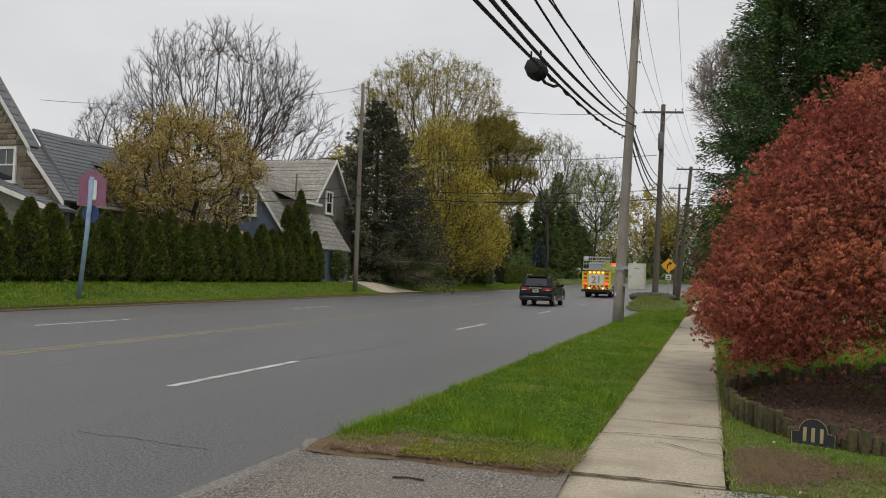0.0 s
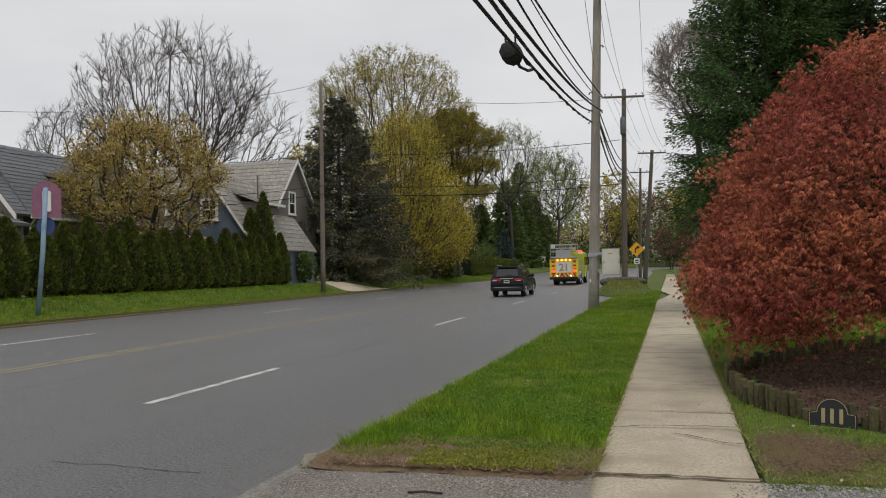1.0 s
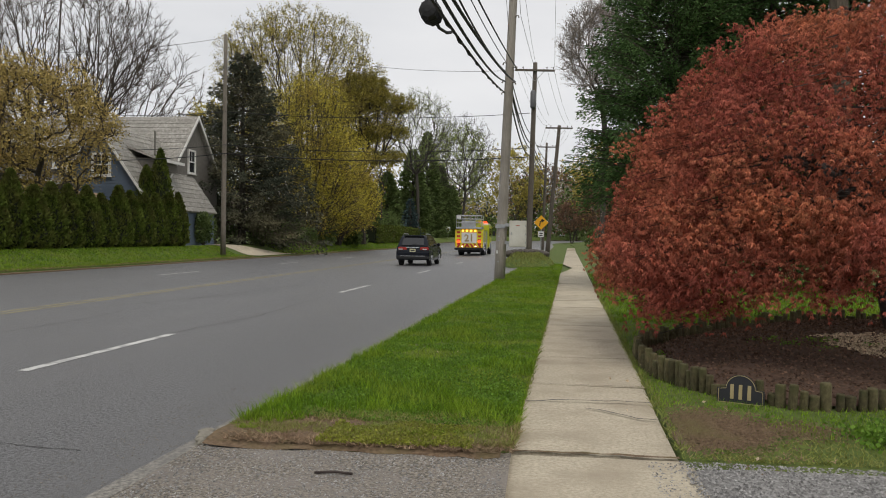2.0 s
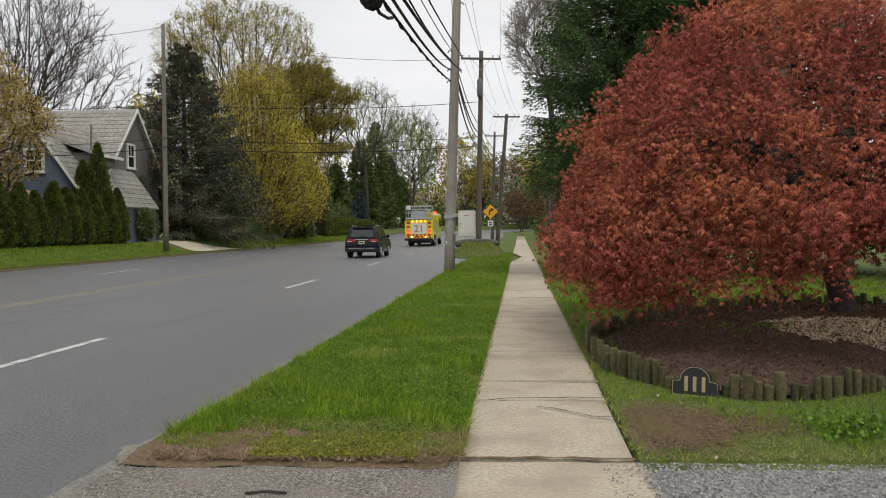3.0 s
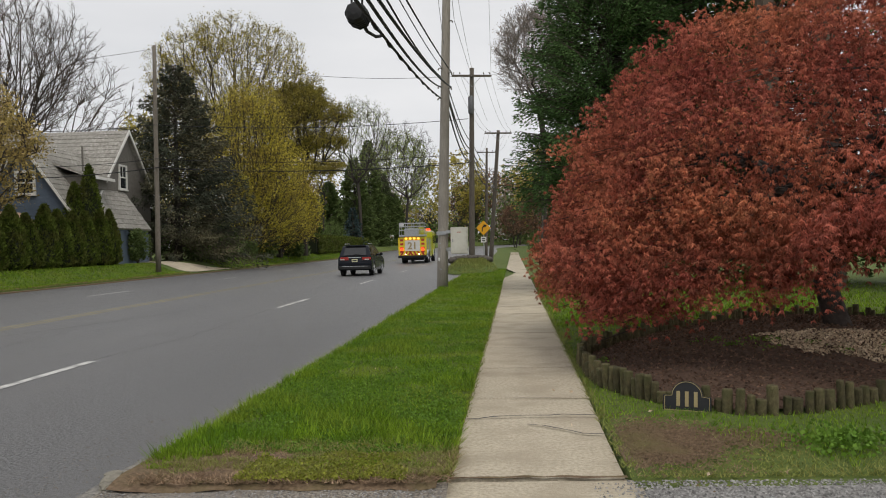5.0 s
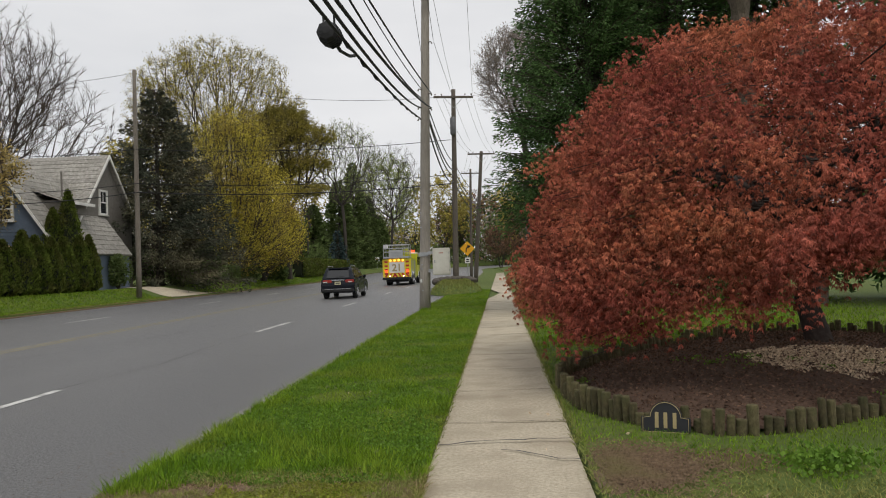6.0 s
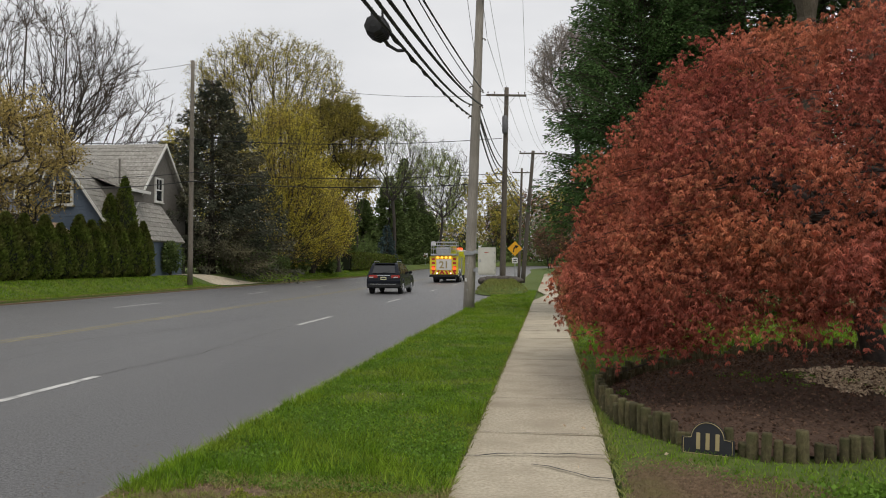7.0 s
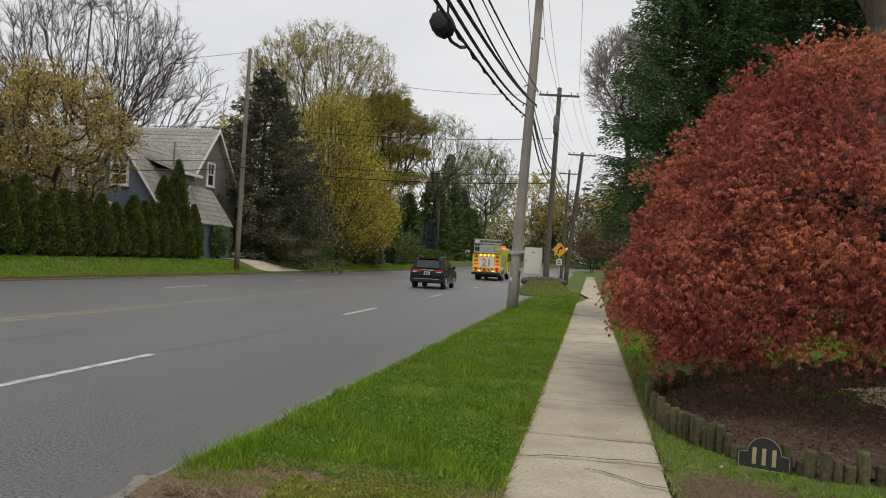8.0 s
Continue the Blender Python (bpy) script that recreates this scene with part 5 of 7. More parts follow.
def blue_house():
    ob = thing("blue_house", "blue clapboard house with steep pale slate roofs and white windows", "house", at=pose(0, 0, 0))
    # wing whose gable looks along the road
    cx, y0, top, eave, half = -26.97, 44.0, 8.2, 3.2, 3.6
    s = Shape()
    s.prism([(cx - half + 0.25, 0.7), (cx + half - 0.25, 0.7), (cx + half - 0.25, eave), (cx, top - 0.15), (cx - half + 0.25, eave)], "y", y0, 53)
    wall = part("wing_wall", s, SIDING, ob)
    def edge(z):
        k = half - 0.28 if z < eave else max(0.03, (half - 0.28) * (top - 0.12 - z) / (top - 0.12 - eave))
        return cx - k, cx + k
    boards(wall, edge, y0, 2.2, top - 0.15, 0.2, SIDING)
    for sg, sd in ((-1, 1), (1, 2)):
        roof_slope(ob, [(cx + sg * half, y0 - 0.35, eave - 0.1), (cx + sg * half, 53, eave - 0.1), (cx, 53, top), (cx, y0 - 0.35, top)], SLATE, courses=16, across=22, seed=sd)
        s = Shape()
        s.prism([(cx + sg * half, eave - 0.28), (cx + sg * half, eave - 0.08), (cx, top + 0.02), (cx, top - 0.24)], "y", y0 - 0.40, y0 - 0.33)
        part("rake_board", s, TRIM, ob)
    sash_window(ob, pose(cx + 0.1, y0 - 0.03, 5.05), 1.05, 1.4)
    # main block across it
    yr, zt, ze = 53.2, 10.1, 5.6
    s = Shape()
    s.prism([(49.3, 0.7), (57.1, 0.7), (57.1, ze), (yr, zt - 0.15), (49.3, ze)], "x", -37.5, -25.2)
    part("main_wall", s, GREYSIDE, ob)
    roof_slope(ob, [(-37.9, 48.7, ze - 0.35), (-24.9, 48.7, ze - 0.35), (-24.9, yr, zt), (-37.9, yr, zt)], SLATE, courses=16, across=30, seed=3)
    roof_slope(ob, [(-37.9, 57.7, ze - 0.35), (-24.9, 57.7, ze - 0.35), (-24.9, yr, zt), (-37.9, yr, zt)], SLATE, courses=16, across=10, seed=4)
    for sg in (-1, 1):
        s = Shape()
        s.prism([(yr + sg * 4.5, ze - 0.55), (yr + sg * 4.5, ze - 0.33), (yr, zt + 0.02), (yr, zt - 0.24)], "x", -24.92, -24.85)
        part("rake_board", s, TRIM, ob)
    sash_window(ob, pose(-25.17, 52.6, 5.9, 0, 0, 90), 1.0, 1.7)
    s = Shape()
    s.prism([(-34.3, 4.9), (-31.2, 4.9), (-31.2, 7.5), (-34.3, 7.5)], "y", 48.6, 52.0)
    part("dormer", s, GREYSIDE, ob)
    roof_slope(ob, [(-34.5, 48.3, 7.45), (-31.0, 48.3, 7.45), (-31.0, 52.6, 9.0), (-34.5, 52.6, 9.0)], SLATE, courses=7, across=9, seed=7, name="dormer_roof")
    s = Shape()
    s.box(-34.5, 48.24, 7.3, -31.0, 48.32, 7.47, 0.01)
    part("fascia", s, TRIM, ob)
    sash_window(ob, pose(-32.56, 48.57, 5.95), 0.95, 1.3)
    # shed dormer and low porch
    s = Shape()
    s.prism([(45.8, 5.6), (48.6, 5.6), (48.6, 6.35), (45.8, 6.35)], "x", -25.9, -24.3)
    dm = part("dormer", s, GREYSIDE, ob)
    roof_slope(ob, [(-24.0, 45.5, 6.3), (-24.0, 48.9, 6.3), (-26.4, 48.9, 7.2), (-26.4, 45.5, 7.2)], SLATE, courses=6, across=8, seed=5, name="dormer_roof")
    s = Shape()
    s.box(-24.03, 45.4, 6.12, -23.93, 49.0, 6.3, 0.01)
    part("gutter", s, TRIM, ob)
    s = Shape()
    s.box(-25.2, 49.9, 0.7, -23.8, 52.7, 3.2, 0.03)
    part("porch_wall", s, SIDING, ob)
    roof_slope(ob, [(-23.5, 49.6, 3.25), (-23.5, 53.0, 3.25), (-25.2, 53.0, 3.85), (-25.2, 49.6, 3.85)], SLATE, courses=5, across=8, seed=6, name="porch_roof")
    sash_window(ob, pose(-23.77, 51.3, 1.75, 0, 0, 90), 1.1, 1.1)
    sash_window(ob, pose(-24.5, 49.87, 1.75), 1.0, 1.1)
    s = Shape(); s.tube([(-24.6, 46.2, 6.3), (-24.6, 46.2, 8.1)], 0.06, 8)
    part("vent_pipe", s, GREYSIDE, ob)
    s = Shape()
    s.tube([(-28.0, 47.6, 8.3), (-28.0, 47.6, 8.6), (-28.1, 47.5, 8.75)], [0.03, 0.03, 0.03], 6)
    dish = part("dish_mast", s, GALV, ob)


def stone_house():
    ob = thing("stone_house", "brown field-stone house with a grey shingle roof and white windows", "house", at=pose(0, 0, 0))
    y0 = 31.6
    out = [(-41.5, 0.7), (-30.4, 0.7), (-30.4, 5.1), (-32.5, 7.65), (-36.8, 13.4), (-41.5, 7.4)]
    s = Shape(); s.prism(out, "y", y0, 32.2)
    wall = part("gable_wall", s, MORTAR, ob)
    # field stones on the gable
    rng = np.random.default_rng(4)
    protos = []
    for k in range(6):
        bm = bmesh.new()
        bmesh.ops.create_cube(bm, size=1)
        bmesh.ops.bevel(bm, geom=bm.edges[:], offset=0.12, segments=1, affect="EDGES")
        for v in bm.verts:
            v.co += Vector(rng.normal(0, 0.03, 3))
        protos.append(mesh_of(bm, STONE))
    z = 3.6
    count = 0
    while z < 11.4 and count < 290:
        h = rng.uniform(0.22, 0.38)
        x = -36.6 + rng.uniform(0, 0.3)
        while True:
            w = rng.uniform(0.35, 0.8)
            top = z + h
            lim = -30.5 if top < 5.1 else -30.4 - (top - 5.1) * 0.823 if top < 7.65 else -32.5 - (top - 7.65) * 0.748
            if x + w > lim - 0.12:
                break
            if not (-34.95 < x + w / 2 < -33.3 and 5.4 < z + h / 2 < 7.9):
                st = new("stone", protos[rng.integers(0, 6)])
                st.parent = wall
                st.matrix_basis = pose(x + w / 2, y0 - 0.01, z + h / 2) @ Matrix.Diagonal((w - 0.03, 0.09, h - 0.03, 1))
                count += 1
            x += w
        z += h
    sash_window(ob, pose(-34.1, y0 - 0.05, 5.75), 1.15, 1.9)
    for pa, pb in (((-37.0, 13.7), (-32.35, 7.6)), ((-32.5, 7.6), (-30.0, 4.75))):
        s = Shape()
        s.prism([pa, pb, (pb[0], pb[1] - 0.28), (pa[0], pa[1] - 0.28)], "y", y0 - 0.35, y0 - 0.28)
        part("rake_board", s, TRIM, ob)
        roof_slope(ob, [(pb[0], y0 - 0.3, pb[1] + 0.03), (pb[0], 31.9 if pa[1] > 10 else 33.0, pb[1] + 0.03), (pa[0], 31.9 if pa[1] > 10 else 33.0, pa[1] + 0.03), (pa[0], y0 - 0.3, pa[1] + 0.03)], SHINGLE, courses=14, across=6, seed=int(pa[1]))
    # long wing behind, its slope towards the road
    s = Shape(); s.prism([(-38, 0.7), (-30.4, 0.7), (-30.4, 5.0), (-33.1, 8.55), (-38, 5.0)], "y", 33.5, 44)
    part("wing_wall", s, MORTAR, ob)
    roof_slope(ob, [(-29.95, 32.2, 4.75), (-29.95, 44.4, 4.75), (-33.1, 44.4, 8.75), (-33.1, 32.2, 8.75)], SHINGLE, courses=18, across=24, seed=8)
    s = Shape(); s.box(-29.98, 32.2, 4.6, -29.85, 44.4, 4.76, 0.02)
    part("gutter", s, TRIM, ob)
    s = Shape(); s.tube([(-30.0, 32.6, 4.65), (-30.35, 32.6, 4.3), (-30.35, 32.6, 0.8)], 0.05, 8)
    part("downpipe", s, TRIM, ob)
    for yd in (36.4, 41.2):
        s = Shape(); s.prism([(yd - 0.85, 5.2), (yd + 0.85, 5.2), (yd + 0.85, 7.0), (yd - 0.85, 7.0)], "x", -33, -30.6)
        part("dormer", s, GREYSIDE, ob)
        roof_slope(ob, [(-30.35, yd - 1.05, 6.95), (-30.35, yd + 1.05, 6.95), (-33.2, yd + 1.05, 7.75), (-33.2, yd - 1.05, 7.75)], SHINGLE, courses=6, across=5, seed=9, name="dormer_roof")
        sash_window(ob, pose(-30.57, yd, 5.35, 0, 0, 90), 1.0, 1.5)
        s = Shape(); s.box(-30.4, yd - 1.06, 6.75, -30.32, yd + 1.06, 6.93, 0.01)
        part("fascia", s, TRIM, ob)
    # low front porch roof
    s = Shape(); s.prism([(-37, 0.7), (-29.8, 0.7), (-29.8, 4.2), (-37, 6.5)], "y", 30.3, 31.5)
    part("porch_wall", s, GREYSIDE, ob)
    roof_slope(ob, [(-29.3, 30.0, 4.25), (-29.3, 31.5, 4.25), (-37, 31.5, 6.8), (-37, 30.0, 6.8)], SHINGLE, courses=14, across=4, seed=11, name="porch_roof")
    s = Shape(); s.prism([(-29.3, 4.0), (-29.3, 4.24), (-37, 6.78), (-37, 6.54)], "y", 29.9, 29.98)
    part("rake_board", s, TRIM, ob)
    s = Shape(); s.box(-39.4, 33, 10.0, -38.4, 34, 15.4, 0.04)
    part("chimney", s, STONE, ob)


blue_house()
stone_house()
sh = thing("garden_shed", "small shed with a tan roof behind the hedge", "shed", at=pose(-26.2, 40.2, 0.95))
s = Shape(); s.prism([(-1.1, 0), (1.1, 0), (1.1, 2.2), (0, 2.85), (-1.1, 2.2)], "y", 0, 2)
part("wall", s, GREYSIDE, sh)
for k in (-1, 1):
    s = Shape(); s.prism([(k * 1.3, 2.1), (0, 2.88), (0, 2.98), (k * 1.3, 2.2)], "y", -0.15, 2.15)
    part("roof_slope", s, TANROOF, sh)
for at, h in (((-23.4, 44.6, 0.85), 5.9), ((-24.1, 44.2, 0.9), 4.8)):
    tall = arborvitae(int(h * 10), h, 0.8, 4200)
    tall.matrix_basis = pose(*at)
    tagged(tall, "tall pointed dark green arborvitae behind the hedge")


# ---------------------------------------------------------------- the bed under the maple
def bed():
    s = Shape()
    rings, seg = 9, 48
    vs = [(BED[0], BED[1], 0.33)]
    for i in range(1, rings + 1):
        f = i / rings
        for k in range(seg):
            a = 2 * math.pi * k / seg
            r = ring_r(a) * f * 0.985
            vs.append((BED[0] + r * math.cos(a), BED[1] + r * math.sin(a), 0.05 + 0.28 * (1 - f * f) + 0.025 * noise.noise((r * math.cos(a) * 2, r * math.sin(a) * 2, 0))))
    fs = [(0, 1 + k, 1 + (k + 1) % seg) for k in range(seg)]
    fs += [(1 + (i - 1) * seg + k, 1 + (i - 1) * seg + (k + 1) % seg, 1 + i * seg + (k + 1) % seg, 1 + i * seg + k)[::-1] for i in range(1, rings) for k in range(seg)]
    s.add(vs, fs)
    solid("mulch_bed", s, MULCH, "raised bed of dark brown mulch under the maple", "mulch", "structure", smooth=True)


RING = [(1.0, 9.2), (1.05, 8.3), (1.2, 7.8), (1.5, 7.3), (2.05, 6.82), (2.6, 6.85), (3.5, 7.35), (4.8, 8.2), (6.2, 9.4), (7.3, 11), (7.6, 13), (6.8, 14.6), (5.4, 15.0), (4.2, 14.2), (3.1, 13.2), (2.2, 12.0), (1.5, 11.0), (1.1, 10.2)]
RING_A = sorted((math.atan2(y - BED[1], x - BED[0]) % (2 * math.pi), math.hypot(x - BED[0], y - BED[1])) for x, y in RING)


def ring_r(a):
    """Reach of the log edging round the bed."""
    return float(np.interp(a % (2 * math.pi), [p[0] for p in RING_A], [p[1] for p in RING_A], period=2 * math.pi))


def bed_z(x, y):
    f = math.hypot(x - BED[0], y - BED[1]) / ring_r(math.atan2(y - BED[1], x - BED[0]))
    return 0.05 + 0.28 * (1 - f * f)


bed()
LOG = mat("weathered_log", (0.055, 0.046, 0.022), (0.135, 0.115, 0.058), 7, 0.95, 0.7, 25, c3=(0.06, 0.068, 0.022), big=2.5, stretch=(3, 3, 0.7), obrand=0.3)
protos = []
lr = np.random.default_rng(14)
for k in range(5):
    s = Shape()
    rr = 0.062
    h = 1.0
    ang = np.arange(10) * 0.6283
    wob = 1 + lr.normal(0, 0.04, 10)
    rings_ = [(0.0, 1.0), (0.90, 1.0), (0.97, 0.96), (1.0, 0.84)]
    vs = [(rr * w * q * math.cos(a), rr * w * q * math.sin(a), z) for z, q in rings_ for a, w in zip(ang, wob)]
    s.add(vs, [(i * 10 + k2, i * 10 + (k2 + 1) % 10, (i + 1) * 10 + (k2 + 1) % 10, (i + 1) * 10 + k2) for i in range(3) for k2 in range(10)] + [tuple(30 + j for j in range(10))])
    protos.append(mesh_of(s, LOG, True))
edging = thing("log_edging", "ring of short upright weathered logs edging the mulch bed", "garden edging", at=pose(BED[0], BED[1], 0))
a = 0.0
while a < 2 * math.pi:
    r = ring_r(a) + lr.normal(0, 0.015)
    lg = new("log", protos[lr.integers(0, 5)])
    lg.parent = edging
    w = lr.uniform(0.56, 0.84)
    lg.matrix_basis = pose(r * math.cos(a), r * math.sin(a), -0.05, lr.normal(0, 3), lr.normal(0, 3), lr.uniform(0, 360)) @ Matrix.Diagonal((w, w, lr.choice([0.20, 0.25, 0.29, 0.33]) + lr.normal(0, 0.015), 1))
    a += 0.13 * w / r

# dark plaque leaning on the logs, its figures left as plain bars
DARK = mat("dark_plaque", (0.012, 0.013, 0.016), (0.022, 0.023, 0.027), 5, 0.45, 0)
GOLD = mat("dull_gold", (0.34, 0.27, 0.13), (0.42, 0.34, 0.18), 5, 0.5, 0)
pq = thing("plaque", "dark arched plaque with a thin gold border against the log edging", "plaque", at=pose(1.62, 6.98, 0.0, -8, 0, -24))
def plaque_line(k):
    return [(-0.21 * k, 0.02), (0.21 * k, 0.02), (0.21 * k, 0.14 * k + 0.01)] + [(0.14 * k * math.cos(t), 0.15 + 0.135 * k * math.sin(t)) for t in np.linspace(0, math.pi, 14)] + [(-0.21 * k, 0.14 * k + 0.01)]
s = Shape(); s.prism(plaque_line(1.0), "y", 0, 0.02)
part("plate", s, DARK, pq)
s = Shape()
edge_pts = [(x, -0.004, z) for x, z in plaque_line(0.93)]
s.tube(edge_pts + [edge_pts[0]], 0.0035, 5)
part("border", s, GOLD, pq)
for x in (-0.075, 0.0, 0.078):
    s = Shape(); s.box(x - 0.016, -0.008, 0.055, x + 0.016, -0.001, 0.19, 0.002)
    part("bar", s, GOLD, pq)


# ---------------------------------------------------------------- loose ground cover
def blades(name, pts, h, w, rng, material, label, lean=0.5, category="grass"):
    pts = np.asarray(pts)
    n = len(pts)
    az = rng.uniform(0, 2 * math.pi, n)
    side = np.stack([np.cos(az), np.sin(az), np.zeros(n)], axis=1)
    hh = h * rng.uniform(0.5, 1.3, n)[:, None]
    tip = pts + np.stack([rng.normal(0, lean, n), rng.normal(0, lean, n), np.ones(n)], axis=1) * hh
    v = np.stack([pts - side * w, pts + side * w, tip], axis=1).reshape(-1, 3)
    s = Shape()
    s.arrays(v, np.arange(3 * n).reshape(-1, 3))
    return solid(name, s, material, label, category, "stuff")


def scatter(rng, n, xa, ka, xb, kb, y0, y1, power=1.0):
    y = y0 + (y1 - y0) * rng.uniform(0, 1, n) ** power
    f = rng.uniform(0, 1, n)
    return np.stack([(xa + ka * y) * (1 - f) + (xb + kb * y) * f, y, np.full(n, 0.02)], axis=1)


def tuft(p, k=0.9, seed=0.0):
    return np.array([noise.noise((x * k, y * k, seed)) for x, y, _ in p])


grng = np.random.default_rng(3)
p = scatter(grng, 95000, KERB + 0.10, SKEW, WALK_L + 0.03, SKEW, 5.05, 46, 1.9)
nz = tuft(p, 2.0, 1)
edge_y = 5.62 + 0.5 * tuft(p, 1.8, 7) - 0.32 * (p[:, 0] < -2.2)
worn = p[:, 1] < edge_y
ok = ~worn | (nz > np.where(p[:, 0] > -1.5, -0.12, 0.12))
p[:, 2] += 0.05
blades("verge_grass", p[ok], 0.038, 0.0045, grng, BLADE, "green spring grass on the verge", lean=0.75)
big = p[ok & (tuft(p, 1.1, 4) > 0.12)]
blades("verge_grass", big[: len(big) // 2], 0.10, 0.005, grng, BLADE, "taller tufts of green grass on the verge")
e = scatter(grng, 6000, KERB + 0.13, SKEW, KERB + 0.30, SKEW, 5.3, 30, 1.7)
blades("verge_grass", e, 0.12, 0.005, grng, BLADE, "long grass hanging over the kerb", lean=0.55)
# worn patch at the head of the verge
sp_ = Shape()
xs_, ys_ = np.linspace(KERB + 0.09, WALK_L - 0.04, 16), np.linspace(4.66, 5.75, 9)
sp_.add([(x + 0.036 * y, min(y, 5.55 + 0.2 * noise.noise((x * 1.7, 3, 0)) + 0.1 * noise.noise((x * 5, 1, 0))) if y > 5.5 else max(y, 4.70 + 0.16 * noise.noise((x * 1.5, 8, 0)) + 0.05 * noise.noise((x * 7, 8, 0))), 0.045 + 0.045 * smooth_step(4.66, 4.9, y) - 0.035 * smooth_step(5.3, 5.75, y) + 0.014 * noise.noise((x * 5, y * 5, 0))) for y in ys_ for x in xs_], [(r * 16 + c, r * 16 + c + 1, r * 16 + c + 17, r * 16 + c + 16) for r in range(8) for c in range(15)])
solid("bare_patch", sp_, SOIL, "worn brown soil at the head of the verge", "soil", "structure", smooth=True)
q = scatter(grng, 5500, KERB + 0.2, SKEW, WALK_L + 0.05, SKEW, 4.72, 5.6)
q[:, 2] = 0.075
blades("dead_grass", q, 0.035, 0.004, grng, STRAW, "dead straw on the worn patch", lean=1.6)
q2 = scatter(grng, 16000, KERB + 0.3, SKEW, WALK_L + 0.05, SKEW, 4.85, 5.75)
q2[:, 2] = 0.075
moss = scatter(grng, 16000, KERB + 0.9, SKEW, WALK_L - 0.25, SKEW, 4.76, 5.6)
moss[:, 2] = grng.uniform(0.085, 0.105, len(moss))
moss = moss[(tuft(moss, 1.7, 41) + 0.5 * tuft(moss, 5.0, 42) + 0.9 * (0.45 - np.abs(moss[:, 0] + 1.25)) > 0.0)]
s = Shape()
leaves(s, moss, 0.015, grng, along=grng.normal(0, 1, (len(moss), 3)) * (1, 1, 0.35), long=1.2, flat=0.8)
solid("creeping_weeds", s, MOSSLEAF, "yellow-green creeping weeds over the worn patch", "weeds", "stuff")
blades("thin_grass", q2[tuft(q2, 2.6, 9) + 0.2 * (q2[:, 0] + 1.3) > -0.12], 0.04, 0.0045, grng, DRYBLADE, "thin yellowish grass on the worn patch", lean=0.9)

# bare soil between the walk and the bed
sp_ = Shape()
ring_n = 40
pr_ = [(1.02, 5.85)] + [(1.02 + k * (0.74 + 0.22 * noise.noise((math.cos(a) * 1.8, math.sin(a) * 1.8, k))) * math.cos(a), 5.85 + k * (0.62 + 0.2 * noise.noise((math.cos(a) * 1.8, math.sin(a) * 1.8, k + 5))) * math.sin(a)) for k in (0.35, 0.7, 1.0) for a in np.arange(ring_n) * 2 * math.pi / ring_n]
sp_.add([(max(x, WALK_R + SKEW * y + 0.01), y, 0.030 - (0.045 if i > 2 * ring_n else 0) + 0.03 * noise.noise((x * 4, y * 4, 2))) for i, (x, y) in enumerate(pr_)], [(0, 1 + k, 1 + (k + 1) % ring_n) for k in range(ring_n)] + [(1 + i * ring_n + k, 1 + (i + 1) * ring_n + k, 1 + (i + 1) * ring_n + (k + 1) % ring_n, 1 + i * ring_n + (k + 1) % ring_n) for i in range(2) for k in range(ring_n)])
solid("bare_patch", sp_, SOIL, "worn brown soil beside the walk", "soil", "structure", smooth=True)
# lawn on the other side of the walk
def bed_clear(p):
    return np.hypot(p[:, 0] - BED[0], p[:, 1] - BED[1]) > np.array([ring_r(math.atan2(y - BED[1], x - BED[0])) + 0.07 for x, y, _ in p])


p = scatter(grng, 60000, WALK_R, SKEW, 7.5, 0, 4.98, 20, 1.5)
p = p[bed_clear(p)]
soilmask = (np.hypot((p[:, 0] - 0.98) / 0.95, (p[:, 1] - 5.85) / 0.75) + 0.55 * tuft(p, 2.5, 3) + 0.35 * tuft(p, 7.0, 5)) < 0.95
dry = ~soilmask & (p[:, 1] + 0.7 * tuft(p, 1.5, 31) + 0.4 * tuft(p, 5.0, 32) < 5.7)
blades("thin_grass", p[dry], 0.032, 0.0045, grng, DRYBLADE, "short yellowish grass along the gravel drive", lean=0.9)
blades("lawn_grass", p[~soilmask & ~dry], 0.042, 0.0045, grng, BLADE, "green lawn grass round the mulch bed")
blades("thin_grass", p[soilmask][1::3], 0.032, 0.0045, grng, DRYBLADE, "thin yellowish grass on bare soil", lean=0.9)
blades("thin_grass", p[soilmask][::2], 0.026, 0.004, grng, STRAW, "dead straw on bare soil", lean=1.5)
p = scatter(grng, 30000, WALK_R + 0.02, SKEW, 12, 0, 14, 34, 1.2)
p = p[bed_clear(p)]
blades("lawn_grass", p, 0.075, 0.012, grng, BLADE, "green lawn grass beyond the maple")
e = np.concatenate([scatter(grng, 2500, WALK_R - 0.04, SKEW, WALK_R + 0.06, SKEW, 5.2, 24), scatter(grng, 2500, WALK_L - 0.06, SKEW, WALK_L + 0.04, SKEW, 5.2, 28)])
blades("edge_grass", e, 0.05, 0.0045, grng, DRYBLADE, "yellow-green grass along the edges of the walk", lean=0.9)
far_p = scatter(grng, 75000, FAR_KERB - 0.18, 0, -22.3, 0, 14, 120, 1.5)
far_p[:, 2] = [lawn_z(x, y) for x, y, _ in far_p]
dr_ = (far_p[:, 1] > 50.2) & (far_p[:, 1] < 59)
far_p = far_p[~dr_]
blades("far_lawn_grass", far_p, 0.09, 0.016, grng, BLADE, "green grass on the far lawn strip")
edge_p = scatter(grng, 22000, FAR_KERB - 0.13, 0, FAR_KERB - 0.75, 0, 14, 120, 1.3)
edge_p = edge_p[(edge_p[:, 1] < 50.3) | (edge_p[:, 1] > 58.8)]
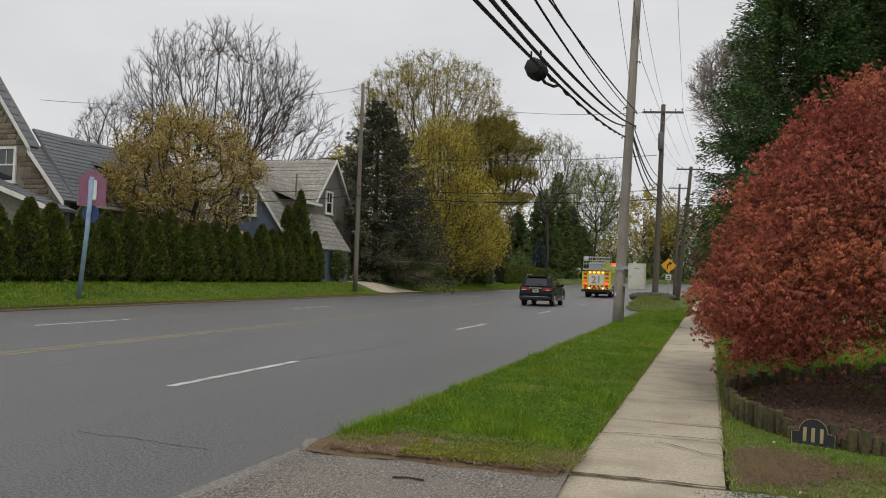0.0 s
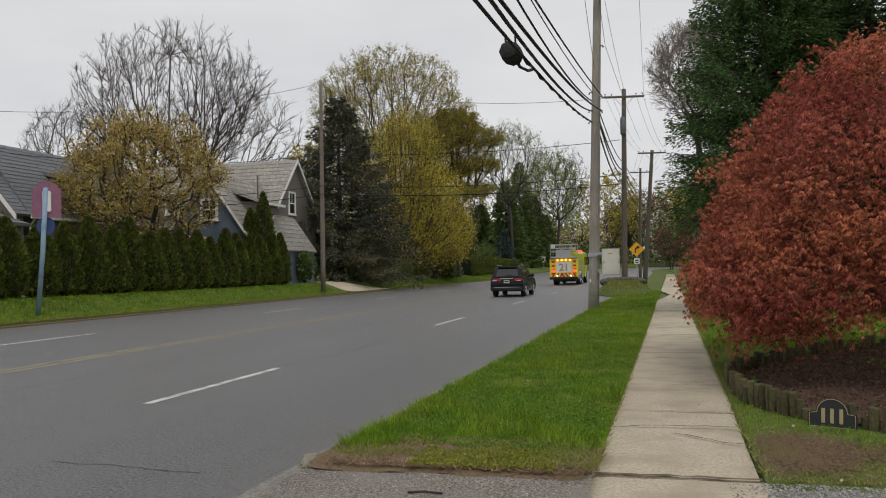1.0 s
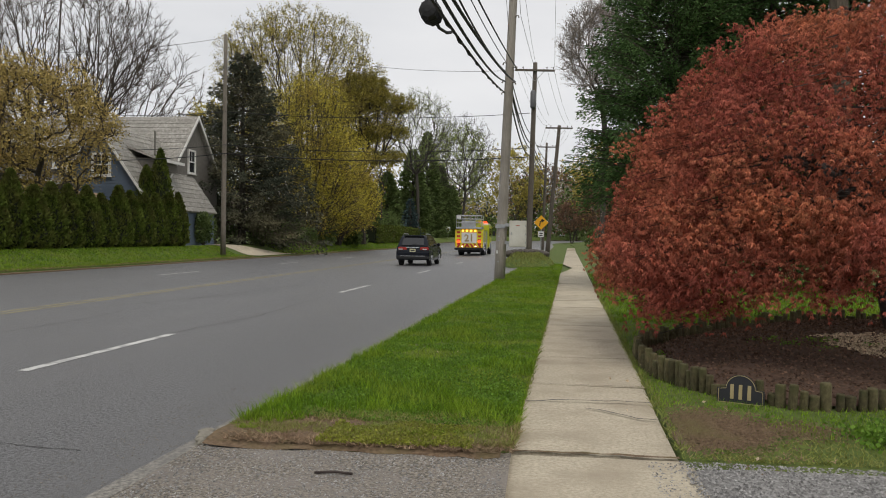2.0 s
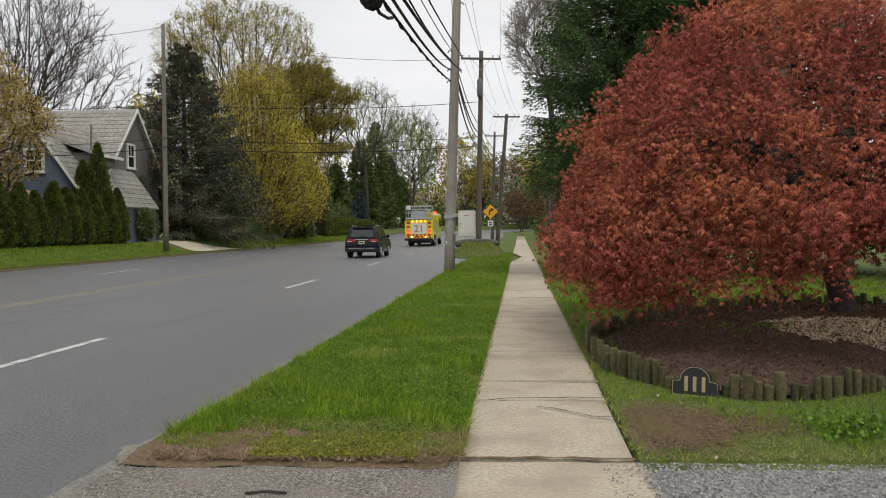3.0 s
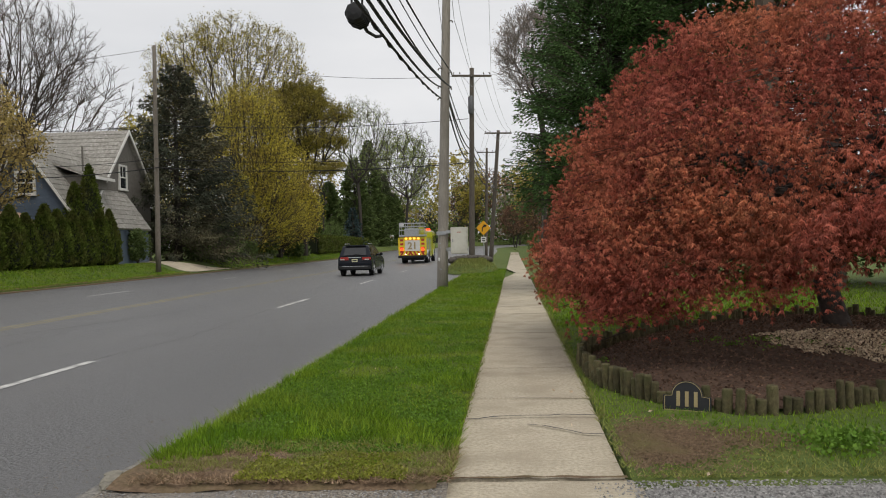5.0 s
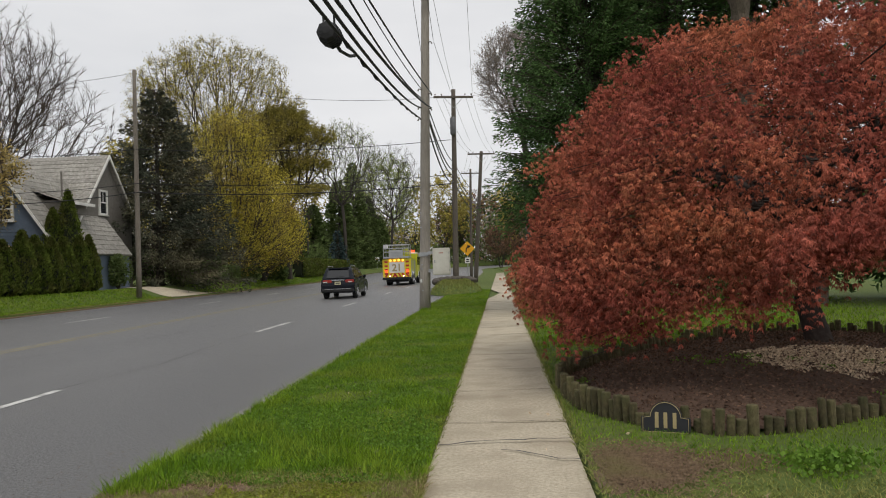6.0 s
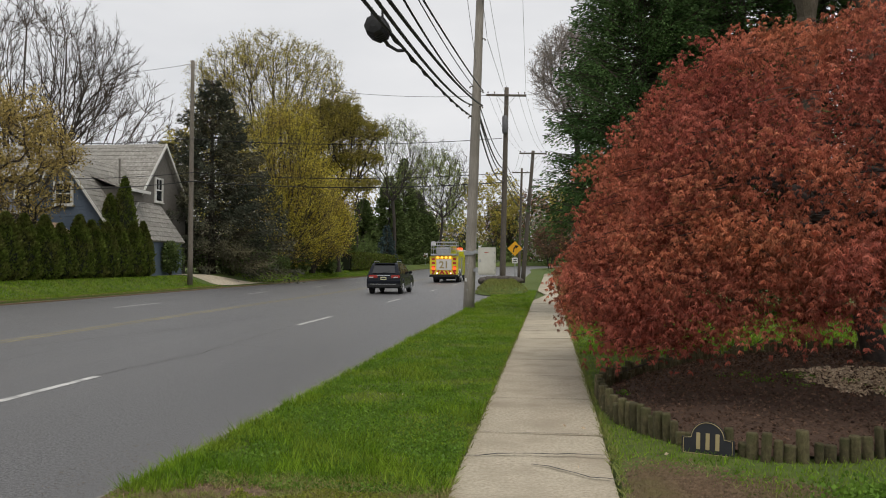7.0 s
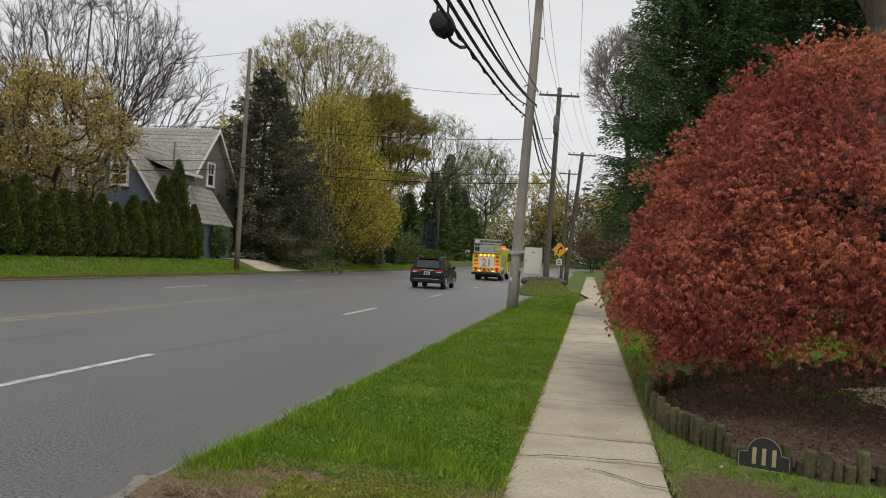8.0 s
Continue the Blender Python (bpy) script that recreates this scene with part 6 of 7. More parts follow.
edge_p[:, 2] = [lawn_z(x, y) - 0.01 for x, y, _ in edge_p]
blades("far_lawn_grass", edge_p[::2], 0.07, 0.018, grng, STRAW, "dead straw-coloured grass along the far kerb", lean=1.2)
blades("far_lawn_grass", edge_p[1::2], 0.07, 0.016, grng, DRYBLADE, "thin yellowish grass along the far kerb", lean=0.9)

wd_ = scatter(grng, 70000, KERB + 0.2, SKEW, WALK_L, SKEW, 5.4, 17, 1.7)
wd_ = wd_[tuft(wd_, 1.6, 21) > -0.02 - 0.3 * np.clip((9.5 - wd_[:, 1]) / 2, 0, 1)]
wd_[:, 2] = grng.uniform(0.06, 0.105, len(wd_))
s = Shape()
leaves(s, wd_, 0.019, grng, along=grng.normal(0, 1, (len(wd_), 3)) * (1, 1, 0.3), long=1.1, flat=0.8)
solid("verge_weeds", s, CLOVER, "small leafy weeds among the verge grass", "weeds", "stuff")
bw = np.random.default_rng(77)
s = Shape()
for _ in range(16):
    a, f = bw.uniform(-2.9, -0.4), bw.uniform(1.2, 3.4)
    x, y = BED[0] + f * math.cos(a), BED[1] + f * math.sin(a)
    k = int(bw.integers(18, 60))
    c = np.stack([x + bw.normal(0, 0.07, k), y + bw.normal(0, 0.07, k), bed_z(x, y) + bw.uniform(0.01, 0.05, k)], axis=1)
    leaves(s, c, 0.02, bw, along=bw.normal(0, 1, (k, 3)) * (1, 1, 0.3), long=1.3, flat=0.8)
solid("bed_weeds", s, CLOVER, "small green weeds sprouting through the mulch", "weeds", "stuff")
# leafy weed clump, mulch chips, gravel stones, litter
cr = np.random.default_rng(8)
c = np.stack([2.42 + cr.normal(0, 0.17, 900), 5.72 + cr.normal(0, 0.16, 900), cr.uniform(0.03, 0.13, 900)], axis=1)
s = Shape()
leaves(s, c, 0.03, cr, along=cr.normal(0, 1, (900, 3)) * (1, 1, 0.25), long=1.1, flat=0.8)
cl = solid("weed_clump", s, CLOVER, "clump of bright green leafy weeds in the lawn", "weeds", "stuff")


def chips(name, n, rmax, cx, cy, material, label, size, seed, squash=1.0):
    r = np.random.default_rng(seed)
    a, f = r.uniform(0, 2 * math.pi, n), np.sqrt(r.uniform(0, 1, n)) * rmax
    x, y = cx + f * np.cos(a) * squash, cy + f * np.sin(a)
    p = np.stack([x, y, np.array([bed_z(u, v) for u, v in zip(x, y)]) + 0.012], axis=1)
    ok = np.array([math.hypot(u - BED[0], v - BED[1]) < ring_r(math.atan2(v - BED[1], u - BED[0])) - 0.1 for u, v in zip(x, y)])
    ok &= f / rmax + 0.45 * tuft(p, 1.8, seed) + 0.25 * tuft(p, 5.0, seed) < 0.86 if seed == 2 else True
    s = Shape()
    leaves(s, p[ok], size, r, along=r.normal(0, 1, (ok.sum(), 3)) * (1, 1, 0.18), long=1.8, flat=0.9)
    solid(name, s, material, label, "mulch", "stuff")


chips("bark_chips", 34000, 5.0, BED[0], BED[1], BARKCHIP, "dark bark chips on the bed", 0.022, 1)
chips("pale_chips", 9000, 1.0, 4.35, 9.4, CHIPS, "patch of pale wood chips near the trunk", 0.021, 2, 1.5)
gr = np.random.default_rng(6)


def pebbles(name, n, x0, x1, y0, y1, z, size, material, label, seed, soft=False):
    r = np.random.default_rng(seed)
    d = np.array([(1, 0, 0), (-0.5, 0.8, 0), (-0.6, -0.8, 0), (0, 0, 0.75)])
    c = np.stack([r.uniform(x0, x1, n), r.uniform(y0, y1, n), np.full(n, z)], axis=1)
    if soft:
        c[:, 0], c[:, 1] = r.normal((x0 + x1) / 2, (x1 - x0) / 3.2, n), r.normal((y0 + y1) / 2, (y1 - y0) / 3.2, n)
        c = c[c[:, 0] > 0.85]
        n = len(c)
    v = d[None] * (size * r.uniform(0.5, 1.4, (n, 1, 1))) * r.uniform(0.7, 1.3, (n, 4, 3))
    t = r.uniform(0, 2 * math.pi, n)
    x, y = v[:, :, 0] * np.cos(t)[:, None] - v[:, :, 1] * np.sin(t)[:, None], v[:, :, 0] * np.sin(t)[:, None] + v[:, :, 1] * np.cos(t)[:, None]
    v = np.stack([x, y, v[:, :, 2]], axis=2) + c[:, None]
    f = (np.arange(n)[:, None, None] * 4 + np.array([(0, 1, 3), (1, 2, 3), (2, 0, 3)])[None]).reshape(-1, 3)
    s = Shape()
    s.arrays(v.reshape(-1, 3), f)
    solid(name, s, material, label, "gravel", "stuff")


pebbles("gravel_stones", 26000, 0.72, 5.5, 3.3, 4.95, 0.012, 0.0105, GRAVEL, "grey crushed stones of the gravel drive", 1)
pebbles("gravel_stones", 450, 0.5, 0.75, 3.2, 4.95, 0.0, 0.009, GRAVEL, "stray gravel on the edge of the walk", 2)
pebbles("soil_crumbs", 5000, -2.4, -0.55, 4.74, 5.5, 0.082, 0.011, SOIL, "loose brown soil crumbs on the worn patch", 7)
pebbles("soil_crumbs", 5200, 0.8, 1.5, 5.3, 6.35, 0.045, 0.012, SOIL, "loose brown soil crumbs beside the walk", 8, True)
pebbles("soil_crumbs", 1500, 1.5, 2.1, 5.75, 6.2, 0.025, 0.012, SOIL, "loose brown soil crumbs beside the walk", 9, True)
pebbles("grit", 7000, -2.6, -0.45, 3.0, 4.78, 0.04, 0.0075, GRAVEL, "fine grit on the driveway apron", 3)
pebbles("grit", 500, -3.4, -2.7, 3.5, 7, 0.002, 0.007, APRON, "fine grit along the gutter", 4)
s = Shape(); s.tube([(-1.62, 4.18, 0.05), (-1.5, 4.2, 0.055), (-1.38, 4.19, 0.05)], 0.008, 6)
solid("stick", s, MAPLEBARK, "short dark stick on the driveway apron", "stick")
lt = np.random.default_rng(12)
for k in range(14):
    x, y = lt.uniform(-2.3, 1.8), lt.uniform(4.9, 9.5)
    s = Shape()
    leaves(s, [(x, y, 0.07)], 0.022, lt, flat=0.9)
    solid("dry_leaf", s, CHIPS, "small pale dry leaf on the ground", "leaf")

kr = np.random.default_rng(44)
for x, y, r0 in ((-2.70, 4.98, 0.07), (-2.66, 4.86, 0.055), (-2.74, 5.1, 0.06), (-2.6, 4.8, 0.045), (-2.56, 4.9, 0.05)):
    bm = bmesh.new()
    bmesh.ops.create_icosphere(bm, subdivisions=2, radius=r0)
    for v in bm.verts:
        v.co = v.co * (1 + kr.normal(0, 0.14))
        v.co.z *= 0.6
    ob = tagged(new("kerb_fragment", mesh_of(bm, KERBSTONE)), "broken lump of concrete at the kerb end", "rubble", "kerb rubble")
    ob.matrix_basis = pose(x, y, 0.02, 0, 0, kr.uniform(0, 360))
# mound at the foot of the second pole
s = Shape()
seg = 28
vs = [(-0.95, 44.2, 0.75)]
for i in range(1, 7):
    f = i / 6
    for k in range(seg):
        t = 2 * math.pi * k / seg
        vs.append((-0.95 + 1.5 * f * math.cos(t), 44.2 + (5.0 if math.sin(t) < 0 else 3.6) * f * math.sin(t), 0.04 + 0.70 * (1 - f ** 3.2) + 0.05 * noise.noise((math.cos(t) * f * 4, math.sin(t) * f * 4, 2))))
s.add(vs, [(0, 1 + k, 1 + (k + 1) % seg) for k in range(seg)] + [(1 + (i - 1) * seg + k, 1 + i * seg + k, 1 + i * seg + (k + 1) % seg, 1 + (i - 1) * seg + (k + 1) % seg) for i in range(1, 6) for k in range(seg)])
solid("grass_mound", s, TURF, "low grassy mound round the foot of the utility pole", "mound", "structure", smooth=True)
mp_ = np.stack([-0.95 + grng.normal(0, 0.6, 6000), 43 + grng.normal(0, 1.8, 6000), np.zeros(6000)], axis=1)
ff = np.hypot((mp_[:, 0] + 0.95) / 1.5, (mp_[:, 1] - 44.2) / np.where(mp_[:, 1] < 44.2, 5.0, 3.6))
keep = (ff < 1) & (ff > 0.35)
mp_, ff = mp_[keep], ff[keep]
mp_[:, 2] = 0.04 + 0.70 * (1 - ff ** 3.2)
blades("mound_grass", mp_, 0.12, 0.015, grng, DRYBLADE, "thin yellow-green grass on the mound")
ROCK = mat("dark_rubble", (0.06, 0.05, 0.042), (0.13, 0.115, 0.10), 6, 0.95, 0.6, 20)
rk = np.random.default_rng(31)
for k in range(11):
    t = radians(5 + k * 18)
    bm = bmesh.new()
    bmesh.ops.create_icosphere(bm, subdivisions=2, radius=0.24)
    for v in bm.verts:
        v.co = v.co * (1 + rk.normal(0, 0.07))
        v.co.z *= 0.7
    ob = tagged(new("rock", mesh_of(bm, ROCK)), "dark rough stone at the edge of the mound", "rock", "mound stones")
    ob.matrix_basis = pose(-1.0 + 1.05 * math.cos(t), 43.6 + 1.1 * math.sin(t), 0.68 + 0.12 * math.sin(t), 0, 0, rk.uniform(0, 360))

# drive across the far lawn
s = Shape()
xs_ = [FAR_KERB - 0.17, -20.3, -20.8, -21.5, -22.2, -22.8, -24, -26, -30, -36]
fs_ = lambda x, k: 51.5 + (x + 20) * 0.1 + k * max(3.2, 8.2 + (x + 20) * 2.2) / 2
s.add([(x, fs_(x, k), lawn_z(x, 50) + 0.03) for x in xs_ for k in (0, 1, 2)], [(i * 3 + k, i * 3 + k + 1, i * 3 + k + 4, i * 3 + k + 3) for i in range(len(xs_) - 1) for k in range(2)])
solid("far_driveway", s, CONCRETE, "pale concrete drive across the far lawn", "driveway", "structure")

# ---------------------------------------------------------------- walk: one slab after another
walk_ob = thing("pavement", "worn concrete walk of square slabs", "pavement", kind="structure")
sr = np.random.default_rng(2)
joints = [-15 + 1.52 * k for k in range(10)] + [0.2, 1.7, 3.3, 5.02, 6.78, 7.72]
while joints[-1] < 120:
    joints.append(joints[-1] + (1.9 if joints[-1] < 40 else 3.0))
for k, (ya, yb) in enumerate(zip(joints[:-1], joints[1:])):
    gap = 0.012 if ya < 20 else 0.03
    z = sr.normal(0, 0.003)
    tilt = sr.normal(0, 0.001)
    wide = 0.02 * smooth_step(8, 5, ya) if 5 < ya < 8 else -0.06 if ya < 5 else 0
    s = Shape()
    def line(y, wob, zz, inset):
        return [(WALK_L + inset + 0.006 * noise.noise((y * 3, 1, 0)) + (WALK_R - wide - WALK_L - 2 * inset) * i / 8 + SKEW * y + kink(y), y + wob * noise.noise((i * 0.9, y, 4)), zz + tilt * (i - 4)) for i in range(9)]
    crackish = 0.07 if abs(ya - 6.78) < 0.01 else 0.0
    crackb = 0.07 if abs(yb - 6.78) < 0.01 else 0.0
    rows_ = [line(ya + gap / 2, crackish, -0.07, 0), line(ya + gap / 2, crackish, z - 0.008, 0), line(ya + gap / 2 + 0.012, crackish, z, 0.01), line((ya + yb) / 2, 0, z + 0.003, 0.01), line(yb - gap / 2 - 0.012, crackb, z, 0.01), line(yb - gap / 2, crackb, z - 0.008, 0), line(yb - gap / 2, crackb, -0.07, 0)]
    s.add([q for r_ in rows_ for q in r_], [(r_ * 9 + c_, r_ * 9 + c_ + 1, r_ * 9 + c_ + 10, r_ * 9 + c_ + 9) for r_ in range(6) for c_ in range(8)])
    sl = part("slab", s, CONCRETE, walk_ob)
    sl.location.z = rise(ya)
crack("walk_crack", [(0.18, 6.52), (0.4, 6.4), (0.62, 6.18), (0.82, 6.12)], 0.009, TAR, 0.021, 4, "thin dark crack in a walk slab", 0.05)
crack("walk_crack", [(-0.36, 6.76), (-0.1, 6.82), (0.2, 6.88), (0.5, 6.86), (0.80, 6.87)], 0.013, TAR, 0.021, 14, "dark wandering crack across the walk", 0.05)
crack("walk_joint", [(-0.42, 5.02), (0.2, 5.03), (0.74, 5.02)], 0.024, SOIL, 0.02, 5, "soil-filled joint in the walk", 0.03)
for k, y in enumerate(joints[15:36]):
    crack("walk_joint", [(WALK_L + 0.01 + SKEW * y + kink(y), y), (WALK_R - 0.01 + SKEW * y + kink(y), y)], 0.002 + 0.0004 * y, TAR, 0.009, 20 + k, "dark joint between walk slabs", 0.02)


# ---------------------------------------------------------------- vehicles
CARBLACK = mat("black_car_paint", (0.003, 0.005, 0.010), (0.005, 0.008, 0.015), 2, 0.16, 0, spec=0.35)
TYRE = mat("tyre_rubber", (0.012, 0.012, 0.012), (0.022, 0.022, 0.022), 20, 0.9, 0.2, 40)
ALLOY = mat("alloy", (0.4, 0.4, 0.42), (0.5, 0.5, 0.52), 5, 0.35, 0, metal=0.8)
TINT = mat("tinted_glass", (0.006, 0.007, 0.008), (0.01, 0.011, 0.012), 1, 0.05, 0, spec=0.9)
CHROME = mat("chrome", (0.6, 0.6, 0.62), (0.66, 0.66, 0.68), 2, 0.15, 0, metal=1.0)
LAMP = mat("red_lamp_lens", (0.32, 0.025, 0.02), (0.4, 0.04, 0.03), 4, 0.2, 0)
LAMPW = mat("clear_lamp_lens", (0.6, 0.55, 0.53), (0.7, 0.66, 0.64), 4, 0.15, 0)
PLASTIC = mat("black_trim_plastic", (0.015, 0.015, 0.016), (0.025, 0.025, 0.026), 12, 0.7, 0.1, 40)
PLATE = mat("plate_yellow", (0.55, 0.5, 0.3), (0.6, 0.56, 0.38), 3, 0.5, 0)
LIME = mat("lime_yellow_paint", (0.46, 0.47, 0.02), (0.52, 0.53, 0.03), 3, 0.3, 0, spec=0.6)
TRUCKW = mat("white_truck_paint", (0.7, 0.7, 0.68), (0.76, 0.76, 0.74), 3, 0.35, 0)
STRIPER = mat("red_reflective_stripe", (0.42, 0.03, 0.02), (0.5, 0.05, 0.03), 6, 0.4, 0)
STRIPEY = mat("yellow_reflective_stripe", (0.75, 0.6, 0.03), (0.8, 0.66, 0.05), 6, 0.4, 0)
ALU = mat("brushed_aluminium", (0.42, 0.43, 0.44), (0.55, 0.56, 0.57), 14, 0.45, 0.1, 60, metal=0.7)
AMBER = glow("amber_flasher", (1.0, 0.42, 0.05), 2.6)
REDGLOW = glow("red_flasher", (1.0, 0.06, 0.02), 2.6)
WHITEGLOW = glow("white_lamp", (1.0, 0.95, 0.85), 2.5)


def hull(outline, width):
    """A body from its side outline (y, z) with half its width given at each point."""
    s = Shape()
    n = len(outline)
    vs = [(-width(y, z), y, z) for y, z in outline] + [(width(y, z), y, z) for y, z in outline]
    s.add(vs, [tuple(range(n)), tuple(range(2 * n - 1, n - 1, -1))] + [(i, n + i, n + (i + 1) % n, (i + 1) % n) for i in range(n)])
    return s


def bevelled(shape, w):
    bm = bmesh.new()
    me = mesh_of(shape, None)
    bm.from_mesh(me)
    bpy.data.meshes.remove(me)
    bmesh.ops.bevel(bm, geom=bm.edges[:], offset=w, segments=2, affect="EDGES", clamp_overlap=True)
    return bm


def wheel(parent, x, y, r, w, rim=ALLOY):
    s = Shape()
    sg = 1 if x > 0 else -1
    s.tube([(x - sg * w, y, r), (x - sg * w * 0.9, y, r), (x - sg * 0.02, y, r), (x, y, r)], [r * 0.9, r, r, r * 0.9], 22)
    wh = part("wheel", s, TYRE, parent)
    s = Shape()
    s.tube([(x - sg * 0.03, y, r), (x + sg * 0.006, y, r)], [r * 0.66, r * 0.62], 18)
    part("rim", s, PLASTIC, wh)
    for k in range(5):
        a = k * 2 * math.pi / 5
        s = Shape()
        s.tube([(x + sg * 0.012, y, r), (x + sg * 0.012, y + r * 0.6 * math.cos(a), r + r * 0.6 * math.sin(a))], [0.05, 0.035], 5)
        part("spoke", s, rim, wh)
    return wh


def suv():
    ob = thing("suv", "black mid-size suv driving along the road, seen from behind", "car", at=pose(-7.15, 41.2, 0, 0, 0, -1))
    lower = [(0.10, 0.32), (0.02, 0.45), (0.0, 0.75), (0.06, 1.02), (0.10, 1.08), (3.45, 1.08), (4.3, 0.98), (4.55, 0.8), (4.62, 0.5), (4.5, 0.3), (3.9, 0.28), (0.9, 0.28)]
    part("body", bevelled(hull(lower, lambda y, z: 0.92 if z < 0.95 else 0.88), 0.05), CARBLACK, ob, smooth=False)
    cabin = [(0.10, 1.05), (0.38, 1.58), (0.55, 1.66), (2.1, 1.67), (2.75, 1.55), (3.5, 1.05)]
    part("cabin", bevelled(hull(cabin, lambda y, z: 0.87 - max(0, z - 1.05) * 0.32), 0.03), CARBLACK, ob)
    s = Shape()
    s.add([(-0.62, 0.125, 1.12), (0.62, 0.125, 1.12), (0.55, 0.345, 1.54), (-0.55, 0.345, 1.54)], [(0, 1, 2, 3)])
    s.v[0][:, 1] -= 0.03
    part("rear_window", s, TINT, ob)
    for sg in (-1, 1):
        for ya, yb, yc, yd in ((0.42, 0.95, 1.0, 0.66), (1.02, 1.95, 1.95, 1.05), (2.02, 3.0, 2.55, 2.02)):
            s = Shape()
            s.add([(sg * 0.868, ya, 1.10), (sg * 0.868, yb, 1.10), (sg * 0.735, yc, 1.52), (sg * 0.735, yd, 1.52)], [(0, 1, 2, 3)])
            part("side_window", s, TINT, ob)
        s = Shape(); s.box(sg * 0.60 - 0.2, -0.03, 0.86, sg * 0.60 + 0.28 * sg * sg, 0.14, 1.02, 0.03)
        tl = part("tail_lamp", s, LAMP, ob, "red and clear tail lamp")
        s = Shape(); s.box(sg * 0.66 - 0.12, -0.04, 0.87, sg * 0.66 + 0.12, -0.02, 0.93, 0.01)
        part("lens", s, LAMPW, tl)
        s = Shape(); s.box(sg * 0.98 - 0.1, 2.85, 1.05, sg * 0.98 + 0.1, 3.0, 1.22, 0.04)
        part("mirror", s, CARBLACK, ob)
        s = Shape(); s.tube([(sg * 0.62, 0.6, 1.70), (sg * 0.62, 0.7, 1.735), (sg * 0.62, 1.9, 1.735), (sg * 0.62, 2.0, 1.70)], 0.018, 6)
        part("roof_rail", s, ALLOY, ob)
        for y in (0.85, 3.62):
            wheel(ob, sg * 0.90, y, 0.36, 0.23)
            s = Shape(); s.tube([(sg * 0.885, y + 0.44 * math.cos(a), 0.36 + 0.44 * math.sin(a)) for a in np.linspace(0, math.pi, 12)], 0.045, 6)
            part("wheel_arch", s, PLASTIC, ob)
    s = Shape(); s.box(-0.88, -0.05, 0.36, 0.88, 0.08, 0.56, 0.04)
    part("bumper", s, PLASTIC, ob)
    s = Shape(); s.box(-0.36, -0.035, 0.98, 0.36, 0.0, 1.02, 0.01)
    part("chrome_strip", s, CHROME, ob)
    s = Shape(); s.box(-0.7, -0.06, 0.52, 0.7, -0.04, 0.545, 0.005)
    part("chrome_strip", s, CHROME, ob)
    s = Shape(); s.box(-0.16, -0.03, 0.76, 0.16, -0.015, 0.92, 0.005)
    pl = part("plate", s, PLATE, ob)
    s = Shape(); s.box(-0.11, -0.035, 0.81, 0.11, -0.031, 0.87)
    part("lettering_bar", s, PLASTIC, pl)
    s = Shape(); s.box(-0.55, 0.24, 1.60, 0.55, 0.48, 1.66, 0.02)
    part("spoiler", s, CARBLACK, ob)
    s = Shape(); s.tube([(-0.05, 0.10, 1.16), (0.3, 0.12, 1.2)], 0.012, 5)
    part("wiper", s, PLASTIC, ob)
    return ob


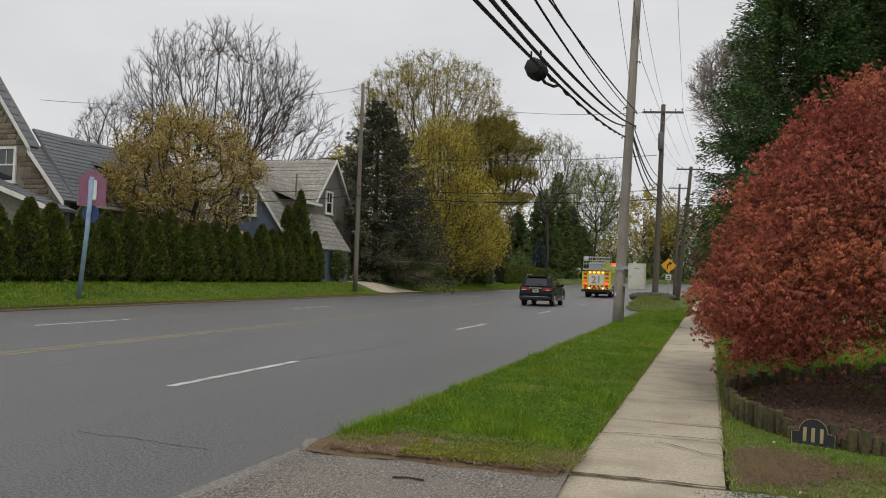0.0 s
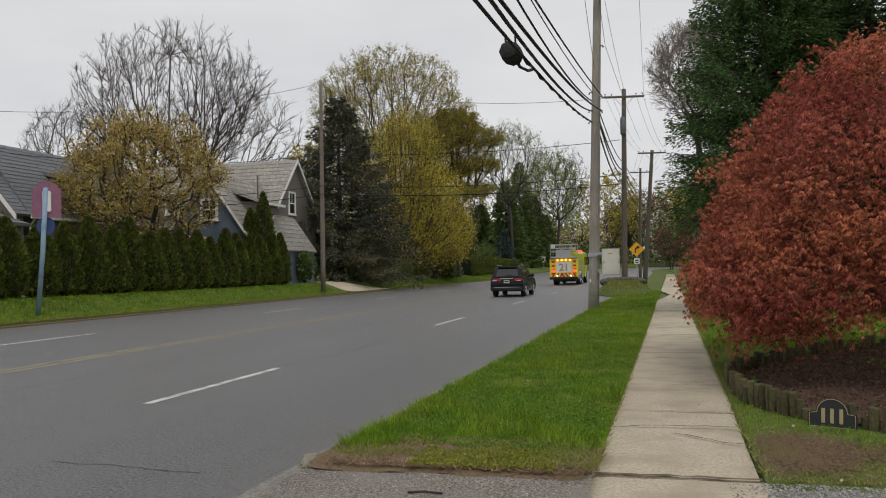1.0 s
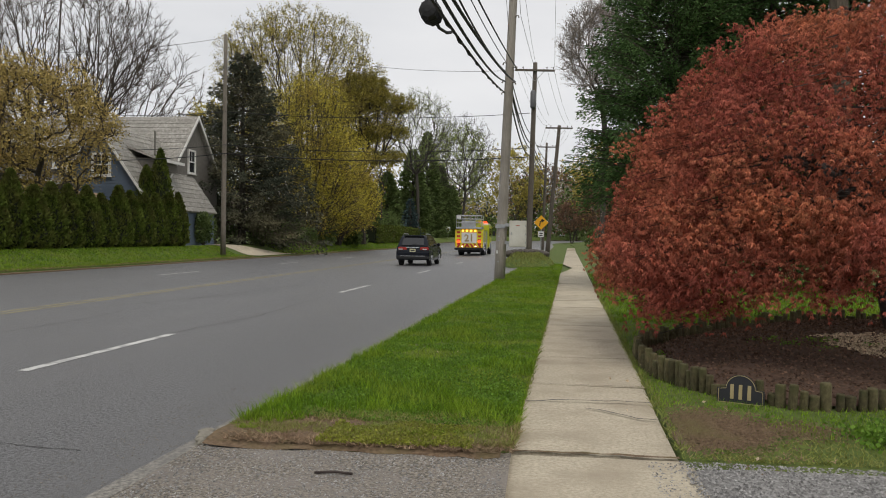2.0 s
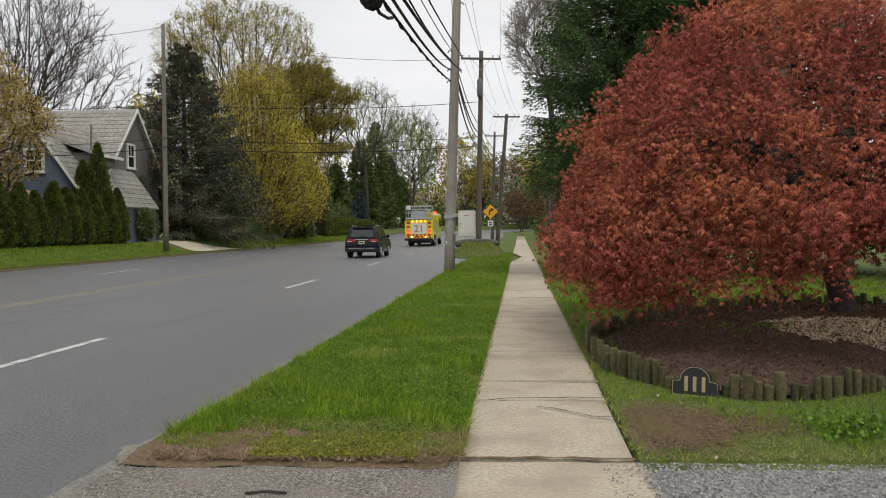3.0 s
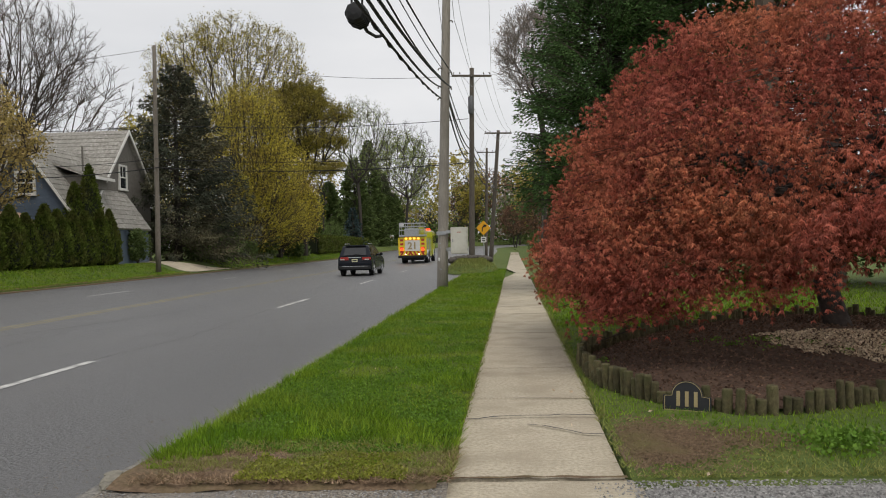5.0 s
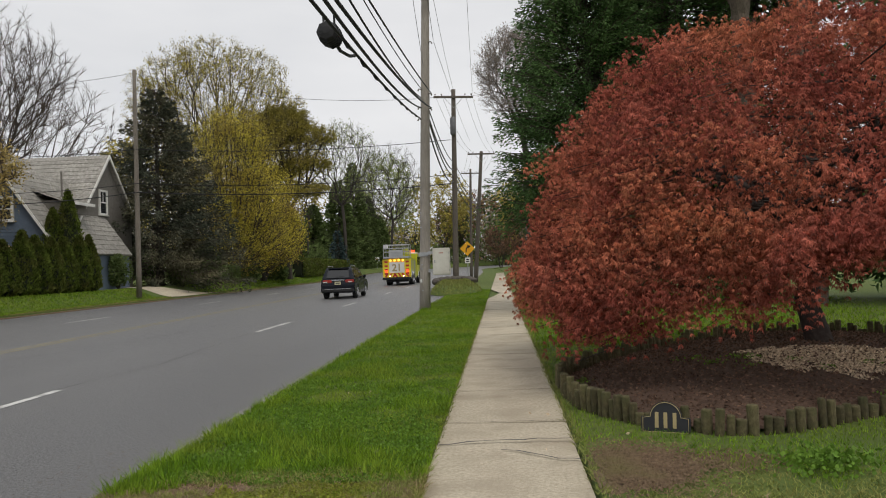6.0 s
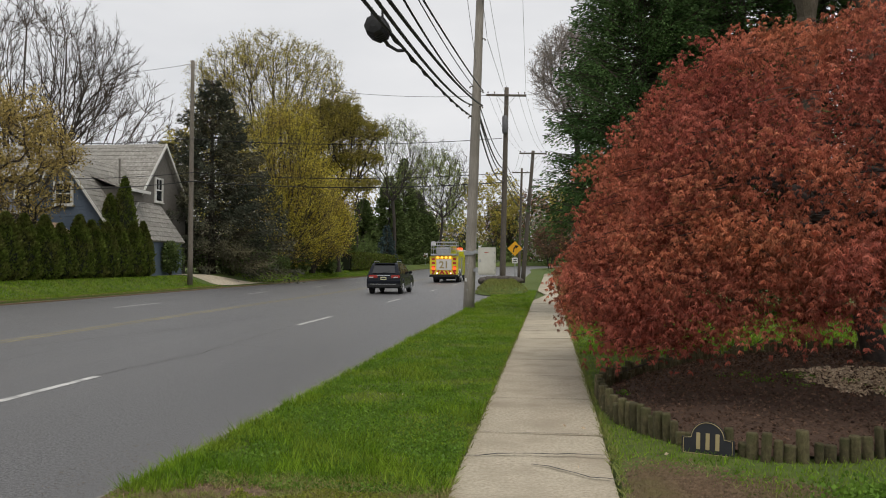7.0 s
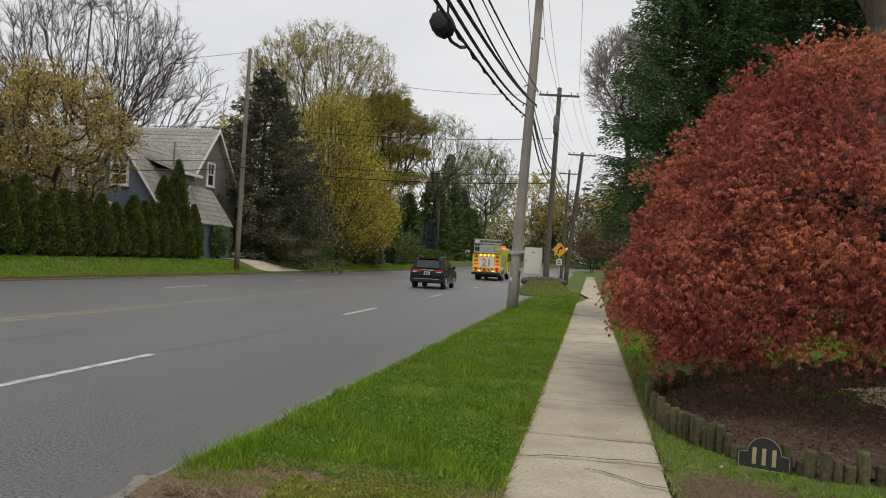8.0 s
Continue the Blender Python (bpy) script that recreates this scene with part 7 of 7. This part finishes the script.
def fire_truck():
    ob = thing("fire_truck", "lime-yellow fire truck with ladder platform and flashing rear lights", "fire truck", at=pose(-6.55, 67.9, 0, 0, 0, -1))
    s = Shape(); s.box(-1.05, 0.15, 0.55, 1.05, 7.6, 2.35, 0.04)
    part("body", s, LIME, ob)
    s = Shape(); s.box(-1.1, 7.9, 0.6, 1.1, 10.9, 2.95, 0.10)
    cabn = part("cab", s, LIME, ob)
    s = Shape(); s.box(-1.06, 7.95, 2.4, 1.06, 10.7, 3.02, 0.08)
    part("cab_roof", s, TRUCKW, ob)
    for sg in (-1, 1):
        for ya, yb in ((8.2, 9.1), (9.4, 10.5)):
            s = Shape(); s.box(sg * 1.1 - 0.012, ya, 1.75, sg * 1.1 + 0.012, yb, 2.55, 0.01)
            part("side_window", s, TINT, cabn)
        s = Shape(); s.box(sg * 1.35 - 0.12, 10.5, 1.8, sg * 1.35 + 0.12, 10.65, 2.3, 0.03)
        part("mirror", s, PLASTIC, ob)
        for k in range(5):
            s = Shape(); s.box(sg * 1.06 - 0.015, 0.5 + k * 1.4, 0.95, sg * 1.06 + 0.015, 1.75 + k * 1.4, 2.2, 0.01)
            part("locker_door", s, ALU if k % 2 else LIME, ob)
        for y in (2.3, 3.6, 9.3):
            wheel(ob, sg * 1.18, y, 0.53, 0.34, CHROME)
            s = Shape(); s.tube([(sg * 1.12, y + 0.62 * math.cos(a), 0.53 + 0.62 * math.sin(a)) for a in np.linspace(0, math.pi, 14)], 0.05, 6)
            part("fender", s, CHROME, ob)
        # rear flank with ladder rungs
        s = Shape(); s.box(sg * 1.22 - 0.03, 0.02, 0.85, sg * 1.22 + 0.03, 0.30, 2.3, 0.01)
        fl = part("rear_flank", s, STRIPEY, ob, "yellow edge panel with red blocks")
        for k in range(4):
            s = Shape(); s.box(sg * 0.93 - 0.14, -0.02, 0.95 + k * 0.34, sg * 0.93 + 0.14, 0.0, 1.12 + k * 0.34)
            part("stripe_block", s, STRIPER, fl)
        s = Shape(); s.box(sg * 0.92 - 0.1, -0.06, 1.15, sg * 0.92 + 0.1, -0.02, 1.38, 0.02)
        part("flasher", s, REDGLOW, ob, "lit red flasher")
        s = Shape(); s.tube([(sg * 0.6, -0.09, 0.82), (sg * 0.6, -0.05, 0.82)], 0.06, 10)
        part("work_lamp", s, WHITEGLOW, ob, "lit white lamp")
        s = Shape(); s.box(sg * 0.95 - 0.28, 0.0, 0.85, sg * 0.95 + 0.28, 0.16, 2.3, 0.02)
        part("rear_panel", s, STRIPEY, ob)
    s = Shape(); s.box(-0.68, 0.04, 1.1, 0.68, 0.16, 2.05, 0.02)
    part("roller_door", s, TRUCKW, ob, "white rear door")
    txt = bpy.data.curves.new("number", "FONT")
    txt.body, txt.size, txt.align_x, txt.extrude = "21", 0.85, "CENTER", 0.01
    txt.offset = 0.02
    txt.materials.append(GOLD)
    num = new("number", txt)
    num.parent = ob
    num.matrix_basis = pose(0, 0.02, 1.28, 90, 0, 0)
    tagged(num, "gold number 21")
    # chevrons under the door
    s = Shape(); s.box(-1.2, -0.01, 0.72, 1.2, 0.12, 1.08, 0.01)
    ch = part("chevron_board", s, STRIPEY, ob, "yellow board with red chevrons")
    for k in range(-3, 4):
        sl = 0.22 if k >= 0 else -0.22
        s = Shape(); s.prism([(k * 0.34 - 0.08, 0.73), (k * 0.34 + 0.09, 0.73), (k * 0.34 + 0.09 - sl, 1.07), (k * 0.34 - 0.08 - sl, 1.07)], "y", -0.022, -0.012)
        part("chevron", s, STRIPER, ch)
    s = Shape(); s.box(-1.25, -0.28, 0.50, 1.25, 0.25, 0.70, 0.03)
    part("bumper", s, PLASTIC, ob)
    s = Shape(); s.box(-0.95, 0.3, 0.3, 0.95, 10.5, 0.6, 0.02)
    part("chassis", s, PLASTIC, ob)
    for x in (-0.55, -0.18, 0.18, 0.55):
        s = Shape(); s.tube([(x, -0.02, 2.2), (x, 0.06, 2.2)], 0.1, 10)
        part("flasher", s, AMBER, ob, "lit amber flasher")
    # platform basket over the tail
    s = Shape(); s.box(-1.15, -0.2, 2.38, 1.15, 1.6, 2.52, 0.02)
    bk = part("platform", s, ALU, ob, "aluminium platform basket with rails")
    for x in (-1.1, -0.55, 0.0, 0.55, 1.1):
        for y in (-0.15, 1.5):
            s = Shape(); s.tube([(x, y, 2.5), (x, y, 3.55)], 0.025, 6)
            part("rail_post", s, ALU, bk)
    for z in (2.95, 3.25, 3.55):
        s = Shape(); s.tube([(-1.1, -0.15, z), (1.1, -0.15, z), (1.1, 1.5, z), (-1.1, 1.5, z), (-1.1, -0.15, z)], 0.025, 6)
        part("rail", s, ALU, bk)
    s = Shape(); s.box(-0.7, 0.1, 2.52, 0.5, 1.0, 3.1, 0.04)
    part("console", s, ALU, bk)
    s = Shape(); s.box(-1.1, 0.0, 3.2, -0.75, 0.3, 3.6, 0.03)
    part("lamp_box", s, TRUCKW, bk)
    # ladder along the roof
    for x in (-0.45, 0.45):
        s = Shape(); s.box(x - 0.05, 1.6, 2.75, x + 0.05, 9.8, 3.2, 0.02)
        part("ladder_rail", s, LIME, ob)
    for k in range(18):
        s = Shape(); s.tube([(-0.45, 1.9 + k * 0.44, 2.85), (0.45, 1.9 + k * 0.44, 2.85)], 0.025, 5)
        part("rung", s, ALU, ob)
    s = Shape(); s.box(0.52, 2.2, 2.75, 0.56, 5.5, 3.35, 0.01)
    part("sign_board", s, LIME, ob, "lime board with dark lettering")
    s = Shape(); s.box(-0.8, 8.8, 3.02, 0.8, 9.2, 3.22, 0.04)
    part("light_bar", s, REDGLOW, ob, "lit red light bar")
    return ob


suv()
fire_truck()
